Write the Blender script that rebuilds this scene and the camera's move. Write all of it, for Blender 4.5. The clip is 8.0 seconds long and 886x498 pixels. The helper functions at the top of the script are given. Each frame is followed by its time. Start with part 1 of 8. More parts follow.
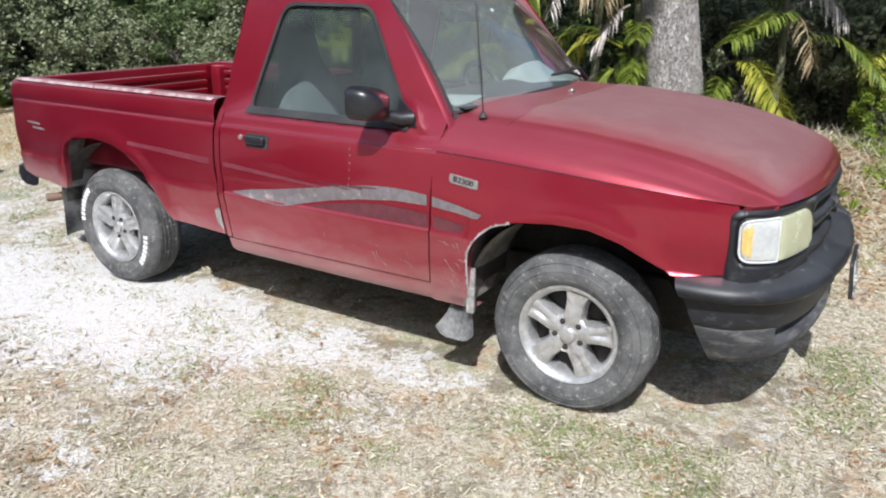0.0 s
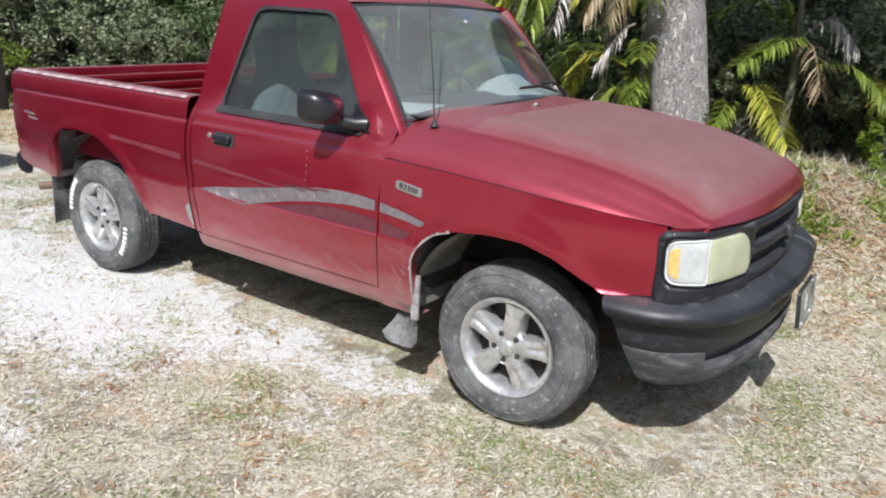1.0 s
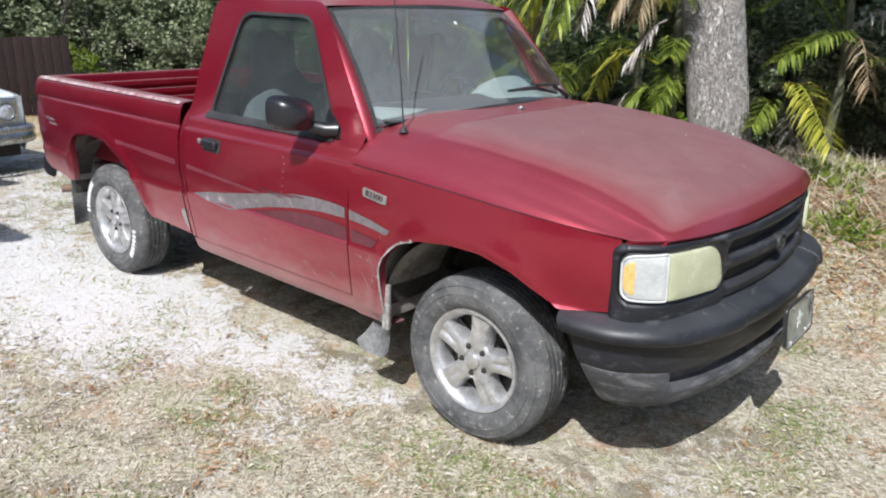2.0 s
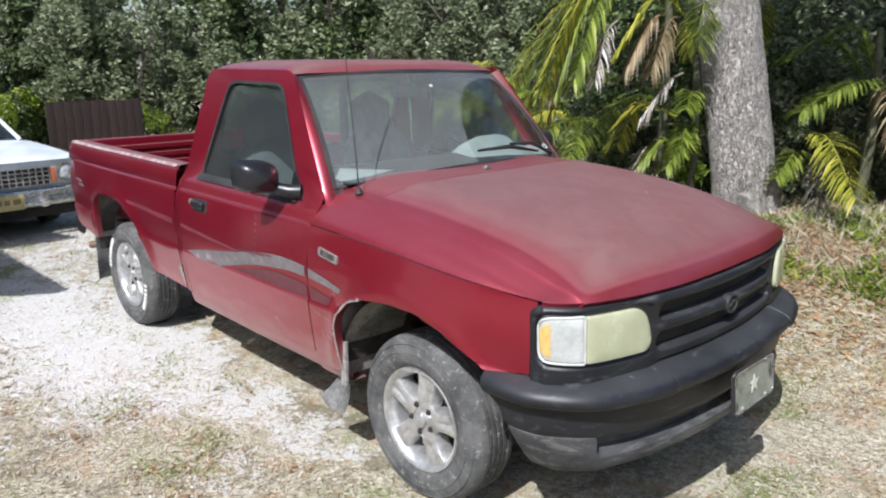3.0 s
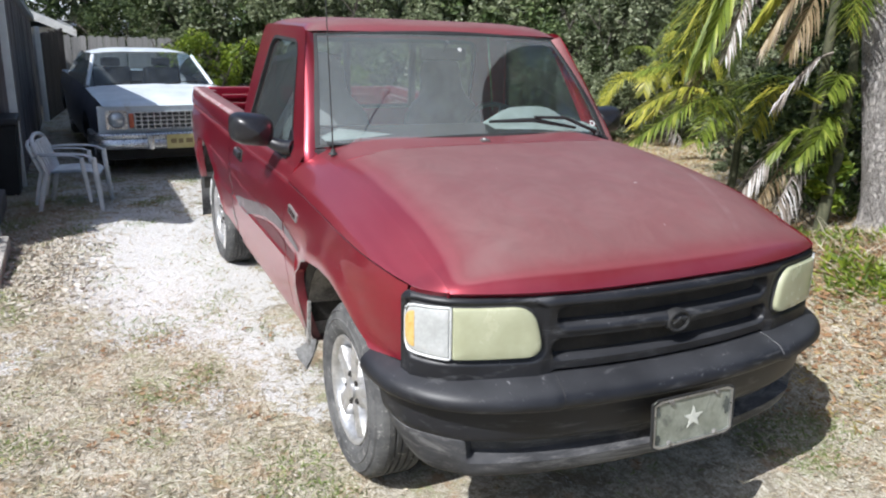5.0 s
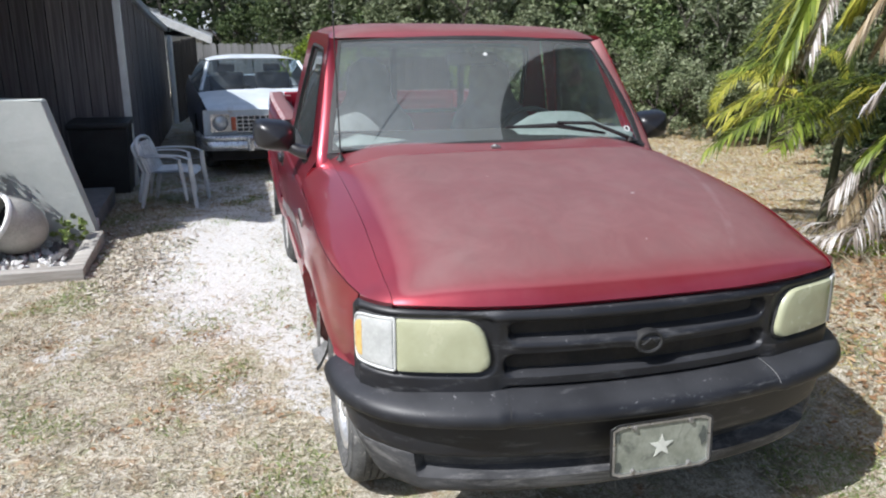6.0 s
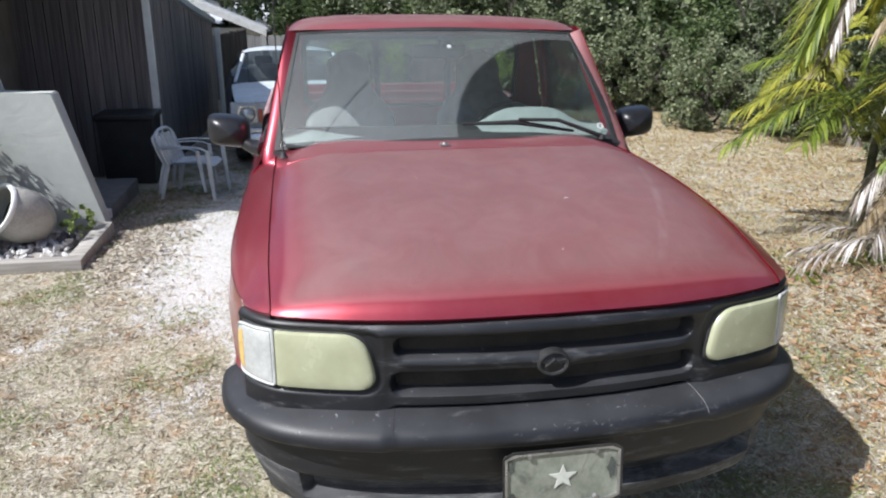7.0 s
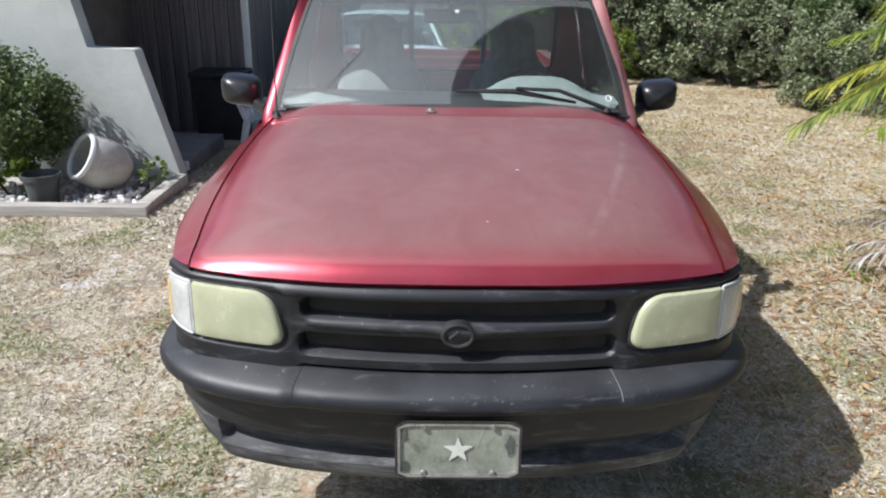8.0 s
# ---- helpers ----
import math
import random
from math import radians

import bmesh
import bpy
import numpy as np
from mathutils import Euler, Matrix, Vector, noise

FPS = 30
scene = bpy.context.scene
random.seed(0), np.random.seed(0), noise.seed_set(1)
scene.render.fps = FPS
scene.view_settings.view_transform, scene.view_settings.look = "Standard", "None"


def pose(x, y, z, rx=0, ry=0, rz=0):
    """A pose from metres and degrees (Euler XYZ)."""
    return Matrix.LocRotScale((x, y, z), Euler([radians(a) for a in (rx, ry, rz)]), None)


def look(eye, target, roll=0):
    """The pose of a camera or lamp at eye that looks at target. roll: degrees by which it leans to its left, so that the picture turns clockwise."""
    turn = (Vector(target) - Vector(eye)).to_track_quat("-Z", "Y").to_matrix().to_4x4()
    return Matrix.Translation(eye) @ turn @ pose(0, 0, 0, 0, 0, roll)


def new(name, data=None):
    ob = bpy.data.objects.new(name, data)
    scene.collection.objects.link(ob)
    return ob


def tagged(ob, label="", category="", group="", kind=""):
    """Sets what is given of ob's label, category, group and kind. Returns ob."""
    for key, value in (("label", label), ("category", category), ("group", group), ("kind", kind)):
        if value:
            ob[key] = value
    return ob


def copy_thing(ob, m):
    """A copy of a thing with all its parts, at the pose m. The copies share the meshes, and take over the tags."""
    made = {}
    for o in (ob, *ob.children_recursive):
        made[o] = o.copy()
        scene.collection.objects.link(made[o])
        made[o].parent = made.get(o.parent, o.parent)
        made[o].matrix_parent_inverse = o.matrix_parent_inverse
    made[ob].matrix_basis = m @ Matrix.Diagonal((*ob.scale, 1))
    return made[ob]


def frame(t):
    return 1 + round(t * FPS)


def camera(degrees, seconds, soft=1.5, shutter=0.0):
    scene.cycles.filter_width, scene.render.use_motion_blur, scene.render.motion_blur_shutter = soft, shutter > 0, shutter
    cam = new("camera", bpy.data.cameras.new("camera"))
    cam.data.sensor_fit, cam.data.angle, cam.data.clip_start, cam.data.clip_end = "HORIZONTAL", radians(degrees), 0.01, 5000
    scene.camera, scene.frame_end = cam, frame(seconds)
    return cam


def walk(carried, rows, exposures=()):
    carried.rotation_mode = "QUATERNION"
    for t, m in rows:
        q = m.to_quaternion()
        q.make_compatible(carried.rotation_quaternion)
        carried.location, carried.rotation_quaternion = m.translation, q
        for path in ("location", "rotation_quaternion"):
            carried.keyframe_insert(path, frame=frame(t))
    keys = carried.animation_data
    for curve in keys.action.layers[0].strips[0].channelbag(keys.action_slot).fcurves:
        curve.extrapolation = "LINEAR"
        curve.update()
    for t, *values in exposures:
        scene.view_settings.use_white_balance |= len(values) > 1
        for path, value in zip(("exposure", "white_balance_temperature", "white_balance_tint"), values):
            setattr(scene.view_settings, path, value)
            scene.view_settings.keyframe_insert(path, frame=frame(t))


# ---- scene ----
cam = camera(61.2, 8.0, 2.1)
PATH = [
    (0, (0.953, -3.344, 1.576), (-0.016, -1.712, 0.945), 0.6),
    (0.5, (1.084, -3.266, 1.581), (0.051, -1.654, 1.005), 2.7),
    (1, (1.278, -3.161, 1.576), (0.219, -1.576, 0.971), 2.9),
    (1.2, (1.334, -3.115, 1.579), (0.256, -1.54, 0.98), 1.8),
    (2.3, (1.679, -2.736, 1.619), (0.389, -1.349, 0.978), 2.6),
    (2.5, (1.778, -2.682, 1.627), (0.438, -1.344, 0.982), 2.7),
    (3, (1.943, -2.518, 1.665), (0.546, -1.175, 1.17), -0.0),
    (3.5, (2.055, -2.311, 1.679), (0.585, -1.047, 1.187), 1.7),
    (4, (2.247, -2.068, 1.673), (0.647, -1.002, 1.123), 0.4),
    (4.5, (2.393, -1.849, 1.681), (0.728, -0.902, 1.106), 0.9),
    (5, (2.411, -1.598, 1.668), (0.696, -0.753, 1.08), 2.2),
    (5.2, (2.42, -1.509, 1.678), (0.676, -0.728, 1.088), 0.8),
    (6.3, (2.581, -0.95, 1.698), (0.736, -0.474, 1.088), 1.2),
    (6.5, (2.563, -0.843, 1.684), (0.724, -0.369, 1.057), 1.1),
    (7, (2.512, -0.612, 1.701), (0.642, -0.264, 1.083), 0.3),
    (7.5, (2.534, -0.363, 1.69), (0.657, -0.23, 1.012), 0.6),
    (8, (2.558, -0.067, 1.699), (0.684, -0.041, 1.0), 0.9),
]
EXPOSURE = [(0, 0.49), (1, 0.44), (2.5, 0.41), (3, 0.40), (4.5, 0.45), (6.5, 0.43), (7, 0.43), (8, 0.48)]
walk(cam, [(t, look(eye, target, roll)) for t, eye, target, roll in PATH], [(t, stops, 6220, 10) for t, stops in EXPOSURE])

# ---- world, sun, exposure ----
SUN_TO = Vector((0.33, -0.80, 1.0)).normalized()
sun_el = math.asin(SUN_TO.z)
sun_az = math.atan2(SUN_TO.x, SUN_TO.y)
world = bpy.data.worlds.new("sky")
scene.world = world
world.use_nodes = True
wn = world.node_tree
wn.nodes.clear()
sky = wn.nodes.new("ShaderNodeTexSky")
sky.sky_type = "NISHITA"
sky.sun_disc = False
sky.sun_elevation = sun_el
sky.sun_rotation = sun_az
sky.dust_density = 2.0
sky_bg = wn.nodes.new("ShaderNodeBackground")
sky_bg.inputs["Strength"].default_value = 0.115
sky_out = wn.nodes.new("ShaderNodeOutputWorld")
wn.links.new(sky.outputs[0], sky_bg.inputs["Color"])
wn.links.new(sky_bg.outputs[0], sky_out.inputs["Surface"])
sun_data = bpy.data.lights.new("sun", "SUN")
sun_data.energy = 5.0
sun_data.angle = radians(0.55)
sun_data.color = (1.0, 0.982, 0.965)
sun = new("sun", sun_data)
sun.matrix_world = look(SUN_TO * 50, (0, 0, 0))

# ---- mesh helpers ----


def finish(bm, name, smooth=40, recalc=True):
    if recalc:
        bmesh.ops.recalc_face_normals(bm, faces=bm.faces)
    me = bpy.data.meshes.new(name)
    bm.to_mesh(me)
    bm.free()
    if smooth:
        me.shade_smooth()
        me.set_sharp_from_angle(angle=radians(smooth))
    return me


def link(name, me, mats, parent=None, label="", m=None):
    ob = new(name, me)
    for one in (mats if isinstance(mats, (list, tuple)) else [mats]):
        if one is not None and len(me.materials) < (len(mats) if isinstance(mats, (list, tuple)) else 1):
            me.materials.append(one)
    if parent is not None:
        ob.parent = parent
    if m is not None:
        ob.matrix_basis = m
    if label:
        ob["label"] = label
    return ob


def part(name, bm, material, parent, label="", smooth=40, m=None, recalc=True):
    return link(name, finish(bm, name, smooth, recalc), material, parent, label, m)


def thing(name, label, category, m=None, group="", kind=""):
    ob = new(name)
    ob.empty_display_size = 0.1
    if m is not None:
        ob.matrix_basis = m
    return tagged(ob, label, category, group, kind)


def box(bm, lo, hi, bevel=0.0, segs=2, m=None):
    sx, sy, sz = (hi[i] - lo[i] for i in range(3))
    c = [(hi[i] + lo[i]) / 2 for i in range(3)]
    mm = Matrix.Translation(c) @ Matrix.Diagonal((sx, sy, sz, 1))
    got = bmesh.ops.create_cube(bm, size=1.0, matrix=mm)
    vs = got["verts"]
    if bevel:
        es = list({e for v in vs for e in v.link_edges})
        out = bmesh.ops.bevel(bm, geom=es, offset=bevel, segments=segs, affect="EDGES", profile=0.6)
        vs = list({v for f in out["faces"] for v in f.verts} | {v for v in vs if v.is_valid})
    if m is not None:
        bmesh.ops.transform(bm, matrix=m, verts=[v for v in vs if v.is_valid])
    return vs


def tube(bm, pts, radii, sides=8, cap=True):
    """A tube through pts with a radius at each."""
    pts = [Vector(p) for p in pts]
    if not isinstance(radii, (list, tuple)):
        radii = [radii] * len(pts)
    rings = []
    ref = Vector((0.13, 0.31, 0.94)).normalized()
    for i, p in enumerate(pts):
        d = (pts[min(i + 1, len(pts) - 1)] - pts[max(i - 1, 0)]).normalized()
        if abs(d.dot(ref)) > 0.95:
            a = d.cross(Vector((1, 0.2, 0))).normalized()
        else:
            a = d.cross(ref).normalized()
        b = d.cross(a)
        rings.append([bm.verts.new(p + (a * math.cos(k * math.tau / sides) + b * math.sin(k * math.tau / sides)) * radii[i]) for k in range(sides)])
    for r0, r1 in zip(rings, rings[1:]):
        for k in range(sides):
            bm.faces.new((r0[k], r0[(k + 1) % sides], r1[(k + 1) % sides], r1[k]))
    if cap:
        bm.faces.new(rings[0])
        bm.faces.new(rings[-1])


def grid(bm, nu, nv, fn, close_u=False):
    """A surface fn(i, j) over nu x nv points."""
    vs = [[bm.verts.new(fn(i, j)) for j in range(nv)] for i in range(nu)]
    for i in range(nu if close_u else nu - 1):
        for j in range(nv - 1):
            k = (i + 1) % nu
            bm.faces.new((vs[i][j], vs[k][j], vs[k][j + 1], vs[i][j + 1]))
    return vs


def lathe(bm, profile, sides=48, m=None):
    """Turns (radius, height) pairs about local z."""
    vs = grid(bm, sides, len(profile), lambda i, j: Vector((profile[j][0] * math.cos(i * math.tau / sides), profile[j][0] * math.sin(i * math.tau / sides), profile[j][1])), True)
    if m is not None:
        bmesh.ops.transform(bm, matrix=m, verts=[v for r in vs for v in r])
    return vs


def interp(table, x):
    if x <= table[0][0]:
        return table[0][1]
    for (a, va), (b, vb) in zip(table, table[1:]):
        if x <= b:
            return va + (vb - va) * (x - a) / (b - a)
    return table[-1][1]


def smooth_interp(table, x):
    """Catmull-Rom through (x, value) pairs."""
    n = len(table)
    if x <= table[0][0]:
        return table[0][1]
    if x >= table[-1][0]:
        return table[-1][1]
    for i in range(n - 1):
        a, b = table[i], table[i + 1]
        if x <= b[0]:
            p, q = table[max(i - 1, 0)], table[min(i + 2, n - 1)]
            h = b[0] - a[0]
            ma = (b[1] - p[1]) / max(b[0] - p[0], 1e-6) * h
            mb = (q[1] - a[1]) / max(q[0] - a[0], 1e-6) * h
            t = (x - a[0]) / h
            return (2 * t**3 - 3 * t**2 + 1) * a[1] + (t**3 - 2 * t**2 + t) * ma + (-2 * t**3 + 3 * t**2) * b[1] + (t**3 - t**2) * mb
    return table[-1][1]


def spline(points, n):
    """n points evenly along a smooth curve through points."""
    pts = [Vector(p) for p in points]
    fine = []
    for i in range(len(pts) - 1):
        p0, p1, p2, p3 = pts[max(i - 1, 0)], pts[i], pts[i + 1], pts[min(i + 2, len(pts) - 1)]
        for k in range(24):
            t = k / 24
            fine.append(0.5 * ((2 * p1) + (p2 - p0) * t + (2 * p0 - 5 * p1 + 4 * p2 - p3) * t * t + (3 * p1 - p0 - 3 * p2 + p3) * t**3))
    fine.append(pts[-1])
    run = [0.0]
    for a, b in zip(fine, fine[1:]):
        run.append(run[-1] + (b - a).length)
    out, j = [], 0
    for k in range(n):
        s = run[-1] * k / (n - 1)
        while j < len(run) - 2 and run[j + 1] < s:
            j += 1
        f = (s - run[j]) / max(run[j + 1] - run[j], 1e-9)
        out.append(fine[j].lerp(fine[j + 1], f))
    return out


def round_rect(w0, w1, h0, h1, r, n=6):
    """The outline of a rounded rectangle, as pairs."""
    out = []
    for cx, cy, a0 in ((w1 - r, h1 - r, 0), (w0 + r, h1 - r, 90), (w0 + r, h0 + r, 180), (w1 - r, h0 + r, 270)):
        for k in range(n + 1):
            a = radians(a0 + 90 * k / n)
            out.append((cx + r * math.cos(a), cy + r * math.sin(a)))
    return out


def slab(bm, outline, place, thick):
    """A plate with the given outline of pairs; place maps (a, b, depth) to a point."""
    top = [bm.verts.new(place(a, b, 0)) for a, b in outline]
    bot = [bm.verts.new(place(a, b, -thick)) for a, b in outline]
    bm.faces.new(top)
    bm.faces.new(list(reversed(bot)))
    n = len(outline)
    for i in range(n):
        bm.faces.new((top[i], bot[i], bot[(i + 1) % n], top[(i + 1) % n]))


# ---- materials ----


class Nodes:
    def __init__(self, name):
        self.mat = bpy.data.materials.new(name)
        self.mat.use_nodes = True
        self.t = self.mat.node_tree
        self.bsdf = self.t.nodes["Principled BSDF"]
        self.out = self.t.nodes["Material Output"]

    def n(self, kind, **props):
        node = self.t.nodes.new(kind)
        for key, value in props.items():
            if key in node.inputs:
                node.inputs[key].default_value = value
        return node

    def to(self, a, b):
        self.t.links.new(a, b)
        return b

    def coord(self, space="Object"):
        if space == "World":
            return self.n("ShaderNodeNewGeometry").outputs["Position"]
        return self.n("ShaderNodeTexCoord").outputs[space]

    def noise(self, scale, detail=4.0, rough=0.55, space="Object", stretch=None, distort=0.0):
        node = self.n("ShaderNodeTexNoise", Scale=scale, Detail=detail, Roughness=rough, Distortion=distort)
        src = self.coord(space)
        if stretch:
            mp = self.n("ShaderNodeMapping", Scale=stretch)
            self.to(src, mp.inputs["Vector"])
            src = mp.outputs[0]
        self.to(src, node.inputs["Vector"])
        return node.outputs["Fac"]

    def ramp(self, fac, stops):
        node = self.n("ShaderNodeValToRGB")
        el = node.color_ramp.elements
        while len(el) < len(stops):
            el.new(0.5)
        for e, (pos, col) in zip(el, stops):
            e.position = pos
            e.color = (*col, 1) if isinstance(col, (tuple, list)) else (col, col, col, 1)
        self.to(fac, node.inputs[0])
        return node.outputs[0]

    def mix(self, fac, a, b, mode="MIX"):
        node = self.n("ShaderNodeMix")
        node.data_type, node.blend_type = "RGBA", mode
        for value, slot in ((fac, 0), (a, 6), (b, 7)):
            if isinstance(value, (int, float)):
                node.inputs[slot].default_value = value if slot == 0 else (value, value, value, 1)
            elif isinstance(value, tuple):
                node.inputs[slot].default_value = (*value, 1)
            else:
                self.to(value, node.inputs[slot])
        return node.outputs[2]

    def math(self, op, a, b=0.0, c=0.0, clamp=False):
        node = self.n("ShaderNodeMath")
        node.operation, node.use_clamp = op, clamp
        for i, value in enumerate((a, b, c)):
            if isinstance(value, (int, float)):
                node.inputs[i].default_value = value
            else:
                self.to(value, node.inputs[i])
        return node.outputs[0]

    def step(self, value, lo, hi):
        node = self.n("ShaderNodeMapRange")
        node.interpolation_type = "SMOOTHSTEP"
        node.inputs["From Min"].default_value, node.inputs["From Max"].default_value = lo, hi
        self.to(value, node.inputs["Value"])
        return node.outputs[0]

    def axes(self, space="Object"):
        node = self.n("ShaderNodeSeparateXYZ")
        self.to(self.coord(space), node.inputs[0])
        return node.outputs

    def bump(self, height, strength=0.3, distance=0.01):
        node = self.n("ShaderNodeBump", Strength=strength, Distance=distance)
        self.to(height, node.inputs["Height"])
        self.to(node.outputs[0], self.bsdf.inputs["Normal"])

    def set(self, **props):
        for key, value in props.items():
            slot = self.bsdf.inputs[key.replace("_", " ")]
            if isinstance(value, (int, float)):
                slot.default_value = value
            elif isinstance(value, tuple):
                slot.default_value = (*value, 1)
            else:
                self.to(value, slot)
        return self


def surface(name, dark, light, scale=6.0, fine=70.0, rough=0.6, metal=0.0, bump=0.2, depth=0.004, coat=0.0, stain=None, stain_at=(0.55, 0.75), spec=0.5, per_piece=0.0, space="Object"):
    """A plain surface: two colours mixed by coarse and fine noise, stains, and fine relief."""
    m = Nodes(name)
    big = m.noise(scale, 5, 0.6, space)
    small = m.noise(fine, 4, 0.6, space)
    f = m.math("ADD", m.math("MULTIPLY", big, 0.65), m.math("MULTIPLY", small, 0.35))
    col = m.mix(m.step(f, 0.35, 0.65), dark, light)
    if stain:
        col = m.mix(m.step(m.noise(scale * 0.6, 6, 0.7, space, distort=0.6), *stain_at), col, stain)
    if per_piece:
        info = m.n("ShaderNodeObjectInfo")
        col = m.mix(m.math("MULTIPLY", info.outputs["Random"], per_piece), col, (0.0, 0.0, 0.0))
    m.set(Base_Color=col, Metallic=metal, Coat_Weight=coat, Specular_IOR_Level=spec)
    m.set(Roughness=m.math("ADD", m.math("MULTIPLY", small, 0.25), rough - 0.12, clamp=True))
    if bump:
        m.bump(small, bump, depth)
    return m.mat


def car_paint(name, tilt0, tilt1, settled, side0=0.19, side1=0.46):
    """Metallic raspberry red, with settled dust on what faces up and dried mud low down."""
    m = Nodes(name)
    flake = m.noise(900.0, 2, 0.5)
    cloud = m.noise(2.2, 6, 0.65)
    streak = m.noise(9.0, 5, 0.6, stretch=(0.5, 2.0, 1.0))
    grain = m.noise(160.0, 4, 0.7)
    red = m.mix(m.step(flake, 0.35, 0.65), (0.250, 0.005, 0.022), (0.385, 0.012, 0.038))
    red = m.mix(m.math("MULTIPLY", m.step(cloud, 0.45, 0.75), 0.25), red, (0.34, 0.03, 0.05))
    nz = m.n("ShaderNodeSeparateXYZ")
    m.to(m.n("ShaderNodeNewGeometry").outputs["Normal"], nz.inputs[0])
    side = m.math("ABSOLUTE", nz.outputs[1])
    up = m.math("MULTIPLY", m.step(nz.outputs[2], tilt0, tilt1), m.math("SUBTRACT", 1.0, m.step(m.math("ADD", side, m.math("MULTIPLY", m.math("SUBTRACT", streak, 0.5), 0.08)), side0, side1)))
    cover = m.math("MULTIPLY", up, m.math("ADD", m.math("MULTIPLY", m.step(streak, 0.2, 0.8), 0.05), settled))
    smear = m.noise(3.2, 6, 0.65, distort=0.8)
    cover = m.math("MULTIPLY", cover, m.math("ADD", m.math("MULTIPLY", m.step(smear, 0.25, 0.75), 0.11), 0.92))
    speck = m.math("MULTIPLY", m.step(grain, 0.60, 0.75), 0.12)
    dust = m.math("ADD", cover, m.math("MULTIPLY", speck, up), clamp=True)
    ax = m.axes()
    # a pale streak that curves over the driver's side of the hood
    line = m.math("SUBTRACT", 0.585, m.math("MULTIPLY", ax[0], m.math("ADD", 0.20, m.math("MULTIPLY", ax[0], 0.21))))
    off = m.math("ADD", m.math("ABSOLUTE", m.math("SUBTRACT", ax[1], line)), m.math("MULTIPLY", m.math("SUBTRACT", streak, 0.5), 0.03))
    pale_streak = m.math("MULTIPLY", m.math("SUBTRACT", 1.0, m.step(off, 0.002, 0.020)), m.math("MULTIPLY", m.step(ax[0], -0.25, -0.12), m.math("SUBTRACT", 1.0, m.step(ax[0], 0.55, 0.72))))
    pale_streak = m.math("MULTIPLY", pale_streak, m.math("MULTIPLY", up, m.math("MULTIPLY", m.step(m.math("ADD", smear, m.math("MULTIPLY", streak, 0.4)), 0.55, 0.95), 0.34)))
    low = m.math("SUBTRACT", 1.0, m.step(m.math("ADD", ax[2], m.math("MULTIPLY", m.math("SUBTRACT", streak, 0.5), 0.22)), 0.36, 0.62))
    mud = m.math("MULTIPLY", low, m.math("ADD", m.math("MULTIPLY", grain, 0.5), 0.25), clamp=True)
    film = m.math("ADD", m.math("MULTIPLY", m.step(m.noise(3.0, 4, 0.6), 0.3, 0.8), 0.03), 0.012)
    under = m.math("MULTIPLY", m.math("SUBTRACT", 1.0, m.step(ax[2], 0.668, 0.690)), m.math("ADD", m.math("MULTIPLY", m.step(streak, 0.3, 0.75), 0.11), 0.05))
    tail = m.math("MULTIPLY", m.math("SUBTRACT", 1.0, m.step(m.math("ADD", ax[0], m.math("MULTIPLY", ax[2], 0.6)), -2.78, -2.62)), m.math("SUBTRACT", 1.0, m.step(m.math("ADD", ax[2], m.math("MULTIPLY", m.math("SUBTRACT", streak, 0.5), 0.2)), 0.56, 0.74)))
    mud = m.math("MAXIMUM", mud, m.math("MULTIPLY", tail, m.math("ADD", m.math("MULTIPLY", grain, 0.6), 0.22)))
    film = m.math("ADD", film, under)
    film = m.math("ADD", film, m.math("MULTIPLY", m.step(nz.outputs[2], 0.15, 0.75), m.math("ADD", m.math("MULTIPLY", streak, 0.08), 0.06)))
    dirt = m.math("MAXIMUM", m.math("MAXIMUM", dust, mud), film)
    col = m.mix(dirt, red, m.mix(m.step(cover, 0.1, 0.6), (0.40, 0.33, 0.31), m.mix(m.step(m.noise(6.5, 7, 0.72, distort=0.6), 0.3, 0.72), (0.136, 0.098, 0.092), (0.176, 0.132, 0.124))))
    col = m.mix(pale_streak, col, (0.36, 0.30, 0.30))
    m.set(Base_Color=col, Metallic=m.math("MULTIPLY", m.math("SUBTRACT", 1.0, dirt), 0.70, clamp=True))
    m.set(Roughness=m.math("ADD", m.math("MULTIPLY", dirt, 0.42), 0.29, clamp=True))
    m.set(Coat_Weight=m.math("MULTIPLY", m.math("SUBTRACT", 1.0, m.math("MULTIPLY", dirt, 1.25), clamp=True), 0.7))
    m.set(Coat_Roughness=m.math("ADD", m.math("MULTIPLY", cloud, 0.10), 0.04))
    m.bump(flake, 0.02, 0.0004)
    return m.mat


def glass(name, tint=(0.75, 0.82, 0.80), dusty=0.1, rough=0.02, base=0.0, film_col=(0.38, 0.42, 0.43)):
    """Car glass with a thin film of dust."""
    m = Nodes(name)
    dust = m.math("MULTIPLY", m.step(m.noise(5.0, 6, 0.7), 0.2, 0.9), dusty * 1.6, clamp=True)
    return glass_with(m, tint, m.math("ADD", dust, base), rough, film_col)


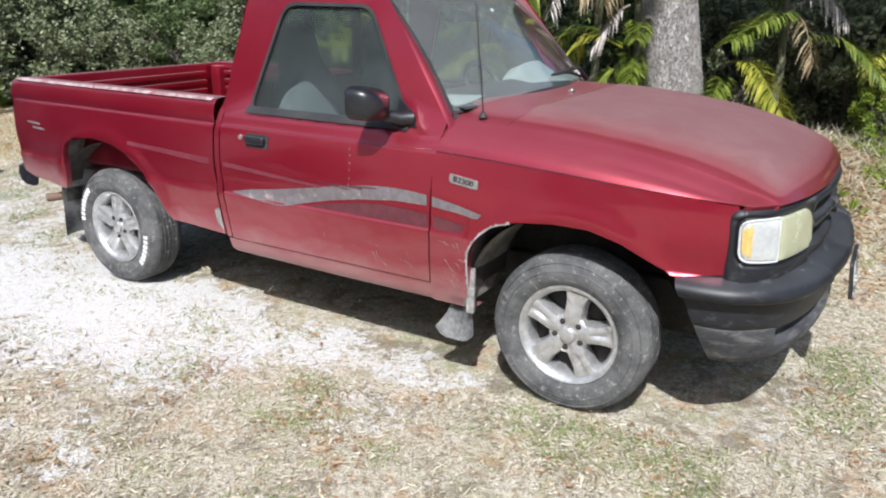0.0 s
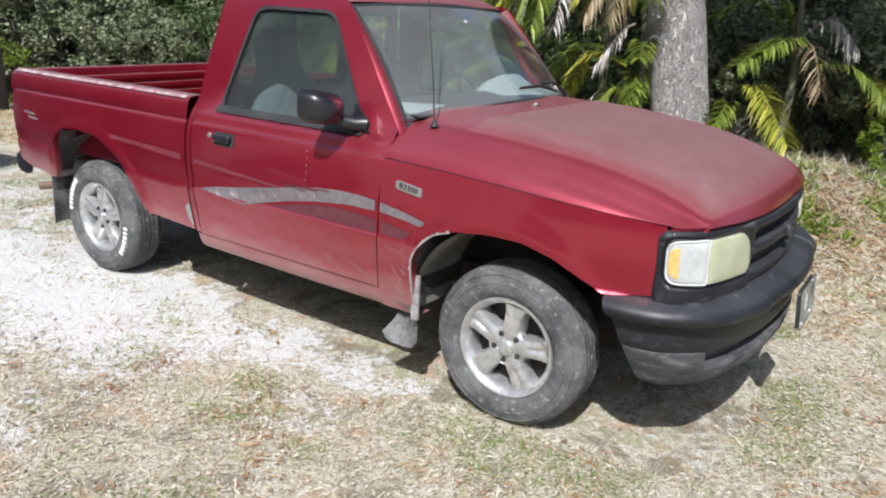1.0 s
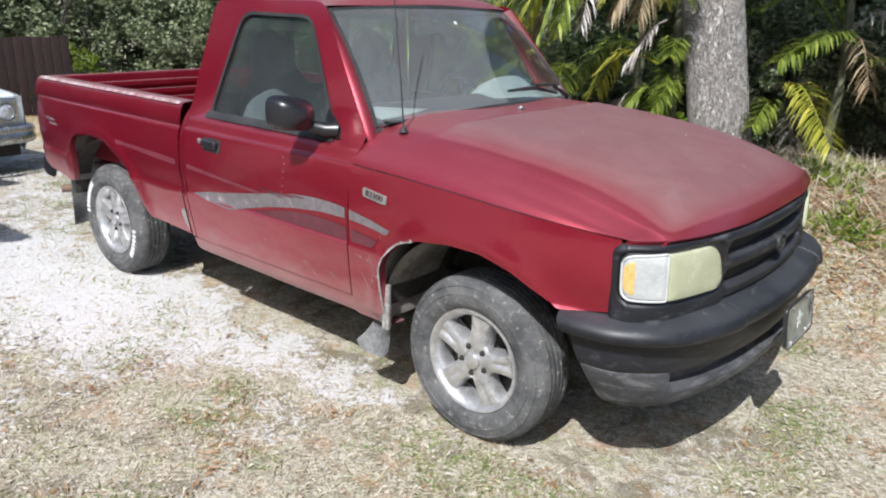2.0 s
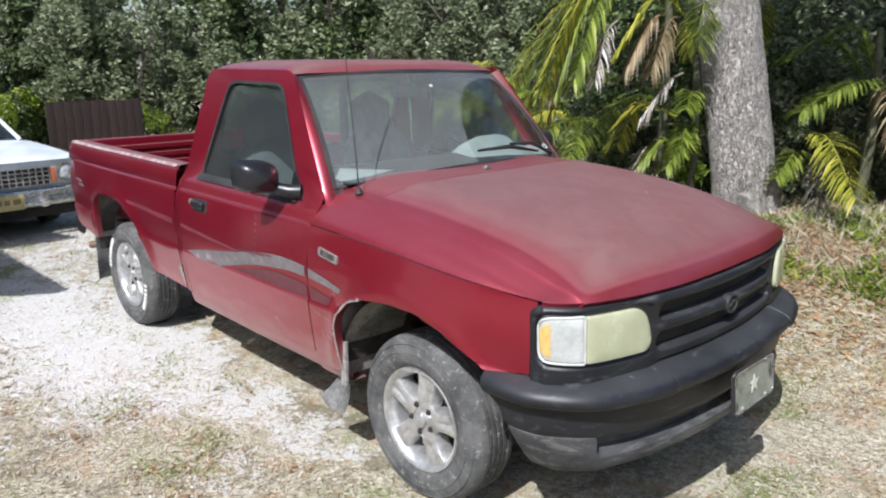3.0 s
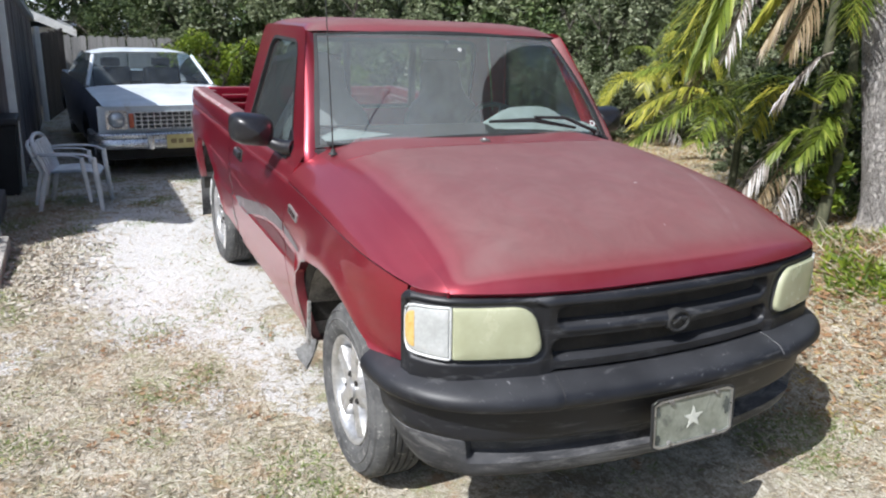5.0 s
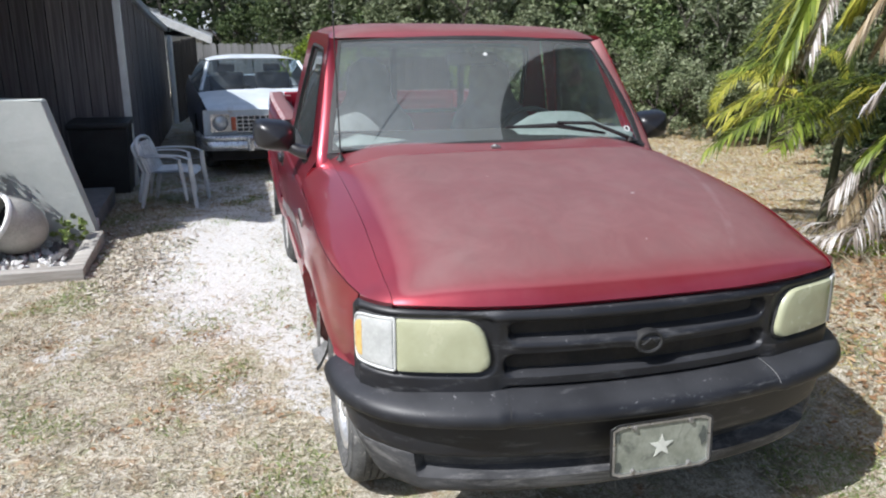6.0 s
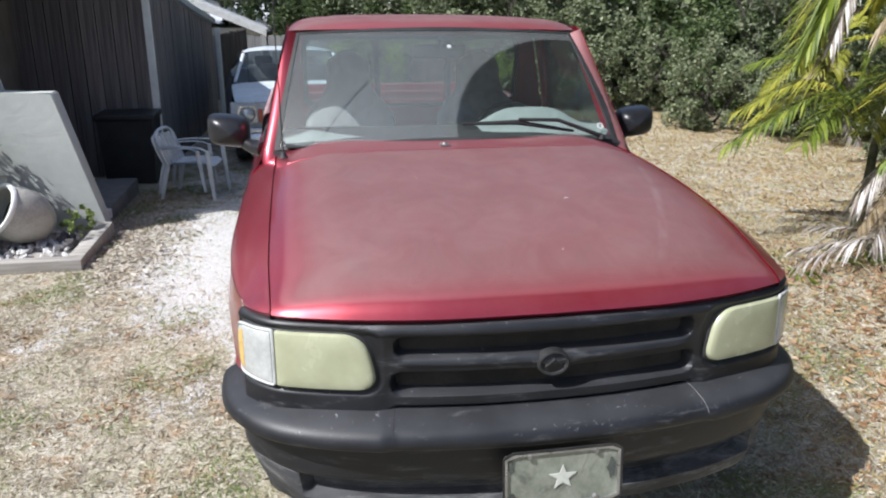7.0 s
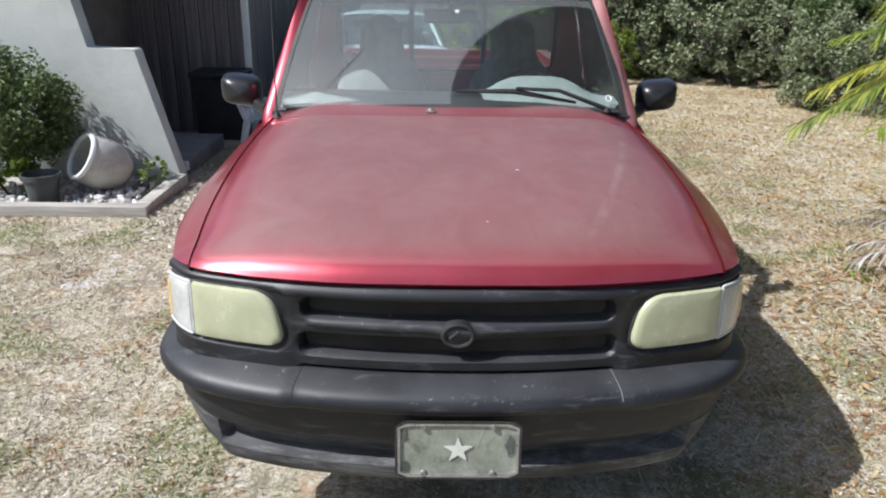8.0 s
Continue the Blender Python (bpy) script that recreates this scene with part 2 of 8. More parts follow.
def glass_with(m, tint, dust, rough, film_col=(0.38, 0.42, 0.43)):
    clear = m.n("ShaderNodeBsdfTransparent")
    if isinstance(tint, tuple):
        clear.inputs["Color"].default_value = (*tint, 1)
    else:
        m.to(tint, clear.inputs["Color"])
    shine = m.n("ShaderNodeBsdfGlossy", Color=(0.9, 0.95, 1.0, 1), Roughness=rough)
    film = m.n("ShaderNodeBsdfDiffuse", Color=(*film_col, 1))
    facing = m.n("ShaderNodeLayerWeight", Blend=0.5)
    gloss = m.math("ADD", m.math("MULTIPLY", m.math("POWER", facing.outputs["Facing"], 5.0), 0.9), 0.045)
    a, b = m.n("ShaderNodeMixShader"), m.n("ShaderNodeMixShader")
    m.to(gloss, a.inputs[0])
    m.to(clear.outputs[0], a.inputs[1])
    m.to(shine.outputs[0], a.inputs[2])
    if isinstance(dust, float):
        b.inputs[0].default_value = dust
    else:
        m.to(dust, b.inputs[0])
    m.to(a.outputs[0], b.inputs[1])
    m.to(film.outputs[0], b.inputs[2])
    m.to(b.outputs[0], m.out.inputs["Surface"])
    return m.mat


def windshield_glass():
    """Dusty glass with the clean fan that one wiper has left in front of the driver."""
    m = Nodes("windshield_glass")
    ax = m.axes()
    dy = m.math("SUBTRACT", ax[1], 0.50)
    dz = m.math("MULTIPLY", m.math("SUBTRACT", ax[2], 1.20), 1.42)
    r = m.math("SQRT", m.math("ADD", m.math("MULTIPLY", dy, dy), m.math("MULTIPLY", dz, dz)))
    ragged = m.math("MULTIPLY", m.math("SUBTRACT", m.noise(30.0, 4, 0.7), 0.5), 0.02)
    fan = m.math("SUBTRACT", 1.0, m.step(m.math("ADD", r, ragged), 0.500, 0.512))
    inner = m.step(m.math("ADD", r, ragged), 0.05, 0.07)
    clean = m.math("MULTIPLY", fan, inner)
    cloud = m.math("ADD", m.math("MULTIPLY", m.step(m.noise(3.0, 5, 0.6), 0.2, 0.85), 0.06), 0.150)
    dust = m.math("MULTIPLY", cloud, m.math("SUBTRACT", 1.0, m.math("MULTIPLY", clean, 0.80)))
    # the tinted band along the top edge
    tint = m.mix(m.step(ax[2], 1.485, 1.575), (0.74, 0.83, 0.81), (0.34, 0.40, 0.44))
    return glass_with(m, tint, dust, 0.02, (0.42, 0.455, 0.455))


def black_plastic():
    """Weathered black bumper plastic, greyed and scuffed."""
    m = Nodes("black_plastic")
    cloud = m.noise(4.0, 6, 0.65)
    scuff = m.noise(14.0, 8, 0.75, stretch=(1.0, 0.35, 2.0), distort=0.4)
    grain = m.noise(420.0, 2, 0.5)
    col = m.mix(m.step(cloud, 0.35, 0.7), (0.006, 0.0065, 0.009), (0.013, 0.014, 0.018))
    worn = m.math("MULTIPLY", m.step(scuff, 0.54, 0.72), 0.58)
    nz = m.n("ShaderNodeSeparateXYZ")
    m.to(m.n("ShaderNodeNewGeometry").outputs["Normal"], nz.inputs[0])
    dust = m.math("MULTIPLY", m.step(nz.outputs[2], 0.6, 0.98), m.math("ADD", m.math("MULTIPLY", cloud, 0.30), 0.02))
    nick = m.noise(55.0, 5, 0.75, stretch=(0.6, 1.0, 1.0), distort=0.5)
    nicks = m.math("MULTIPLY", m.step(nick, 0.62, 0.70), m.math("MULTIPLY", m.step(nz.outputs[2], 0.35, 0.8), m.math("MULTIPLY", m.step(cloud, 0.38, 0.60), 0.75)))
    col = m.mix(m.math("MAXIMUM", worn, dust), col, (0.13, 0.132, 0.138))
    col = m.mix(nicks, col, (0.30, 0.30, 0.31))
    m.set(Base_Color=col, Roughness=m.math("ADD", m.math("MULTIPLY", cloud, 0.25), 0.36), Specular_IOR_Level=0.5)
    m.bump(grain, 0.12, 0.0012)
    return m.mat


def scratched_plastic():
    m = Nodes("scuffed_grey_plastic")
    sc = m.noise(9.0, 8, 0.8, stretch=(1.0, 0.3, 2.5), distort=0.5)
    cloud = m.noise(5.0, 5, 0.6)
    col = m.mix(m.step(cloud, 0.3, 0.7), (0.016, 0.0165, 0.019), (0.055, 0.056, 0.060))
    col = m.mix(m.math("MULTIPLY", m.step(sc, 0.46, 0.70), 0.6), col, (0.27, 0.265, 0.26))
    m.set(Base_Color=col, Roughness=0.7)
    m.bump(sc, 0.2, 0.002)
    return m.mat


def tyre_rubber():
    m = Nodes("tyre_rubber")
    cloud = m.noise(7.0, 6, 0.7)
    spot = m.noise(38.0, 6, 0.8)
    col = m.mix(m.step(cloud, 0.3, 0.7), (0.040, 0.041, 0.043), (0.125, 0.125, 0.123))
    col = m.mix(m.math("MULTIPLY", m.step(spot, 0.56, 0.66), 0.62), col, (0.40, 0.385, 0.36))
    m.set(Base_Color=col, Roughness=0.85, Specular_IOR_Level=0.3)
    m.bump(spot, 0.3, 0.002)
    return m.mat


def bark(name, dark, light):
    """Bark of small upright plates and fissures, with grey and dark blotches."""
    m = Nodes(name)
    wide = m.noise(24.0, 6, 0.62, stretch=(1.0, 1.0, 0.30), distort=1.0)
    thin = m.noise(48.0, 6, 0.66, stretch=(1.0, 1.0, 0.42), distort=0.8)
    fine = m.noise(150.0, 5, 0.75)
    big = m.noise(2.3, 6, 0.7, stretch=(1.0, 1.0, 0.55))
    # fissures where either noise crosses its middle, plates between them
    f1 = m.step(m.math("ABSOLUTE", m.math("SUBTRACT", wide, 0.5)), 0.0, 0.045)
    f2 = m.step(m.math("ABSOLUTE", m.math("SUBTRACT", thin, 0.5)), 0.0, 0.075)
    f = m.math("MULTIPLY", m.math("ADD", m.math("MULTIPLY", f1, 0.6), 0.4), m.math("ADD", m.math("MULTIPLY", f2, 0.7), 0.3))
    col = m.mix(m.step(f, 0.12, 0.66), dark, light)
    col = m.mix(m.math("MULTIPLY", m.step(fine, 0.42, 0.7), 0.25), col, (light[0] * 1.08, light[1] * 1.08, light[2] * 1.08))
    col = m.mix(m.math("MULTIPLY", m.step(big, 0.57, 0.66), 0.60), col, (dark[0] * 0.75, dark[1] * 0.8, dark[2] * 0.75))
    m.set(Base_Color=col, Roughness=0.92, Specular_IOR_Level=0.2)
    m.bump(m.math("ADD", f, m.math("MULTIPLY", fine, 0.2)), 0.9, 0.025)
    return m.mat


def leaf(name, a, b, c, sheen=0.45, through_light=0.25):
    """Leaves: three colours by leaf, some light passing through."""
    m = Nodes(name)
    geo = m.n("ShaderNodeNewGeometry")
    rnd = geo.outputs["Random Per Island"]
    col = m.ramp(rnd, [(0.0, a), (0.55, b), (1.0, c)])
    info = m.n("ShaderNodeObjectInfo")
    col = m.mix(m.math("MULTIPLY", info.outputs["Random"], 0.35), col, (a[0] * 0.5, a[1] * 0.5, a[2] * 0.5))
    m.set(Base_Color=col, Roughness=0.45, Specular_IOR_Level=sheen)
    thin = m.n("ShaderNodeBsdfTranslucent")
    m.to(col, thin.inputs["Color"])
    both = m.n("ShaderNodeMixShader", Fac=through_light)
    m.to(m.bsdf.outputs[0], both.inputs[1])
    m.to(thin.outputs[0], both.inputs[2])
    m.to(both.outputs[0], m.out.inputs["Surface"])
    return m.mat


def ground_soil():
    """White sand with leaf litter, thin dry grass and some green in patches."""
    m = Nodes("sandy_ground")
    pos = m.n("ShaderNodeSeparateXYZ")
    m.to(m.coord("World"), pos.inputs[0])
    X, Y = pos.outputs[0], pos.outputs[1]

    def patch(cx, cy, rx, ry, soft=0.5):
        u = m.math("DIVIDE", m.math("SUBTRACT", X, cx), rx)
        v = m.math("DIVIDE", m.math("SUBTRACT", Y, cy), ry)
        d = m.math("SQRT", m.math("ADD", m.math("MULTIPLY", u, u), m.math("MULTIPLY", v, v)))
        return m.math("SUBTRACT", 1.0, m.step(d, 1.0 - soft, 1.0 + soft))

    ragged = m.noise(1.7, 8, 0.72, "World")
    fine = m.noise(34.0, 8, 0.75, "World")
    speck = m.noise(120.0, 5, 0.7, "World")
    sandy = m.math("MULTIPLY", m.math("MAXIMUM", patch(-3.1, -1.14, 1.75, 0.74), m.math("MULTIPLY", patch(-6.0, -0.5, 3.2, 1.3), 0.72)), 0.90)
    for cx, cy, rx, ry, much in ((-1.95, -1.02, 0.75, 0.40, 0.78), (-1.30, -0.86, 0.50, 0.27, 0.66), (-0.68, -0.80, 0.36, 0.22, 0.58), (-1.60, -2.05, 0.45, 0.22, 0.40), (-0.70, -1.22, 0.32, 0.24, 0.42), (1.1, -1.2, 1.0, 1.0, 0.14)):
        sandy = m.math("MAXIMUM", sandy, m.math("MULTIPLY", patch(cx, cy, rx, ry), much))
    mottle = m.noise(7.5, 8, 0.75, "World", distort=0.5)
    k = m.math("ADD", sandy, m.math("MULTIPLY", m.math("SUBTRACT", ragged, 0.5), 1.7))
    k = m.math("ADD", k, m.math("MULTIPLY", m.math("SUBTRACT", mottle, 0.5), 2.7))
    k = m.math("ADD", k, m.math("MULTIPLY", m.math("SUBTRACT", fine, 0.5), 0.9))
    k = m.math("ADD", k, m.math("MULTIPLY", m.math("SUBTRACT", speck, 0.5), 0.6))
    sand_f = m.math("MULTIPLY", m.step(k, 0.46, 0.58), 0.96)
    litter = m.ramp(m.math("ADD", m.math("MULTIPLY", fine, 0.5), m.math("MULTIPLY", speck, 0.5)),
                    [(0.37, (0.12, 0.098, 0.070)), (0.44, (0.31, 0.272, 0.205)), (0.52, (0.52, 0.475, 0.38)), (0.61, (0.76, 0.73, 0.65))])
    green = m.math("MULTIPLY", m.step(m.noise(4.6, 7, 0.75, "World"), 0.50, 0.64), m.step(fine, 0.36, 0.58))
    litter = m.mix(m.math("MULTIPLY", green, 0.74), litter, (0.24, 0.27, 0.10))
    rusty = m.math("MULTIPLY", m.step(m.noise(5.3, 7, 0.7, "World"), 0.52, 0.62), 0.55)
    litter = m.mix(rusty, litter, (0.42, 0.26, 0.14))
    thatch = m.math("MULTIPLY", m.step(m.noise(3.7, 7, 0.72, "World", distort=0.6), 0.51, 0.60), 0.62)
    litter = m.mix(thatch, litter, (0.15, 0.125, 0.085))
    sand = m.ramp(speck, [(0.25, (0.42, 0.405, 0.385)), (0.5, (0.63, 0.62, 0.605)), (0.8, (0.80, 0.795, 0.785))])
    sand = m.mix(m.math("MULTIPLY", m.step(fine, 0.54, 0.64), 0.6), sand, (0.40, 0.36, 0.30))
    m.set(Base_Color=m.mix(sand_f, litter, sand), Roughness=0.95, Specular_IOR_Level=0.15)
    m.bump(m.math("ADD", m.math("MULTIPLY", fine, 0.8), m.math("MULTIPLY", speck, 0.5)), 0.7, 0.03)
    return m.mat


def stucco():
    m = Nodes("grey_stucco")
    coarse = m.noise(16.0, 7, 0.7, "World")
    trowel = m.noise(5.0, 6, 0.6, "World", stretch=(1, 1.0, 1.8), distort=0.4)
    stain = m.noise(1.3, 6, 0.7, "World")
    col = m.mix(m.step(stain, 0.3, 0.7), (0.40, 0.425, 0.405), (0.50, 0.522, 0.50))
    col = m.mix(m.math("MULTIPLY", m.step(coarse, 0.6, 0.8), 0.35), col, (0.28, 0.285, 0.26))
    m.set(Base_Color=col, Roughness=0.9, Specular_IOR_Level=0.2)
    m.bump(m.math("ADD", m.math("MULTIPLY", m.step(trowel, 0.40, 0.70), 0.6), m.math("MULTIPLY", coarse, 0.5)), 0.13, 0.02)
    return m.mat


def grey_wood(name, dark, light, along=2):
    m = Nodes(name)
    s = [26.0, 26.0, 26.0]
    s[along] = 1.6
    gr = m.noise(1.0, 8, 0.7, stretch=tuple(s), distort=0.3)
    st = m.noise(1.8, 6, 0.7)
    info = m.n("ShaderNodeObjectInfo")
    col = m.mix(m.step(gr, 0.3, 0.7), dark, light)
    col = m.mix(m.math("MULTIPLY", m.step(st, 0.5, 0.8), 0.5), col, dark)
    col = m.mix(m.math("MULTIPLY", info.outputs["Random"], 0.45), col, (dark[0] * 0.6, dark[1] * 0.6, dark[2] * 0.6))
    m.set(Base_Color=col, Roughness=0.88, Specular_IOR_Level=0.25)
    m.bump(gr, 0.5, 0.006)
    return m.mat


RED = car_paint("red_paint", 0.74, 0.93, 0.77)
RED_RINSED = car_paint("rinsed_red_paint", 0.76, 0.92, 0.38)
# dust film that also carries the shade of the driver's pillar
RED_FILM_SHADE = car_paint("dusty_shaded_red_paint", -0.2, 0.2, 0.70, 0.97, 0.99)
BLACK = black_plastic()
SCUFFED = scratched_plastic()
RUBBER = tyre_rubber()
WINDSHIELD = windshield_glass()
SIDE_GLASS = glass("side_glass", (0.54, 0.61, 0.61), 0.03, 0.012, 0.035, (0.30, 0.33, 0.33))
REAR_GLASS = glass("rear_glass", (0.84, 0.90, 0.89), 0.03, 0.012, 0.02, (0.30, 0.33, 0.33))
CAR_GLASS = glass("sedan_glass", (0.66, 0.74, 0.78), 0.06)
SEAL = surface("black_rubber_seal", (0.012, 0.012, 0.013), (0.03, 0.03, 0.03), rough=0.65, bump=0.1, depth=0.001)
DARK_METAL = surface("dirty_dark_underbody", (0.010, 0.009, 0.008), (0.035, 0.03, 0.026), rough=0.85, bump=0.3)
PRIMER = surface("scraped_grey_primer", (0.17, 0.16, 0.15), (0.38, 0.37, 0.355), scale=18, rough=0.75, bump=0.3, stain=(0.12, 0.10, 0.09))
ALLOY = surface("dull_alloy", (0.48, 0.48, 0.48), (0.70, 0.70, 0.70), scale=20, rough=0.36, metal=0.75, bump=0.08, depth=0.001, stain=(0.26, 0.24, 0.22))
STEEL = surface("dull_steel", (0.22, 0.21, 0.20), (0.42, 0.41, 0.40), scale=30, rough=0.5, metal=0.8, bump=0.1, depth=0.001)
CHROME = surface("pitted_chrome", (0.45, 0.45, 0.46), (0.68, 0.68, 0.69), scale=9, rough=0.28, metal=0.9, bump=0.06, depth=0.001, stain=(0.28, 0.24, 0.20))
LENS = surface("yellowed_lens", (0.35, 0.36, 0.235), (0.45, 0.46, 0.315), scale=3, fine=14, rough=0.24, bump=0.02, depth=0.0005, coat=0.6)
LENS_CLEAR = surface("clouded_clear_lens", (0.36, 0.37, 0.36), (0.50, 0.51, 0.50), scale=9, rough=0.22, bump=0.15, depth=0.002, coat=0.6)
AMBER = surface("faded_amber_lens", (0.52, 0.33, 0.09), (0.62, 0.45, 0.18), scale=12, rough=0.3, bump=0.15, depth=0.002, coat=0.5)
LAMP_RIM = surface("lamp_rim_white", (0.42, 0.43, 0.42), (0.58, 0.59, 0.58), rough=0.4, bump=0.05)
SILVER = surface("faded_silver_decal", (0.115, 0.100, 0.105), (0.165, 0.147, 0.153), scale=30, fine=200, rough=0.5, bump=0.0, stain=(0.34, 0.28, 0.28))
MAROON = surface("faded_maroon_decal_and_crease", (0.085, 0.018, 0.027), (0.12, 0.03, 0.04), scale=20, rough=0.45, bump=0.0)
FAINT = surface("faint_pink_decal", (0.125, 0.018, 0.030), (0.155, 0.030, 0.042), scale=20, rough=0.45, bump=0.0)
WHITE_PAINT = surface("chalky_white_paint", (0.60, 0.60, 0.58), (0.80, 0.80, 0.78), scale=10, rough=0.6, bump=0.15, stain=(0.48, 0.45, 0.40))
SEAT_CLOTH = surface("grey_seat_cloth", (0.16, 0.165, 0.17), (0.26, 0.265, 0.27), scale=12, fine=260, rough=0.95, bump=0.4, depth=0.002)
SEAT_LIGHT = surface("pale_seat_cloth", (0.24, 0.245, 0.25), (0.34, 0.345, 0.35), scale=12, fine=260, rough=0.95, bump=0.4, depth=0.002)
DASH = surface("grey_dash_vinyl", (0.20, 0.23, 0.22), (0.29, 0.32, 0.31), scale=8, fine=200, rough=0.7, bump=0.15, depth=0.001)
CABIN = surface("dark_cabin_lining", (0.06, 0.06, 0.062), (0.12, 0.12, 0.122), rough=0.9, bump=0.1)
PLATE = surface("dull_plate", (0.20, 0.215, 0.175), (0.31, 0.325, 0.275), scale=14, rough=0.45, metal=0.2, bump=0.02, stain=(0.13, 0.14, 0.12), stain_at=(0.50, 0.66))
PLATE_DARK = surface("plate_smudge", (0.04, 0.045, 0.04), (0.09, 0.10, 0.09), rough=0.6, bump=0.0)
STAR = surface("pale_star", (0.48, 0.49, 0.44), (0.58, 0.59, 0.53), rough=0.5, bump=0.0)
MIRROR = surface("mirror_glass", (0.8, 0.8, 0.8), (0.86, 0.86, 0.86), rough=0.14, metal=1.0, bump=0.0)
DUSTY_METAL = surface("dusty_inner_sheet_metal", (0.12, 0.11, 0.10), (0.32, 0.30, 0.27), scale=6, rough=0.9, bump=0.3, stain=(0.04, 0.035, 0.03))
WORN_RAIL = surface("paint_worn_to_primer", (0.20, 0.085, 0.09), (0.42, 0.36, 0.35), scale=16, fine=60, rough=0.6, bump=0.1, stain=(0.26, 0.03, 0.05), stain_at=(0.52, 0.66))
LINER = surface("dark_wheel_liner", (0.018, 0.016, 0.014), (0.060, 0.054, 0.047), scale=6, rough=0.92, bump=0.3, stain=(0.10, 0.09, 0.078))
LAMP_SHELL = surface("scuffed_joint_grey", (0.10, 0.10, 0.10), (0.22, 0.22, 0.22), rough=0.7, bump=0.1)
PLATE_CHROME = surface("plate_frame_chrome", (0.40, 0.40, 0.41), (0.55, 0.55, 0.56), scale=20, rough=0.3, metal=0.85, bump=0.0)
SEAM_DARK = surface("dirty_panel_gap", (0.020, 0.006, 0.008), (0.05, 0.014, 0.018), rough=0.8, bump=0.0)
MIRROR_SHELL = surface("smooth_black_plastic", (0.008, 0.008, 0.010), (0.018, 0.018, 0.021), scale=5, rough=0.34, bump=0.04, depth=0.001)
BADGE_GREY = surface("silver_badge", (0.17, 0.17, 0.165), (0.27, 0.27, 0.26), scale=20, rough=0.4, metal=0.3, bump=0.0)
# darker red that puts the shade of the fender crease into colour
CREASE = surface("crease_shade_red", (0.055, 0.008, 0.014), (0.09, 0.014, 0.022), rough=0.6, bump=0.0)
FLAP = surface("dusty_flap_rubber", (0.13, 0.13, 0.13), (0.36, 0.36, 0.355), scale=9, rough=0.8, bump=0.3)


# ---- ground ----
def ground_z(x, y):
    """Gentle fall towards the back, a slight rise ahead, and a bank at the tree line."""
    z = 0.0
    if x < -2.6:
        z -= 0.03 * min(-2.6 - x, 9.0)
    if x > 0.3:
        z += 0.035 * min(x - 0.3, 3.0)
    sx = 1.6 if x < -0.2 else 4.0
    z += 0.5 * math.exp(-(((x + 0.2) / sx) ** 2) - ((min(y, 4.2) - 3.6) / 1.55) ** 2)
    z += 0.012 * noise.noise(Vector((x * 1.3, y * 1.3, 0.0))) * min(1.0, abs(y) / 1.5)
    return z


def axis_steps(lo, a, b, hi, fine):
    """Even fine steps from a to b, and growing steps out to lo and hi."""
    out = list(np.arange(a, b + 1e-6, fine))
    d, v = fine, a
    left = []
    while v > lo:
        d *= 1.35
        v -= d
        left.append(max(v, lo))
    d, v, right = fine, b, []
    while v < hi:
        d *= 1.35
        v += d
        right.append(min(v, hi))
    return left[::-1] + out + right


gx = axis_steps(-300, -7, 4, 300, 0.1)
gy = axis_steps(-300, -5, 6, 300, 0.1)
bm = bmesh.new()
grid(bm, len(gx), len(gy), lambda i, j: Vector((gx[i], gy[j], ground_z(gx[i], gy[j]))))
SOIL = ground_soil()
ground = tagged(link("ground", finish(bm, "ground", 80, False), SOIL), "sandy ground with dry grass and leaf litter", "ground", kind="structure")


# ---- the pickup truck ----
SIDE = [(0.34, 0.785), (0.40, 0.812), (0.446, 0.826), (0.55, 0.846), (0.66, 0.863), (0.682, 0.867), (0.692, 0.859), (0.80, 0.869), (0.90, 0.867), (0.98, 0.857), (1.003, 0.853), (1.013, 0.842), (1.06, 0.822), (1.10, 0.785), (1.14, 0.775)]
PLAN = [(-3.50, 0.950), (-3.35, 0.972), (-2.9, 0.996), (-2.0, 1.0), (-0.1, 1.0), (0.15, 0.998), (0.35, 0.982), (0.50, 0.950), (0.60, 0.918)]
ARCH_F = [(-0.600, 0.355), (-0.425, 0.355), (-0.415, 0.50), (-0.405, 0.62), (-0.365, 0.69), (-0.29, 0.752), (-0.20, 0.782), (-0.05, 0.80), (0.09, 0.80), (0.21, 0.768), (0.32, 0.715), (0.40, 0.678), (0.58, 0.70)]
ARCH_R = [(-3.52, 0.575), (-3.39, 0.55), (-3.06, 0.525), (-3.02, 0.62), (-3.01, 0.74), (-2.96, 0.80), (-2.88, 0.84), (-2.72, 0.855), (-2.55, 0.84), (-2.45, 0.80), (-2.35, 0.735), (-2.26, 0.63), (-2.19, 0.50), (-2.16, 0.475), (-1.78, 0.455)]
HOOD_SIDE = [(-0.62, 1.012), (-0.30, 1.003), (0.0, 0.988), (0.35, 0.964), (0.58, 0.945), (0.9, 0.945)]
HOOD_FRONT = [(0.0, 0.802), (0.30, 0.793), (0.50, 0.762), (0.62, 0.729), (0.70, 0.698), (0.75, 0.660), (0.785, 0.618), (0.81, 0.57), (0.9, 0.57)]
HOOD_TOP = [(0.0, 0.944), (0.012, 0.962), (0.03, 0.980), (0.06, 1.000), (0.11, 1.026), (0.18, 1.055), (0.30, 1.092), (0.47, 1.128), (0.80, 1.168), (1.12, 1.186), (1.5, 1.194)]


def side_y(x, z):
    return (smooth_interp(SIDE, z) if 0.70 < z < 0.985 else interp(SIDE, z)) * smooth_interp(PLAN, x)


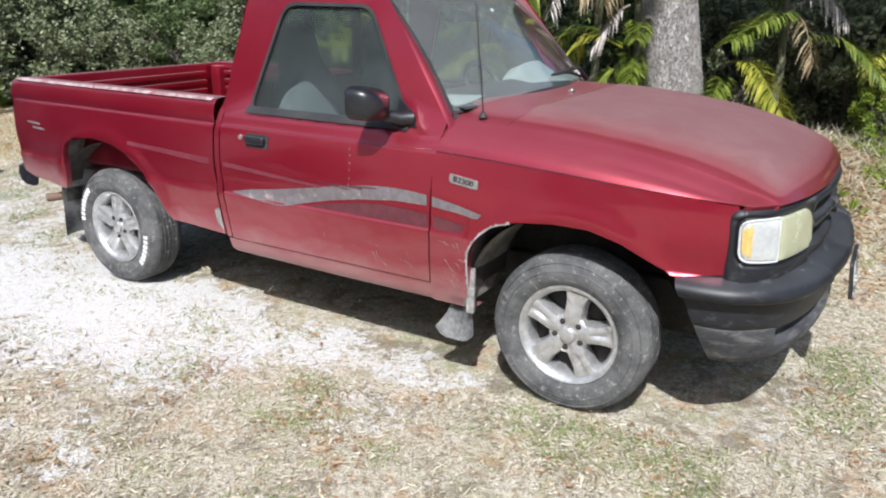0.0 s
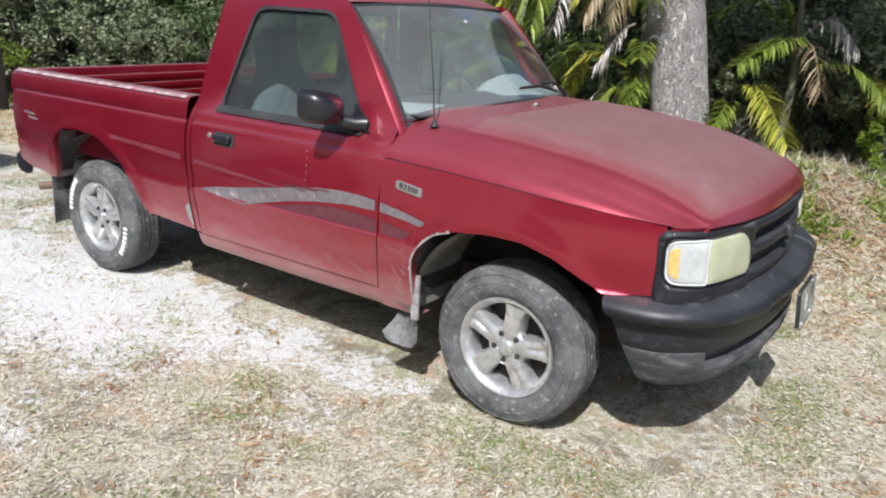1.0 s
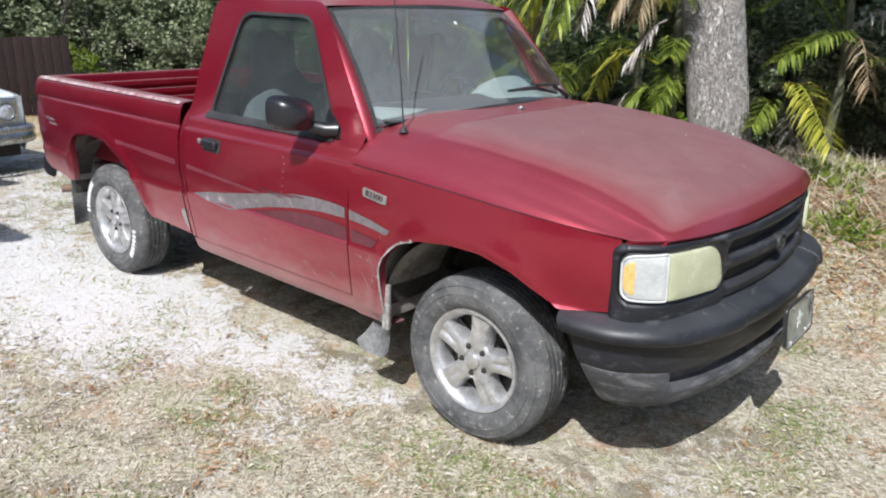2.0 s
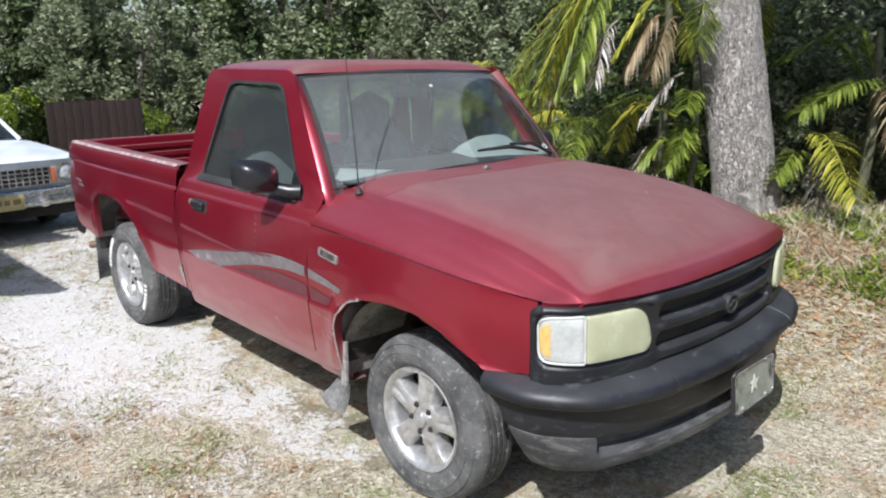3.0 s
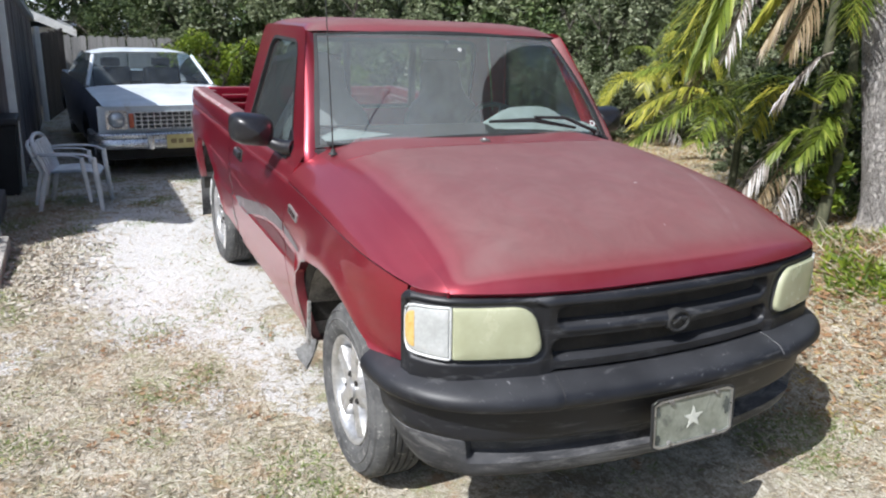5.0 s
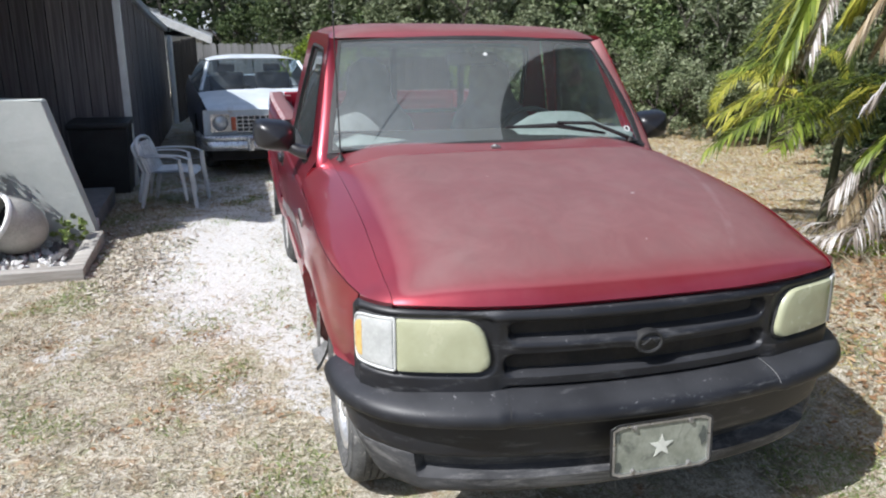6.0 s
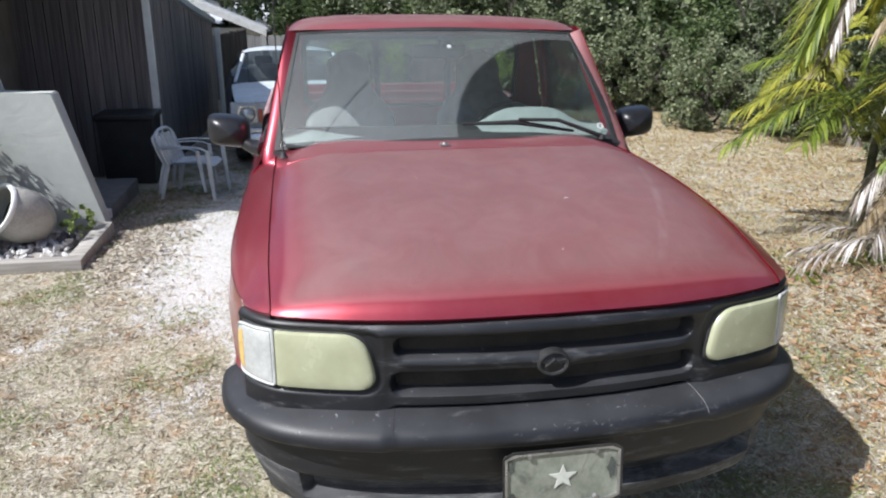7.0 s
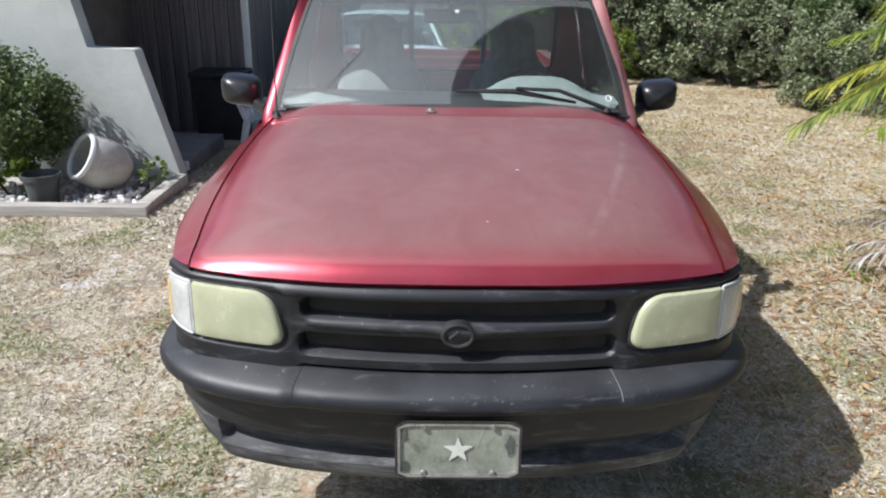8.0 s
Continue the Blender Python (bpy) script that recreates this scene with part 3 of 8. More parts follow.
def arch_flare(x, z):
    f = 0.0
    for cx, cz, r in ((0.0, 0.36, 0.47), (-2.66, 0.40, 0.47)):
        d = math.hypot(x - cx, z - cz) - r
        f += 0.012 * math.exp(-((d / 0.05) ** 2)) if z > 0.4 else 0.0
    return f


def upper_y(z):
    """Half width of the cab above the belt."""
    t = max(0.0, (z - 1.10) / 0.5)
    return 0.785 - 0.118 * t**1.12


truck = thing("pickup_truck", "dusty raspberry-red compact pickup with black bumper, parked on sandy grass", "pickup truck")


def side_panel(sgn, x0, x1, low, high, nx, nz=16, lip=0.035):
    """A stretch of body side between two height curves, with a turned-in lower lip."""
    bm = bmesh.new()

    def at(i, j):
        x = x0 + (x1 - x0) * i / (nx - 1)
        lo, hi = low(x), high(x)
        if j == 0:
            return Vector((x, sgn * (side_y(x, lo) + arch_flare(x, lo) - lip), lo + 0.003))
        t = (j - 1) / (nz - 2)
        z = lo + (hi - lo) * t
        return Vector((x, sgn * (side_y(x, z) + arch_flare(x, z)), z))

    grid(bm, nx, nz, at)
    return bm


def seam_front(z):
    return -0.60 + 0.073 * (z - 0.46)


def decal(parent, name, sgn, x0, x1, top, bot, material, n=24, off=0.0022):
    bm = bmesh.new()

    def at(i, j):
        x = x0 + (x1 - x0) * i / (n - 1)
        z = interp(bot, x) + (interp(top, x) - interp(bot, x)) * j / 3
        return Vector((x, sgn * (side_y(x, z) + arch_flare(x, z) + off), z))

    grid(bm, n, 4, at)
    return part(name, bm, material, parent)


def ring_panel(bm, outer, inner, place, depth):
    """A plate with one hole, given as two loops of equal count, with a turned-in edge of the hole."""
    n = len(outer)
    o = [bm.verts.new(place(a, b, 0)) for a, b in outer]
    h = [bm.verts.new(place(a, b, 0)) for a, b in inner]
    d = [bm.verts.new(place(a, b, -depth)) for a, b in inner]
    for i in range(n):
        k = (i + 1) % n
        bm.faces.new((o[i], o[k], h[k], h[i]))
        bm.faces.new((h[i], h[k], d[k], d[i]))


def resample(loop, n, centre):
    """n points of a closed loop at even angles about centre."""
    out = []
    m = len(loop)
    for k in range(n):
        a = math.tau * k / n
        dx, dy = math.cos(a), math.sin(a)
        best = None
        for i in range(m):
            (x0, y0), (x1, y1) = loop[i], loop[(i + 1) % m]
            ex, ey = x1 - x0, y1 - y0
            den = dx * ey - dy * ex
            if abs(den) < 1e-12:
                continue
            t = ((x0 - centre[0]) * ey - (y0 - centre[1]) * ex) / den
            s = ((x0 - centre[0]) * dy - (y0 - centre[1]) * dx) / den
            if t > 0 and -1e-9 <= s <= 1 + 1e-9 and (best is None or t > best):
                best = t
        out.append((centre[0] + dx * best, centre[1] + dy * best))
    return out


def shrink(loop, d):
    n = len(loop)
    out = []
    for i in range(n):
        p, q, r = Vector(loop[i - 1]), Vector(loop[i]), Vector(loop[(i + 1) % n])
        t = r - p
        nrm = Vector((-t.y, t.x))
        nrm = nrm.normalized() if nrm.length > 1e-9 else Vector((0, 0))
        out.append(tuple(q + nrm * d))
    return out


def domed(bm, outline, place, rise):
    """A cushion over an outline: rings that shrink to the centre while they rise."""
    cx = sum(a for a, b in outline) / len(outline)
    cy = sum(b for a, b in outline) / len(outline)
    n = len(outline)
    rings = []
    for f, h in ((1.0, 0.0), (0.985, 0.55), (0.95, 0.85), (0.85, 0.97), (0.55, 1.0), (0.25, 1.0)):
        rings.append([bm.verts.new(place(cx + (a - cx) * f, cy + (b - cy) * f, rise * h)) for a, b in outline])
    for r0, r1 in zip(rings, rings[1:]):
        for k in range(n):
            bm.faces.new((r0[k], r0[(k + 1) % n], r1[(k + 1) % n], r1[k]))
    bm.faces.new(rings[-1])


def rounded_poly(corners, r, n=5):
    """A polygon (counter-clockwise pairs) with rounded corners; r may be one radius or one per corner."""
    out = []
    m = len(corners)
    for i in range(m):
        rr = r[i] if isinstance(r, (list, tuple)) else r
        p, q, s = Vector(corners[i - 1]), Vector(corners[i]), Vector(corners[(i + 1) % m])
        a, b = q + (p - q).normalized() * rr, q + (s - q).normalized() * rr
        for k in range(n + 1):
            t = k / n
            out.append(tuple(a * (1 - t) ** 2 + q * 2 * t * (1 - t) + b * t * t))
    return out


WINDOW = rounded_poly([(-1.615, 1.088), (-0.712, 1.078), (-0.985, 1.553), (-1.462, 1.558)], [0.03, 0.015, 0.06, 0.07])
CAB_SIDE = rounded_poly([(-1.790, 1.06), (-0.556, 1.06), (-0.556, 1.120), (-0.926, 1.612), (-1.685, 1.612)], [0.004, 0.004, 0.004, 0.05, 0.06])


def build_cab_side(sgn):
    door = None
    # lower door skin
    bm = bmesh.new()
    rows_z = (0.446, 0.48, 0.52, 0.56, 0.60, 0.64, 0.665, 0.676, 0.682, 0.692, 0.702, 0.74, 0.80, 0.85, 0.90, 0.94, 0.975, 0.993, 1.003, 1.012, 1.020, 1.04, 1.06, 1.085)
    nz = len(rows_z)

    def at(i, j):
        z = rows_z[j]
        x = -1.752 + (seam_front(z) - 0.006 + 1.752) * i / 23
        return Vector((x, sgn * side_y(x, z), z))

    grid(bm, 24, nz, at)
    got = bmesh.ops.extrude_edge_only(bm, edges=[e for e in bm.edges if e.is_boundary])
    bmesh.ops.translate(bm, vec=(0, -sgn * 0.03, 0), verts=[v for v in got["geom"] if isinstance(v, bmesh.types.BMVert)])
    door = part("door", bm, RED, truck, "dirty red front door with silver swoosh decal" if sgn < 0 else "red front door")
    # upper frame with the window opening
    bm = bmesh.new()
    c = (-1.19, 1.33)
    n = 96
    outer = resample(CAB_SIDE, n, c)
    inner = resample(WINDOW, n, c)

    def place(a, b, d):
        return Vector((a, sgn * (upper_y(b) + d if b > 1.10 else side_y(a, b) + d), b))

    ring_panel(bm, outer, inner, place, 0.03)
    part("window_frame", bm, RED, door)
    bm = bmesh.new()
    ring_panel(bm, resample(shrink(WINDOW, -0.004), n, c), resample(shrink(WINDOW, 0.010), n, c), lambda a, b, d: place(a, b, d + 0.003), 0.016)
    part("window_seal", bm, SEAL, door, "black rubber window seal")
    bm = bmesh.new()
    slab(bm, [(a, b) for a, b in WINDOW], lambda a, b, d: place(a, b, d - 0.014), 0.004)
    pane = part("side_window", bm, SIDE_GLASS, door, "closed tinted side window")
    pane.visible_shadow = False
    # belt moulding under the glass
    bm = bmesh.new()
    grid(bm, 20, 4, lambda i, j: place(-1.62 + 0.90 * i / 19, 1.073 + 0.030 * j / 3, 0.009 + 0.005 * math.sin(math.pi * j / 3)))
    part("belt_moulding", bm, SEAL, door)
    # handle in its recess, lock
    bm = bmesh.new()
    y0 = side_y(-1.52, 0.962)
    slab(bm, round_rect(-1.585, -1.445, 0.925, 0.988, 0.014), lambda a, b, d: Vector((a, sgn * (side_y(a, b) + 0.003 + d), b)), 0.012)
    part("handle_recess", bm, SEAL, door)
    bm = bmesh.new()
    box(bm, (-1.575, -0.012, 0.943), (-1.462, 0.012, 0.978), 0.009, 3, Matrix.Translation((0, sgn * (y0 + 0.012), 0)))
    part("handle", bm, BLACK, door, "black pull handle")
    bm = bmesh.new()
    lathe(bm, [(0.0, 0.005), (0.010, 0.005), (0.013, 0.003), (0.013, -0.004)], 16, Matrix.Translation((-1.618, sgn * (side_y(-1.618, 0.965) + 0.001), 0.965)) @ Matrix.Rotation(radians(-90 * sgn), 4, "X"))
    part("lock", bm, STEEL, door)
    # mirror
    bm = bmesh.new()
    nu, nv = 22, 14

    def shell(i, j):
        a = math.tau * i / nu
        t = j / (nv - 1)
        # a rounded pod: t runs from the flat glass side (rear) to the nose (front)
        e = (1 - t**3.6) ** 0.5 if t < 1 else 0.0
        cy, cz = abs(math.cos(a)) ** 0.5 * math.copysign(1, math.cos(a)), abs(math.sin(a)) ** 0.55 * math.copysign(1, math.sin(a))
        return Vector((-0.875 + 0.120 * t, sgn * (0.928 + (0.096 - 0.012 * (cy < 0)) * cy * e - 0.010 * t), 1.184 + 0.067 * cz * e - 0.006 * t + 0.010 * cy * e))

    grid(bm, nu, nv, shell, True)
    mir = part("mirror", bm, MIRROR_SHELL, door, "black plastic door mirror", 60)
    bm = bmesh.new()
    slab(bm, [(0.926 + 0.080 * abs(math.cos(a)) ** 0.6 * math.copysign(1, math.cos(a)), 1.184 + 0.056 * abs(math.sin(a)) ** 0.7 * math.copysign(1, math.sin(a))) for a in [math.tau * k / 28 for k in range(28)]], lambda a, b, d: Vector((-0.877 - d * 0.5, sgn * a, b)), -0.004)
    part("mirror_glass", bm, MIRROR, mir)
    bm = bmesh.new()
    tube(bm, [(-0.82, sgn * 0.885, 1.150), (-0.79, sgn * 0.855, 1.130), (-0.755, sgn * 0.820, 1.118), (-0.715, sgn * 0.785, 1.118)], [0.022, 0.026, 0.030, 0.034], 12)
    part("mirror_arm", bm, MIRROR_SHELL, mir)
    bm = bmesh.new()
    slab(bm, rounded_poly([(-0.79, 1.086), (-0.672, 1.086), (-0.70, 1.130), (-0.79, 1.20)], 0.012), lambda a, b, d: place(a, b, d + 0.008), 0.016)
    part("mirror_sail", bm, MIRROR_SHELL, mir)
    return door


door_r = build_cab_side(-1)
door_l = build_cab_side(1)

for s in (-1, 1):
    # front fender
    bm = side_panel(s, -0.572, 0.574, lambda x: interp(ARCH_F, x) if x > -0.43 else 0.355, lambda x: interp(HOOD_SIDE, x) - 0.004, 116, 44)
    for v in bm.verts:
        if v.co.x < -0.55:
            v.co.x = min(v.co.x, seam_front(v.co.z) + 0.001) if v.co.x < -0.5719 else v.co.x
    fender = part("fender", bm, RED, truck, "red front fender with scraped lip and chipped paint" if s < 0 else "red front fender")
    if s < 0:
        fender_r = fender
    else:
        fender_l = fender
    # bed side
    bm = side_panel(s, -3.50, -1.800, lambda x: interp(ARCH_R, x), lambda x: 1.012, 150, 44)
    bed_side = part("bed_side", bm, RED, truck, "red cargo bed side, dirty along the bottom" if s < 0 else "red cargo bed side")
    if s < 0:
        bed_side_r = bed_side
    bm = bmesh.new()
    RAIL = [(0.842, 1.012), (0.846, 1.024), (0.842, 1.060), (0.834, 1.095), (0.822, 1.117), (0.806, 1.125), (0.745, 1.127), (0.730, 1.120), (0.727, 1.100), (0.722, 1.088)]
    grid(bm, 40, len(RAIL), lambda i, j: Vector((-3.50 + 1.70 * i / 39, s * RAIL[j][0] * (0.4 + 0.6 * smooth_interp(PLAN, -3.5 + 1.7 * i / 39)), RAIL[j][1] - 0.012 * max(0, (-3.40 - (-3.5 + 1.7 * i / 39)) / 0.1) ** 2)))
    rail = part("bed_rail", bm, RED, bed_side)
    bm = bmesh.new()
    grid(bm, 40, 3, lambda i, j: Vector((-3.44 + 1.62 * i / 39, s * (0.812 + 0.011 * j) * (0.4 + 0.6 * smooth_interp(PLAN, -3.44 + 1.62 * i / 39)), 1.1278 - 0.0055 * j - 0.001 * (j == 2))))
    part("rail_edge", bm, WORN_RAIL, bed_side, "rail edge worn to pale primer")
    # front end of the bed side
    bm = bmesh.new()
    box(bm, (-1.815, min(s * 0.72, s * 0.835), 0.46), (-1.803, max(s * 0.72, s * 0.835), 1.02), 0.004)
    part("bed_end", bm, RED, bed_side)
    # inner wall of the bed, with pressed ribs
    bm = bmesh.new()

    def inner(i, j):
        x = -3.47 + 1.64 * i / 81
        z = 0.66 + 0.43 * j / 43
        rib = 0.0
        for zz in (0.85, 0.915, 0.98, 1.045):
            rib += 0.024 * (1 if abs(z - zz) < 0.017 else 0) * (1 if -3.32 < x < -2.02 else 0)
        return Vector((x, s * (0.715 + rib), z))

    grid(bm, 82, 44, inner)
    panel = part("inner_panel", bm, RED, bed_side)
    for zz in (0.940, 0.996, 1.052):
        bm = bmesh.new()
        box(bm, (-3.34, min(s * 0.680, s * 0.730), zz - 0.013), (-2.02, max(s * 0.680, s * 0.730), zz + 0.013), 0.007)
        part("rib", bm, RED, panel)
    for xp in (-3.40, -1.90):
        bm = bmesh.new()
        box(bm, (xp - 0.045, min(s * 0.655, s * 0.730), 0.64), (xp + 0.045, max(s * 0.655, s * 0.730), 1.10), 0.012)
        part("stake_pocket", bm, RED, bed_side)
    bm = bmesh.new()
    grid(bm, 17, 5, lambda i, j: Vector((-2.70 + 0.40 * math.cos(math.pi * i / 16), s * (0.52 + 0.05 * j), 0.60 + 0.24 * math.sin(math.pi * i / 16))))
    bm.faces.new([bm.verts.new((-2.70 + 0.40 * math.cos(math.pi * i / 16), s * 0.52, 0.60 + 0.24 * math.sin(math.pi * i / 16))) for i in range(17)])
    part("bed_wheel_house", bm, RED, bed_side)
    # wheel wells and liners
    for (cx, r, y_in) in ((-0.0, 0.43, 0.38), (-2.66, 0.44, 0.725)):
        bm = bmesh.new()
        grid(bm, 25, 6, lambda i, j: Vector((cx + r * math.cos(radians(22 + 156 * i / 24)), s * (y_in + (0.82 - 0.06 * (i < 6) - y_in) * j / 5), 0.42 + r * 0.92 * math.sin(radians(22 + 156 * i / 24)))))
        part("wheel_liner", bm, LINER, fender if cx > -1 else bed_side, "dark dusty inner wheel arch")
    bm = bmesh.new()
    grid(bm, 13, 7, lambda i, j: Vector((0.424 * math.cos(radians(112 + 52 * i / 12)), s * (0.50 + 0.318 * j / 6), 0.42 + 0.39 * math.sin(radians(112 + 52 * i / 12)) - 0.004 * math.sin(7 * j))))
    part("liner_rear", bm, DUSTY_METAL, fender, "pale dusty rear of the wheel arch")
    # rear part of the well, dusty sheet metal that shows behind each wheel
    bm = bmesh.new()
    grid(bm, 6, 8, lambda i, j: Vector((-0.44 + 0.055 * (j / 7) ** 2, s * (0.50 + 0.325 * i / 5), 0.37 + 0.37 * j / 7)))
    part("splash_panel", bm, DUSTY_METAL, fender, "pale dusty inner splash panel")
    bm = bmesh.new()
    grid(bm, 6, 8, lambda i, j: Vector((-3.075 + 0.06 * (j / 7) ** 2, s * (0.50 + 0.32 * i / 5), 0.52 + 0.28 * j / 7)))
    part("splash_panel", bm, PRIMER, bed_side, "pale dusty inner splash panel")
    bm = bmesh.new()
    grid(bm, 3, 3, lambda i, j: Vector((-0.45 + 0.50 * i, s * 0.40, 0.28 + 0.32 * j)))
    part("inner_apron", bm, LINER, fender, "dusty inner apron")
    # rocker under the door
    bm = bmesh.new()
    SILL = [(0.818, 0.440), (0.812, 0.41), (0.80, 0.375), (0.775, 0.352), (0.70, 0.35)]
    grid(bm, 24, 5, lambda i, j: Vector((-1.79 + 1.375 * i / 23, s * SILL[j][0], SILL[j][1] + 0.05 * max(0, 0.5 - i / 23) * (0.3 if j > 0 else 0))))
    part("rocker_panel", bm, RED, truck, "mud-splashed red rocker panel")
    # cab corner between door and bed
    bm = bmesh.new()
    grid(bm, 3, 18, lambda i, j: Vector((-1.790 + 0.016 * i, s * side_y(-1.78, 0.45 + 0.64 * j / 17), 0.45 + 0.64 * j / 17)))
    part("cab_corner", bm, RED, truck)

# thin maroon tubes drawn as the shade under the door and bed crease
for s in (-1, 1):
    for x0, x1, z0, z1, own in ((-1.752, -0.575, 1.009, 1.009, door_r if s < 0 else door_l), (-3.47, -1.81, 1.012, 1.014, truck)):
        bm = bmesh.new()
        tube(bm, [(x, s * (side_y(x, z0) + 0.0004), z0) for x in [x0 + (x1 - x0) * k / 19 for k in range(20)]], 0.0016, 4)
        part("side_crease", bm, MAROON, own)

# decals on the passenger side
S_TOP = [(-1.70, 0.696), (-1.58, 0.722), (-1.44, 0.742), (-1.24, 0.775), (-1.04, 0.812), (-0.90, 0.833), (-0.78, 0.842), (-0.66, 0.840), (-0.56, 0.830), (-0.45, 0.812), (-0.345, 0.788)]
S_BOT = [(-1.70, 0.694), (-1.52, 0.678), (-1.39, 0.668), (-1.26, 0.700), (-1.10, 0.738), (-0.93, 0.768), (-0.75, 0.788), (-0.57, 0.790), (-0.45, 0.779), (-0.365, 0.764), (-0.345, 0.786)]
D_TOP = [(-1.22, 0.697), (-1.08, 0.725), (-0.93, 0.752), (-0.81, 0.762), (-0.68, 0.760), (-0.57, 0.750), (-0.50, 0.742), (-0.425, 0.730)]
D_BOT = [(-1.22, 0.696), (-0.93, 0.694), (-0.57, 0.694), (-0.45, 0.694), (-0.425, 0.72)]
decal(door_r, "swoosh_decal", -1, -1.70, -0.594, S_TOP, S_BOT, SILVER, 40)
decal(fender_r, "swoosh_decal", -1, -0.568, -0.345, S_TOP, S_BOT, SILVER, 16)
decal(door_r, "lower_decal", -1, -1.22, -0.594, D_TOP, D_BOT, MAROON, 24)
decal(fender_r, "lower_decal", -1, -0.568, -0.425, D_TOP, D_BOT, MAROON, 10)
for k in range(3):
    x0 = -1.16 + 0.075 * k
    decal(door_r, "slash_decal", -1, x0, x0 + 0.17, [(x0, 0.822 - 0.001 * k), (x0 + 0.17, 0.806 + 0.012 * k)], [(x0, 0.817 - 0.001 * k), (x0 + 0.17, 0.800 + 0.012 * k)], MAROON, 6, 0.0032)
decal(bed_side_r, "pinstripe", -1, -2.42, -1.83, [(-2.42, 0.868), (-1.83, 0.846)], [(-2.42, 0.848), (-1.83, 0.815)], FAINT, 20)
decal(door_r, "pinstripe", -1, -1.73, -1.15, [(-1.73, 0.838), (-1.15, 0.80)], [(-1.73, 0.815), (-1.15, 0.786)], FAINT, 20)
for k in range(2):
    decal(bed_side_r, "faded_badge", -1, -3.33 + 0.05 * k, -3.20 + 0.04 * k, [(-3.4, 0.897 - 0.026 * k), (-3.1, 0.887 - 0.026 * k)], [(-3.4, 0.884 - 0.026 * k), (-3.1, 0.874 - 0.026 * k)], SILVER, 6)

decal(bed_side_r, "scraped_corner", -1, -1.838, -1.802, [(-1.838, 0.585), (-1.802, 0.600)], [(-1.838, 0.520), (-1.802, 0.475)], PRIMER, 4)

# model badge
bm = bmesh.new()
slab(bm, round_rect(-0.490, -0.364, 0.893, 0.927, 0.008), lambda a, b, d: Vector((a, -(side_y(a, b - 0.02 * (a + 0.43) / 0.15) + 0.006 + d), b - 0.02 * (a + 0.43) / 0.15 + 0.0)), 0.006)
badge = part("model_badge", bm, BADGE_GREY, fender_r, "silver-grey model badge")
txt = bpy.data.curves.new("badge_text", "FONT")
txt.body = "B2300"
txt.size, txt.extrude, txt.align_x, txt.align_y = 0.036, 0.001, "CENTER", "CENTER"
txt.offset = 0.0002
txt_ob = new("badge_text", txt)
bpy.context.view_layer.update()
txt_me = bpy.data.meshes.new_from_object(txt_ob.evaluated_get(bpy.context.evaluated_depsgraph_get()))
bpy.data.objects.remove(txt_ob)
letters = link("badge_lettering", txt_me, SEAM_DARK, badge, "dark raised letters")
letters.matrix_basis = pose(-0.427, -(side_y(-0.427, 0.91) + 0.0075), 0.910, 90, 0, 0) @ Matrix.Rotation(radians(-7.6), 4, "Z") @ Matrix.Diagonal((1.0, 0.85, 1, 1))

# torn fender lip and chips
bm = bmesh.new()
lip = [(-0.418, 0.375), (-0.414, 0.50), (-0.405, 0.62), (-0.368, 0.69), (-0.30, 0.748), (-0.22, 0.777)]
lip_pts = spline([(x, 0, z) for x, z in lip], 40)
rng = random.Random(4)
for a, b in zip(lip_pts, lip_pts[1:]):
    w = 0.004 + 0.007 * rng.random()
    nx = Vector((-(b.z - a.z), 0, b.x - a.x)).normalized()
    q = []
    for p, out in ((a, 0), (b, 0), (b, w), (a, w * rng.uniform(0.7, 1.4))):
        c = p + nx * (out - 0.004)
        q.append(bm.verts.new((c.x, -(side_y(c.x, c.z) + arch_flare(c.x, c.z) + 0.0028), c.z)))
    bm.faces.new(q)
part("scraped_lip", bm, PRIMER, fender_r, "fender lip scraped to pale metal", 0)
bm = bmesh.new()
for k in range(34):
    x, z = rng.gauss(-0.455, 0.045), rng.uniform(0.44, 0.66)
    if k > 22:
        x, z = rng.uniform(-1.15, -0.62), rng.uniform(0.47, 0.58)
    if x > -0.425 or -0.60 < x < -0.565:
        continue
    ln, wd, sl = rng.uniform(0.012, 0.05), rng.uniform(0.0007, 0.0018), rng.uniform(-1.2, -0.3)
    q = []
    for u, v in ((-1, -1), (1, -0.4), (1, 0.4), (-1, 1)):
        c = (x + ln * 0.5 * u * math.cos(sl) - wd * v * math.sin(sl), z + ln * 0.5 * u * math.sin(sl) + wd * v * math.cos(sl))
        q.append(bm.verts.new((c[0], -(side_y(*c) + arch_flare(*c) + 0.0026), c[1])))
    bm.faces.new(q)
part("paint_scratches", bm, PRIMER, fender_r, "pale paint scratches", 0)["kind"] = "stuff"
bm = bmesh.new()
for k in range(7):
    z = 0.985 - 0.031 * k - rng.uniform(0, 0.01)
    x = -0.985 + rng.uniform(-0.006, 0.006)
    q = [bm.verts.new((x + 0.0022 * u, -(side_y(x, z) + 0.0024), z + 0.004 * v)) for u, v in ((-1, 0), (0, -1.4), (1, 0), (0, 1))]
    bm.faces.new(q)
part("bird_streak", bm, PRIMER, door_r, "dried pale streak", 0)["kind"] = "stuff"
bm = bmesh.new()
slab(bm, round_rect(-0.428, -0.395, 0.345, 0.54, 0.006), lambda a, b, d: Vector((a, -(0.818 + d + 0.006 * math.sin(b * 40)), b)), 0.012)
part("bent_bracket", bm, PRIMER, fender_r, "bent bare metal flange")


# hood, cowl
def ease(t):
    t = max(0.0, min(1.0, t))
    return t * t * (3 - 2 * t)


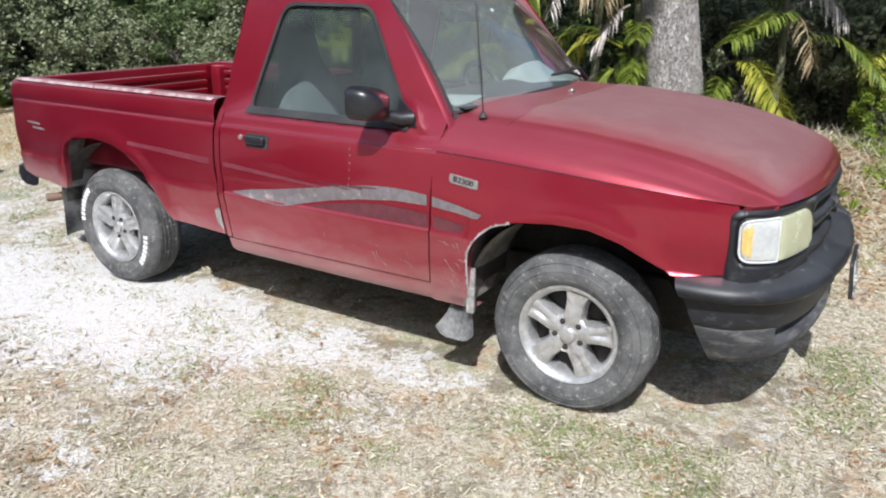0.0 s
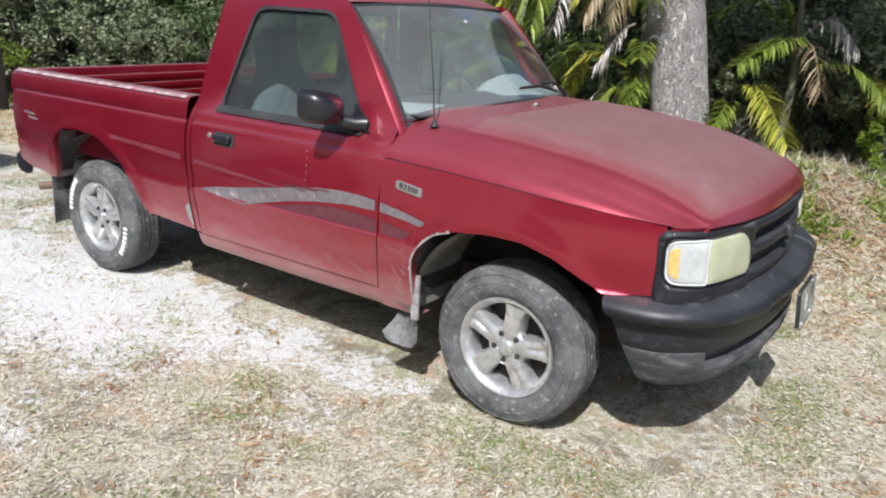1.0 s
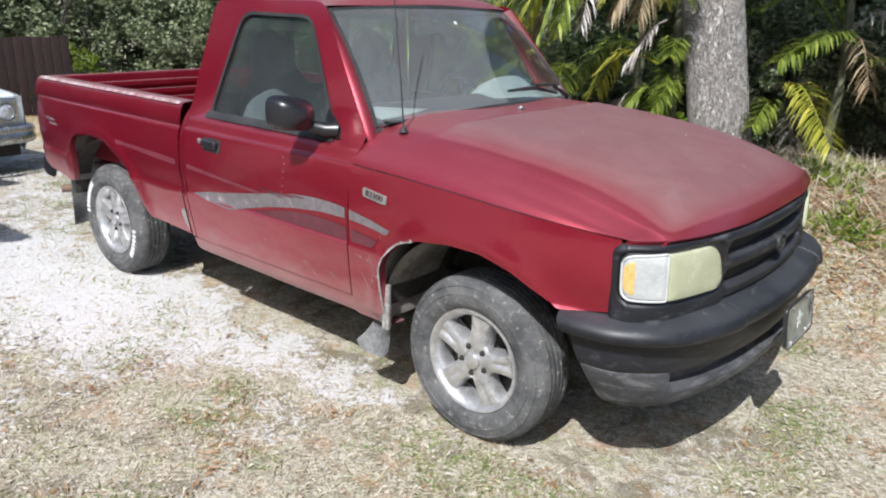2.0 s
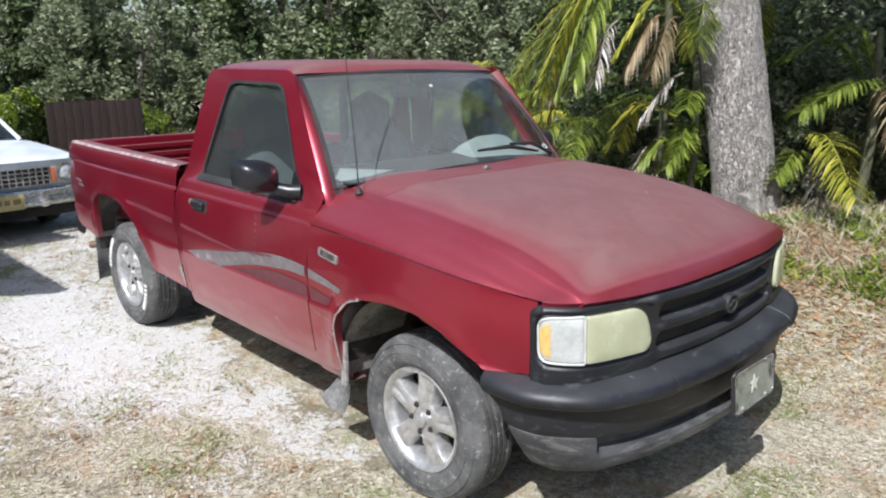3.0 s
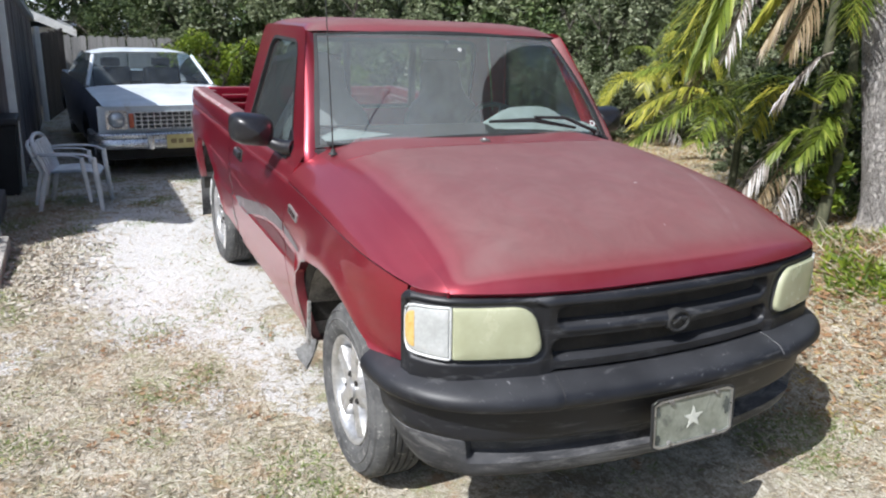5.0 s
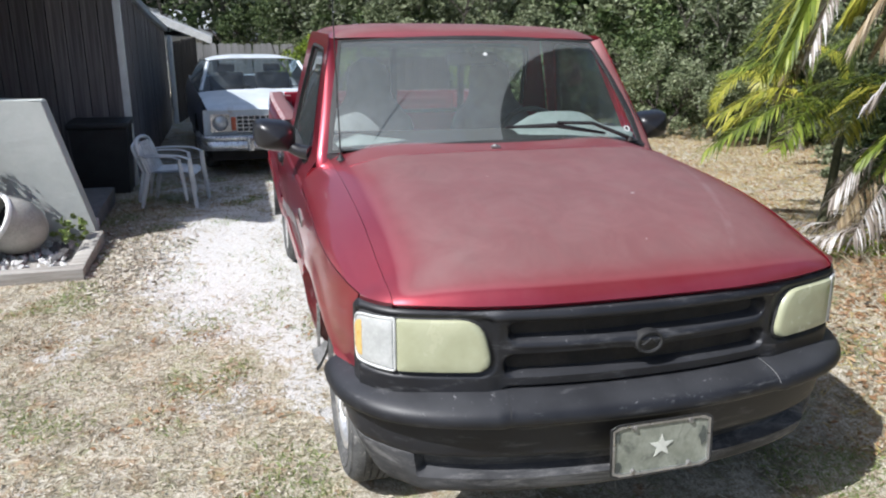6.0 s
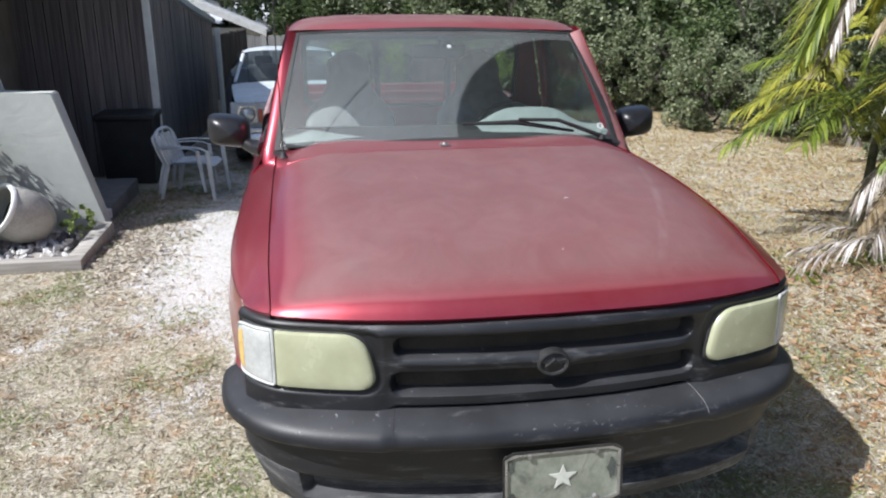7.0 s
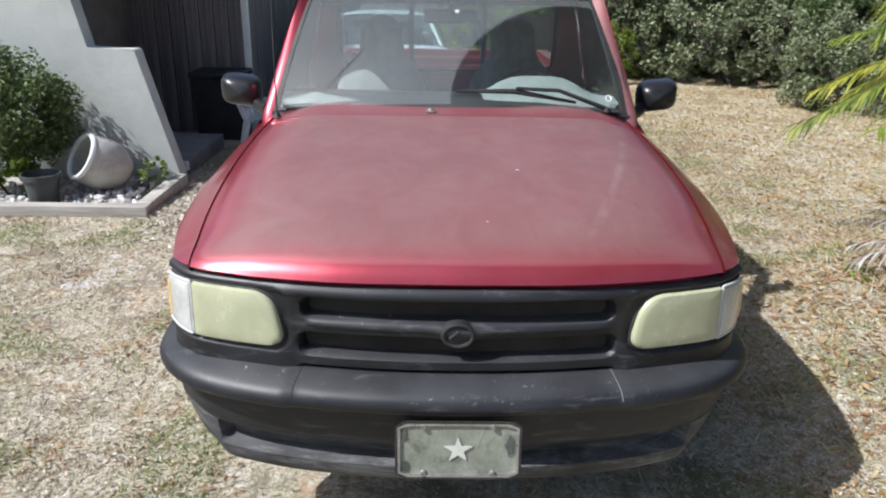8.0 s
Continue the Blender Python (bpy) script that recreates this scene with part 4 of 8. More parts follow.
def hood_point(x, u):
    """The top of the front end at x, across u from -1 to 1."""
    half = side_y(min(x, 0.60), interp(HOOD_SIDE, x)) if x < 0.58 else side_y(0.58, 0.945)
    y = u * half
    d = max(0.0, smooth_interp(HOOD_FRONT, abs(y)) - x)
    zs = interp(HOOD_SIDE, x)
    zc = smooth_interp(HOOD_TOP, d)
    return Vector((x, y, zs + (zc - zs) * (0.55 * (1 - abs(u) ** 5.5) + 0.45 * math.sqrt(max(0.0, 1 - abs(u) ** 4)))))


def front_x(u):
    x = 0.7
    for _ in range(24):
        half = side_y(min(x, 0.58), 0.95)
        x = 0.5 * x + 0.5 * smooth_interp(HOOD_FRONT, abs(u) * half)
    return x


def hood_u(i, n):
    t = 2 * i / (n - 1) - 1
    return math.copysign(1 - (1 - abs(t)) ** 1.7, t)


def hood_rear(u):
    return -0.255 - 0.055 * (abs(u) / 0.82) ** 3


def seam_u(x):
    """Where the hood ends and the fender top begins: a straight joint along the car."""
    half = side_y(min(x, 0.58), interp(HOOD_SIDE, min(x, 0.58)))
    return (0.730 - 0.008 * ease((x - 0.45) / 0.25)) / half


bm = bmesh.new()
NU, NS = 83, 60


def hood_at(i, j):
    t = max(-1.0, min(1.0, (i - 1) / (NU - 3) * 2 - 1))
    s = min(j / (NS - 2), 1.0)
    s = 1 - (1 - s) ** 1.5
    u = t * 0.87
    for _ in range(3):
        x = hood_rear(u) + (front_x(u) - hood_rear(u)) * s
        u = t * (seam_u(x) - 0.0018)
    p = hood_point(x, u)
    p.z += 0.003 * math.exp(-(((abs(p.y) - 0.52) / 0.05) ** 2)) * max(0, min(1, (0.55 - x) / 0.5)) + 0.0015
    if j == NS - 1:
        p.z -= 0.016
        p.x -= 0.016
    p.z -= 0.0035 * abs(t) ** 40
    if i in (0, NU - 1):
        p.z -= 0.010
    return p


grid(bm, NU, NS, hood_at)
hood = part("hood", bm, RED, truck, "red hood under a film of brown dust")
for sd, own in ((-1, fender_r), (1, fender_l)):
    bm = bmesh.new()

    def top_at(i, j):
        t = min(i / 62, 1.0)
        f = max(0.0, (j - 1) / 14)
        u = 1.0
        for _ in range(4):
            x = -0.59 + (front_x(u) + 0.59) * (1 - (1 - t) ** 1.3)
            u = seam_u(x) + 0.0018 + (0.9982 - seam_u(x)) * f
        p = hood_point(x, sd * u)
        if i == 63:
            p.z -= 0.016
            p.x -= 0.014
        p.z += 0.0035 * (1 - f) ** 8
        if j == 0:
            p.z -= 0.014
        return p

    grid(bm, 64, 16, top_at)
    part("fender_top", bm, RED, own)
    bm = bmesh.new()
    tube(bm, [hood_point(x, sd * seam_u(x)) - Vector((0, 0, 0.009)) for x in [-0.32 + 0.985 * k / 47 for k in range(48)]], 0.004, 5)
    part("hood_seam", bm, SEAM_DARK, hood)
    # dark tube painted in as the shade of the fender crease
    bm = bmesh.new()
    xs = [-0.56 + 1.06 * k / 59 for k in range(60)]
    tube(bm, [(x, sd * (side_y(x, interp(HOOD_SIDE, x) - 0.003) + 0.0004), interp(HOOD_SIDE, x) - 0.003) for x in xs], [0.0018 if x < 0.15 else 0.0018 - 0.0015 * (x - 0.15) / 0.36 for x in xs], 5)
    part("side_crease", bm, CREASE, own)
bm = bmesh.new()


def cowl_at(i, j):
    u = (2 * i / (NU - 1) - 1) * 0.95
    s = j / 11
    x1 = hood_rear(u) - 0.005
    x0 = -0.44 - 0.20 * min(1.0, abs(u) / 0.8) ** 2
    x = x0 + (x1 - x0) * s
    p = hood_point(x, u)
    p.z -= 0.0015 + 0.003 * ease((abs(u) - 0.80) / 0.05)
    return p


grid(bm, NU, 12, cowl_at)
cowl = part("cowl", bm, RED_RINSED, truck, "red cowl panel below the windshield")
bm = bmesh.new()
tube(bm, [hood_point(hood_rear(u) + 0.003, u) + Vector((0, 0, 0.001)) for u in [k / 20 - 1 for k in range(4, 37)]], 0.0025, 6)
part("rear_edge", bm, RED, hood)
bm = bmesh.new()
box(bm, (-0.325, -0.10, 1.183), (-0.300, -0.062, 1.196), 0.005)
lathe(bm, [(0, 0.010), (0.010, 0.008), (0.014, 0.0)], 12, Matrix.Translation((-0.313, -0.082, 1.192)))
part("washer_nozzle", bm, STEEL, hood, "small washer nozzle")
rng = random.Random(9)
for x, u, w in ((0.332, 0.22, 0.008), (0.10, -0.30, 0.004), (0.62, 0.1, 0.004)):
    bm = bmesh.new()
    q = [hood_point(x + 0.5 * w * math.cos(a) * rng.uniform(0.5, 1), u + w * math.sin(a) * rng.uniform(0.6, 1.6)) + Vector((0, 0, 0.002)) for a in [k * math.tau / 7 for k in range(7)]]
    bm.faces.new([bm.verts.new(p) for p in q])
    part("dropping", bm, LAMP_RIM, hood, "small white bird dropping", 0)

bm = bmesh.new()
for x, u, ln in ((0.705, 0.47, 0.018), (0.700, 0.52, 0.022), (0.698, 0.56, 0.016), (0.695, 0.60, 0.024), (0.50, 0.63, 0.05), (0.42, 0.61, 0.07), (0.30, 0.60, 0.06)):
    w = 0.0012 if ln < 0.03 else 0.0022
    q = [hood_point(x + ln * a, u + w * 1.2 * b + ln * a * 0.5) + Vector((0, 0, 0.0022)) for a, b in ((-0.5, -0.4), (0.1, -1), (0.5, 0.3), (-0.1, 1))]
    bm.faces.new([bm.verts.new(c) for c in q])
part("paint_scratches", bm, FAINT, hood, "faint pale scratches in the dust", 0)["kind"] = "stuff"
# windshield, pillars, roof, back wall
def ws_edge(u, v):
    """The windshield: u across from -1 to 1, v up from 0 to 1."""
    yb, yt = 0.726 * u, 0.622 * u
    b = Vector((-0.425 - 0.140 * u * u, yb, 1.188 - 0.042 * u * u))
    t = Vector((-0.885 - 0.062 * u * u, yt, 1.600 - 0.020 * u * u))
    p = b.lerp(t, v)
    bulge = 0.022 * 4 * v * (1 - v)
    return p + Vector((0.62 * bulge, 0, 0.70 * bulge))


bm = bmesh.new()
grid(bm, 25, 15, lambda i, j: ws_edge(i / 12 - 1, j / 14))
ws = part("windshield", bm, WINDSHIELD, truck, "dusty windshield with a clean wiper fan")
ws.visible_shadow = False
bm = bmesh.new()
edge = [ws_edge(-1 + 2 * k / 24, 0) for k in range(25)] + [ws_edge(1, k / 14) for k in range(1, 14)] + [ws_edge(1 - 2 * k / 24, 1) for k in range(25)] + [ws_edge(-1, 1 - k / 14) for k in range(1, 14)]
cen = ws_edge(0, 0.5)
nrm = Vector((0.67, 0, 0.74))
o, h, lo = [], [], []
for p in edge:
    d = (cen - p).normalized()
    # wider on the driver's side, black laid over the shaded pillar
    o.append(bm.verts.new(p - d * (0.040 if p.y > 0.55 else 0.016) + nrm * 0.001))
    h.append(bm.verts.new(p + d * 0.011 + nrm * 0.004))
    lo.append(bm.verts.new(p + d * 0.014 - nrm * 0.004))
n = len(edge)
for i in range(n):
    k = (i + 1) % n
    bm.faces.new((o[i], o[k], h[k], h[i]))
    bm.faces.new((h[i], h[k], lo[k], lo[i]))
part("windshield_gasket", bm, SEAL, ws, "black windshield gasket")
bm = bmesh.new()
lathe(bm, [(0, 0.003), (0.009, 0.003), (0.010, 0)], 9, Matrix.Translation(Vector((-0.787, 0.024, 1.532))) @ Matrix.Rotation(radians(42), 4, "Y"))
part("sticker", bm, LAMP_RIM, ws, "small white sticker")
bm = bmesh.new()
lathe(bm, [(0.011, 0.0), (0.016, 0.002), (0.018, 0.0)], 18, Matrix.Translation(ws_edge(0.915, 0.10) + Vector((0.004, 0, 0.006))) @ Matrix.Rotation(radians(42), 4, "Y") @ Matrix.Diagonal((1, 0.8, 1, 1)))
part("inspection_ring", bm, LAMP_RIM, ws, "pale ring-shaped sticker")

for s in (-1, 1):
    bm = bmesh.new()

    def pillar(i, j):
        v = -0.13 + 1.13 * i / 15
        a = ws_edge(s, v)
        z = max(1.128 + (1.600 - 1.128) * v, 1.068)
        x = -0.565 + (-0.930 + 0.565) * max(v, -0.04)
        b = Vector((x, s * (upper_y(max(z, 1.10)) - 0.0), z))
        t = j / 5
        p = a.lerp(b, t)
        bulge = 0.008 * math.sin(math.pi * t)
        return p + Vector((0.6 * bulge, s * 0.7 * bulge, 0.4 * bulge))

    grid(bm, 16, 6, pillar)
    # the pillar turned from the sun is darkened by its paint
    part("pillar", bm, RED_RINSED if s < 0 else RED_FILM_SHADE, truck, "red windshield pillar")

bm = bmesh.new()


def roof_at(i, j):
    u = hood_u(i, 41)
    v = j / 29
    half = 0.662 - 0.010 * v
    xf = -0.893 - 0.062 * abs(u) ** 2
    xr = -1.700
    x = xf + (xr - xf) * v
    rise = (1 - abs(u) ** 5) ** 0.5
    lon = (1 - (1 - min(v / 0.16, 1)) ** 2) * (1 - max(0, (v - 0.9) / 0.1) ** 2 * 0.5)
    z = 1.596 - 0.004 * abs(u) + 0.060 * rise * (0.12 + 0.88 * lon)
    if abs(u) > 0.999:
        z = 1.590
    # shallow pressed channels along the roof
    z -= 0.004 * math.exp(-(((abs(u) - 0.72) / 0.03) ** 2)) * lon
    return Vector((x, u * half, z))


grid(bm, 41, 30, roof_at)
part("roof", bm, RED, truck, "dusty red cab roof")
bm = bmesh.new()
cen = (0.0, 1.34)
outer = resample([(-0.80, 0.50), (0.80, 0.50), (0.80, 1.06), (0.775, 1.12), (0.665, 1.60), (0.30, 1.64), (-0.30, 1.64), (-0.665, 1.60), (-0.775, 1.12), (-0.80, 1.06)], 80, cen)
REAR_WIN = round_rect(-0.60, 0.60, 1.155, 1.545, 0.05)


def back(a, b, d):
    return Vector((-1.792 + 0.17 * max(0.0, b - 1.06) + d, a, b))


ring_panel(bm, outer, resample(REAR_WIN, 80, cen), back, -0.03)
cab_back = part("cab_back", bm, RED, truck, "red back wall of the cab")
bm = bmesh.new()
slab(bm, REAR_WIN, lambda a, b, d: back(a, b, d + 0.012), 0.004)
rear_pane = part("rear_window", bm, REAR_GLASS, cab_back, "sliding rear window")
rear_pane.visible_shadow = False
bm = bmesh.new()
ring_panel(bm, resample(shrink(REAR_WIN, -0.004), 80, cen), resample(shrink(REAR_WIN, 0.020), 80, cen), lambda a, b, d: back(a, b, d + 0.016), 0.012)
for yy in (-0.20, 0.20):
    box(bm, (-1.765, yy - 0.014, 1.16), (-1.715, yy + 0.014, 1.54), 0.003)
part("rear_window_frame", bm, SEAL, cab_back, "black slider frame")

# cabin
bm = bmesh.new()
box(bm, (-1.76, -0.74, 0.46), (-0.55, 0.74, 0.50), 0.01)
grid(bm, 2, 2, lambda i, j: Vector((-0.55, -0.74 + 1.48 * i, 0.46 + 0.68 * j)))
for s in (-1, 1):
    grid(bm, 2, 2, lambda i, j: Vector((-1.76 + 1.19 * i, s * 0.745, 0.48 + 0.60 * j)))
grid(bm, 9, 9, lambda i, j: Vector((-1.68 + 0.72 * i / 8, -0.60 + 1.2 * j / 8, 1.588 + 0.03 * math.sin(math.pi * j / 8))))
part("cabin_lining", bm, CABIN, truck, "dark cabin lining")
bm = bmesh.new()
DASH_P = [(-0.46, 1.152), (-0.60, 1.182), (-0.72, 1.196), (-0.79, 1.165), (-0.82, 1.08), (-0.80, 0.95), (-0.72, 0.80)]
grid(bm, 33, len(DASH_P), lambda i, j: Vector((DASH_P[j][0] + (0.0 if j else -0.08 * (2 * i / 32 - 1) ** 2), 0.705 * (2 * i / 32 - 1) * (0.94 if j == 0 else 1), DASH_P[j][1] + (0.080 * math.exp(-(((0.705 * (2 * i / 32 - 1) - 0.37) / 0.2) ** 4)) if 1 < j < 5 else 0))))
dashboard = part("dashboard", bm, DASH, truck, "pale grey-green dashboard")
bm = bmesh.new()
grid(bm, 33, 4, lambda i, j: Vector((-0.452 - 0.088 * j - 0.070 * (2 * i / 32 - 1) ** 2, 0.690 * (2 * i / 32 - 1), 1.162 + 0.0145 * j - 0.003 * (2 * i / 32 - 1) ** 2)))
part("defroster_strip", bm, SEAL, dashboard, "dark defroster strip along the glass")
for yy, cloth in ((-0.36, SEAT_LIGHT), (0.36, SEAT_CLOTH)):
    bm = bmesh.new()
    box(bm, (-1.52, yy - 0.27, 0.62), (-0.98, yy + 0.27, 0.80), 0.05, 4)
    seat = part("seat", bm, SEAT_CLOTH, truck, "grey cloth bucket seat")
    bm = bmesh.new()

    def back_at(i, j):
        a = math.tau * i / 28
        t = j / 16
        half = smooth_interp([(0.0, 0.24), (0.35, 0.25), (0.58, 0.225), (0.70, 0.140), (0.80, 0.118), (0.92, 0.120), (1.0, 0.10)], t)
        cap = math.sqrt(max(0.0, 1 - max(0.0, (t - 0.86) / 0.14) ** 2))
        c, q = math.cos(a), math.sin(a)
        return Vector((0.075 * math.copysign(abs(q) ** 0.7, q) * (0.2 + 0.8 * cap), half * math.copysign(abs(c) ** 0.7, c) * (0.35 + 0.65 * cap), 0.78 * t))

    vs = grid(bm, 28, 17, back_at, True)
    bm.faces.new([vs[i][16] for i in range(28)])
    part("seat_back", bm, cloth, seat, "", 50, pose(-1.52, yy, 0.71, 0, -15, 0))
bm = bmesh.new()
mm = pose(-0.98, 0.37, 1.08, 0, 62, 0)
ring = [mm @ Vector((0.19 * math.cos(a), 0.19 * math.sin(a), 0)) for a in [k * math.tau / 32 for k in range(33)]]
tube(bm, ring, 0.014, 8, False)
for a in (0.3, 2.84, 4.4, 5.0):
    tube(bm, [mm @ Vector((0, 0, -0.02)), mm @ Vector((0.19 * math.cos(a), 0.19 * math.sin(a), 0))], 0.014, 6)
lathe(bm, [(0, 0.02), (0.05, 0.015), (0.065, -0.01), (0.05, -0.05)], 20, mm)
tube(bm, [mm @ Vector((0, 0, 0)), (-0.72, 0.37, 0.98)], 0.04, 10)
part("steering_wheel", bm, CABIN, truck, "dark steering wheel")
bm = bmesh.new()
box(bm, (-0.93, -0.12, 1.475), (-0.90, 0.12, 1.535), 0.012, 3)
tube(bm, [(-0.90, 0, 1.52), (-0.865, 0, 1.565)], 0.010, 8)
part("rear_view_mirror", bm, SEAL, truck, "black interior mirror")

# header panel, grille, lamps
YM = 0.806
NOSE_PLAN = [(-0.2, 0.811), (0.0, 0.818), (0.2, 0.811), (0.40, 0.786), (0.52, 0.760), (0.63, 0.731), (0.715, 0.699), (0.765, 0.660), (0.806, 0.607), (0.815, 0.592)]


def panel_x(y):
    return smooth_interp(NOSE_PLAN, abs(y))


def panel_point(y, z, d=0.0):
    """A point on the nose at y, z, pushed out by d along its normal in plan."""
    e = 0.004
    lean = -0.05 * (z - 0.80)
    over = abs(y) - YM
    if over > 0:
        # round the corner and back along the side
        sg = math.copysign(1, y)
        turn = ease(over / 0.012)
        return Vector((panel_x(YM) + lean - 0.97 * over + d * (0.80 - 0.60 * turn), sg * (YM + 0.20 * over - 0.002 * turn + d * (0.60 + 0.38 * turn)), z))
    sl = (panel_x(y + e) - panel_x(y - e)) / (2 * e)
    nrm2 = Vector((1, -sl)).normalized()
    return Vector((panel_x(y) + lean + nrm2.x * d, y + nrm2.y * d, z))


def recess(y, z, half, z0, z1, r, soft):
    """1 inside a rounded rectangle about y = 0, easing to 0 over its edge."""
    qx, qz = abs(y) - (half - r), abs(z - (z0 + z1) / 2) - ((z1 - z0) / 2 - r)
    dist = math.hypot(max(qx, 0), max(qz, 0)) + min(max(qx, qz), 0) - r
    return ease(0.5 - dist / soft)


WRAP = 0.058


def nose_top(y):
    t = max(0.0, abs(y) - (YM + WRAP - 0.045)) / 0.045
    return 0.929 - 0.045 * (1 - math.sqrt(max(0.0, 1 - min(t, 1.0) ** 2)))


bm = bmesh.new()
NOSE_Y, NOSE_Z = 261, 80
GRILLE_SLOTS = ((0.408, 0.840, 0.889, 0.020), (0.420, 0.737, 0.790, 0.022), (0.425, 0.640, 0.694, 0.020))


def nose_at(i, j):
    y = (YM + WRAP) * (math.sin(math.pi / 2 * (2 * i / (NOSE_Y - 1) - 1)) * 0.45 + (2 * i / (NOSE_Y - 1) - 1) * 0.55)
    zt = nose_top(y)
    t = min(j / (NOSE_Z - 4), 1.0)
    z = 0.645 + (zt - 0.645) * t
    d = -0.010 * recess(y, z, 0.450, 0.650, 0.893, 0.06, 0.05)
    slot = max(recess(y, z, half, z0, z1, r, 0.020) for half, z0, z1, r in GRILLE_SLOTS)
    d -= 0.055 * slot
    d += 0.012 * math.exp(-((y / 0.070) ** 2) - (((z - 0.811) / 0.040) ** 2)) + 0.006 * math.exp(-(((z - 0.820) / 0.010) ** 2)) * recess(y, z, 0.40, 0.79, 0.84, 0.02, 0.05)
    d -= 0.010 * recess(abs(y) - 0.642, z, 0.192, 0.738, 0.914, 0.045, 0.016)
    roll = max(0.0, (z - (zt - 0.022)) / 0.022)
    d += 0.004 * ease((z - 0.895) / 0.012) - 0.012 * roll**2
    d -= 0.010 * ease((abs(y) - (YM + WRAP - 0.012)) / 0.012)
    if j > NOSE_Z - 4:
        d -= 0.012 * (j - NOSE_Z + 4)
        z += 0.0015
    return panel_point(y, z, d)


grid(bm, NOSE_Y, NOSE_Z, nose_at)
nose = part("nose_panel", bm, BLACK, truck, "black plastic nose panel round grille and headlights")
# dark sheet standing for the shade inside the grille slots
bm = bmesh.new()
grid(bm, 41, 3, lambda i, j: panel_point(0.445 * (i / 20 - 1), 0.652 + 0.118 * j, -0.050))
part("grille_backing", bm, DARK_METAL, nose, "dark sheet for the shade behind the grille slots")
for s, own in ((-1, fender_r), (1, fender_l)):
    # the painted corner round the end of the nose panel
    bm = bmesh.new()

    def corner_at(i, j):
        y = 0.70 + (YM - 0.70) * i / 12
        if j == 6:
            return Vector((interp(HOOD_FRONT, y) - 0.003, s * y, 0.925))
        return panel_point(s * y, 0.82 + 0.095 * j / 5, -0.022)

    grid(bm, 13, 7, corner_at)
    part("fender_corner", bm, RED, own)
bm = bmesh.new()
em = Matrix.Translation((0.8165, 0, 0.811)) @ Matrix.Rotation(radians(90), 4, "Y") @ Matrix.Diagonal((0.98, 1.22, 1, 1))
lathe(bm, [(0.0, 0.003), (0.024, 0.003), (0.028, 0.0)], 28, em)
lathe(bm, [(0.026, 0.0), (0.028, 0.007), (0.032, 0.009), (0.036, 0.007), (0.037, 0.0), (0.037, -0.02)], 28, em)
tube(bm, [(0.8215, -0.022, 0.804), (0.8245, 0.0, 0.824), (0.8215, 0.022, 0.804)], 0.0035, 6)
part("emblem", bm, SEAL, nose, "plain oval black emblem")


def dense(loop, step=0.010):
    """The same outline with more points along its straight runs."""
    out = []
    for k, (a, b) in enumerate(loop):
        c, d = loop[(k + 1) % len(loop)]
        n = max(1, int(math.hypot(c - a, d - b) / step))
        out += [(a + (c - a) * q / n, b + (d - b) * q / n) for q in range(n)]
    return out


for s in (-1, 1):
    bm = bmesh.new()
    domed(bm, dense(rounded_poly([(0.448, 0.744), (0.830, 0.748), (0.830, 0.908), (0.482, 0.910)], [0.058, 0.04, 0.04, 0.070], 8)), lambda a, b, d: panel_point(s * a, b, d - 0.010), 0.008)
    lamp = part("headlight", bm, SEAL, nose, "headlight with hazy yellowed lens and side marker")
    bm = bmesh.new()
    domed(bm, dense(rounded_poly([(0.454, 0.751), (0.716, 0.751), (0.716, 0.904), (0.488, 0.904)], [0.055, 0.004, 0.004, 0.066], 8)), lambda a, b, d: panel_point(s * a, b, -0.006 + d), 0.017)
    part("lens", bm, LENS, lamp, "hazy yellow-green headlight lens")
    bm = bmesh.new()
    domed(bm, dense(rounded_poly([(0.722, 0.755), (0.820, 0.762), (0.820, 0.894), (0.722, 0.902)], [0.006, 0.034, 0.034, 0.006], 8)), lambda a, b, d: panel_point(s * a, b, -0.004 + d), 0.013)
    part("marker_lens", bm, LENS_CLEAR, lamp, "clouded side marker lens")
    bm = bmesh.new()
    domed(bm, dense(rounded_poly([(0.793, 0.774), (0.817, 0.782), (0.817, 0.876), (0.793, 0.884)], [0.006, 0.024, 0.024, 0.006])), lambda a, b, d: panel_point(s * a, b, 0.0082 + d), 0.0022)
    part("amber_reflector", bm, AMBER, lamp, "faded amber reflector")
    bm = bmesh.new()
    loop = dense(rounded_poly([(0.719, 0.752), (0.823, 0.758), (0.823, 0.898), (0.719, 0.905)], [0.008, 0.038, 0.038, 0.008], 8))
    rim_pts = [panel_point(s * a, b, 0.004) for a, b in loop]
    tube(bm, rim_pts + rim_pts[:1], 0.0042, 6, False)
    part("marker_rim", bm, LAMP_RIM, lamp, "pale lamp rim")

# front bumper
BUMP_PLAN = spline([(0.40, -0.855, 0), (0.50, -0.850, 0), (0.60, -0.828, 0), (0.70, -0.765, 0), (0.775, -0.66, 0), (0.835, -0.48, 0), (0.872, -0.25, 0), (0.885, 0, 0), (0.872, 0.25, 0), (0.835, 0.48, 0), (0.775, 0.66, 0), (0.70, 0.765, 0), (0.60, 0.828, 0), (0.50, 0.850, 0), (0.40, 0.855, 0)], 121)


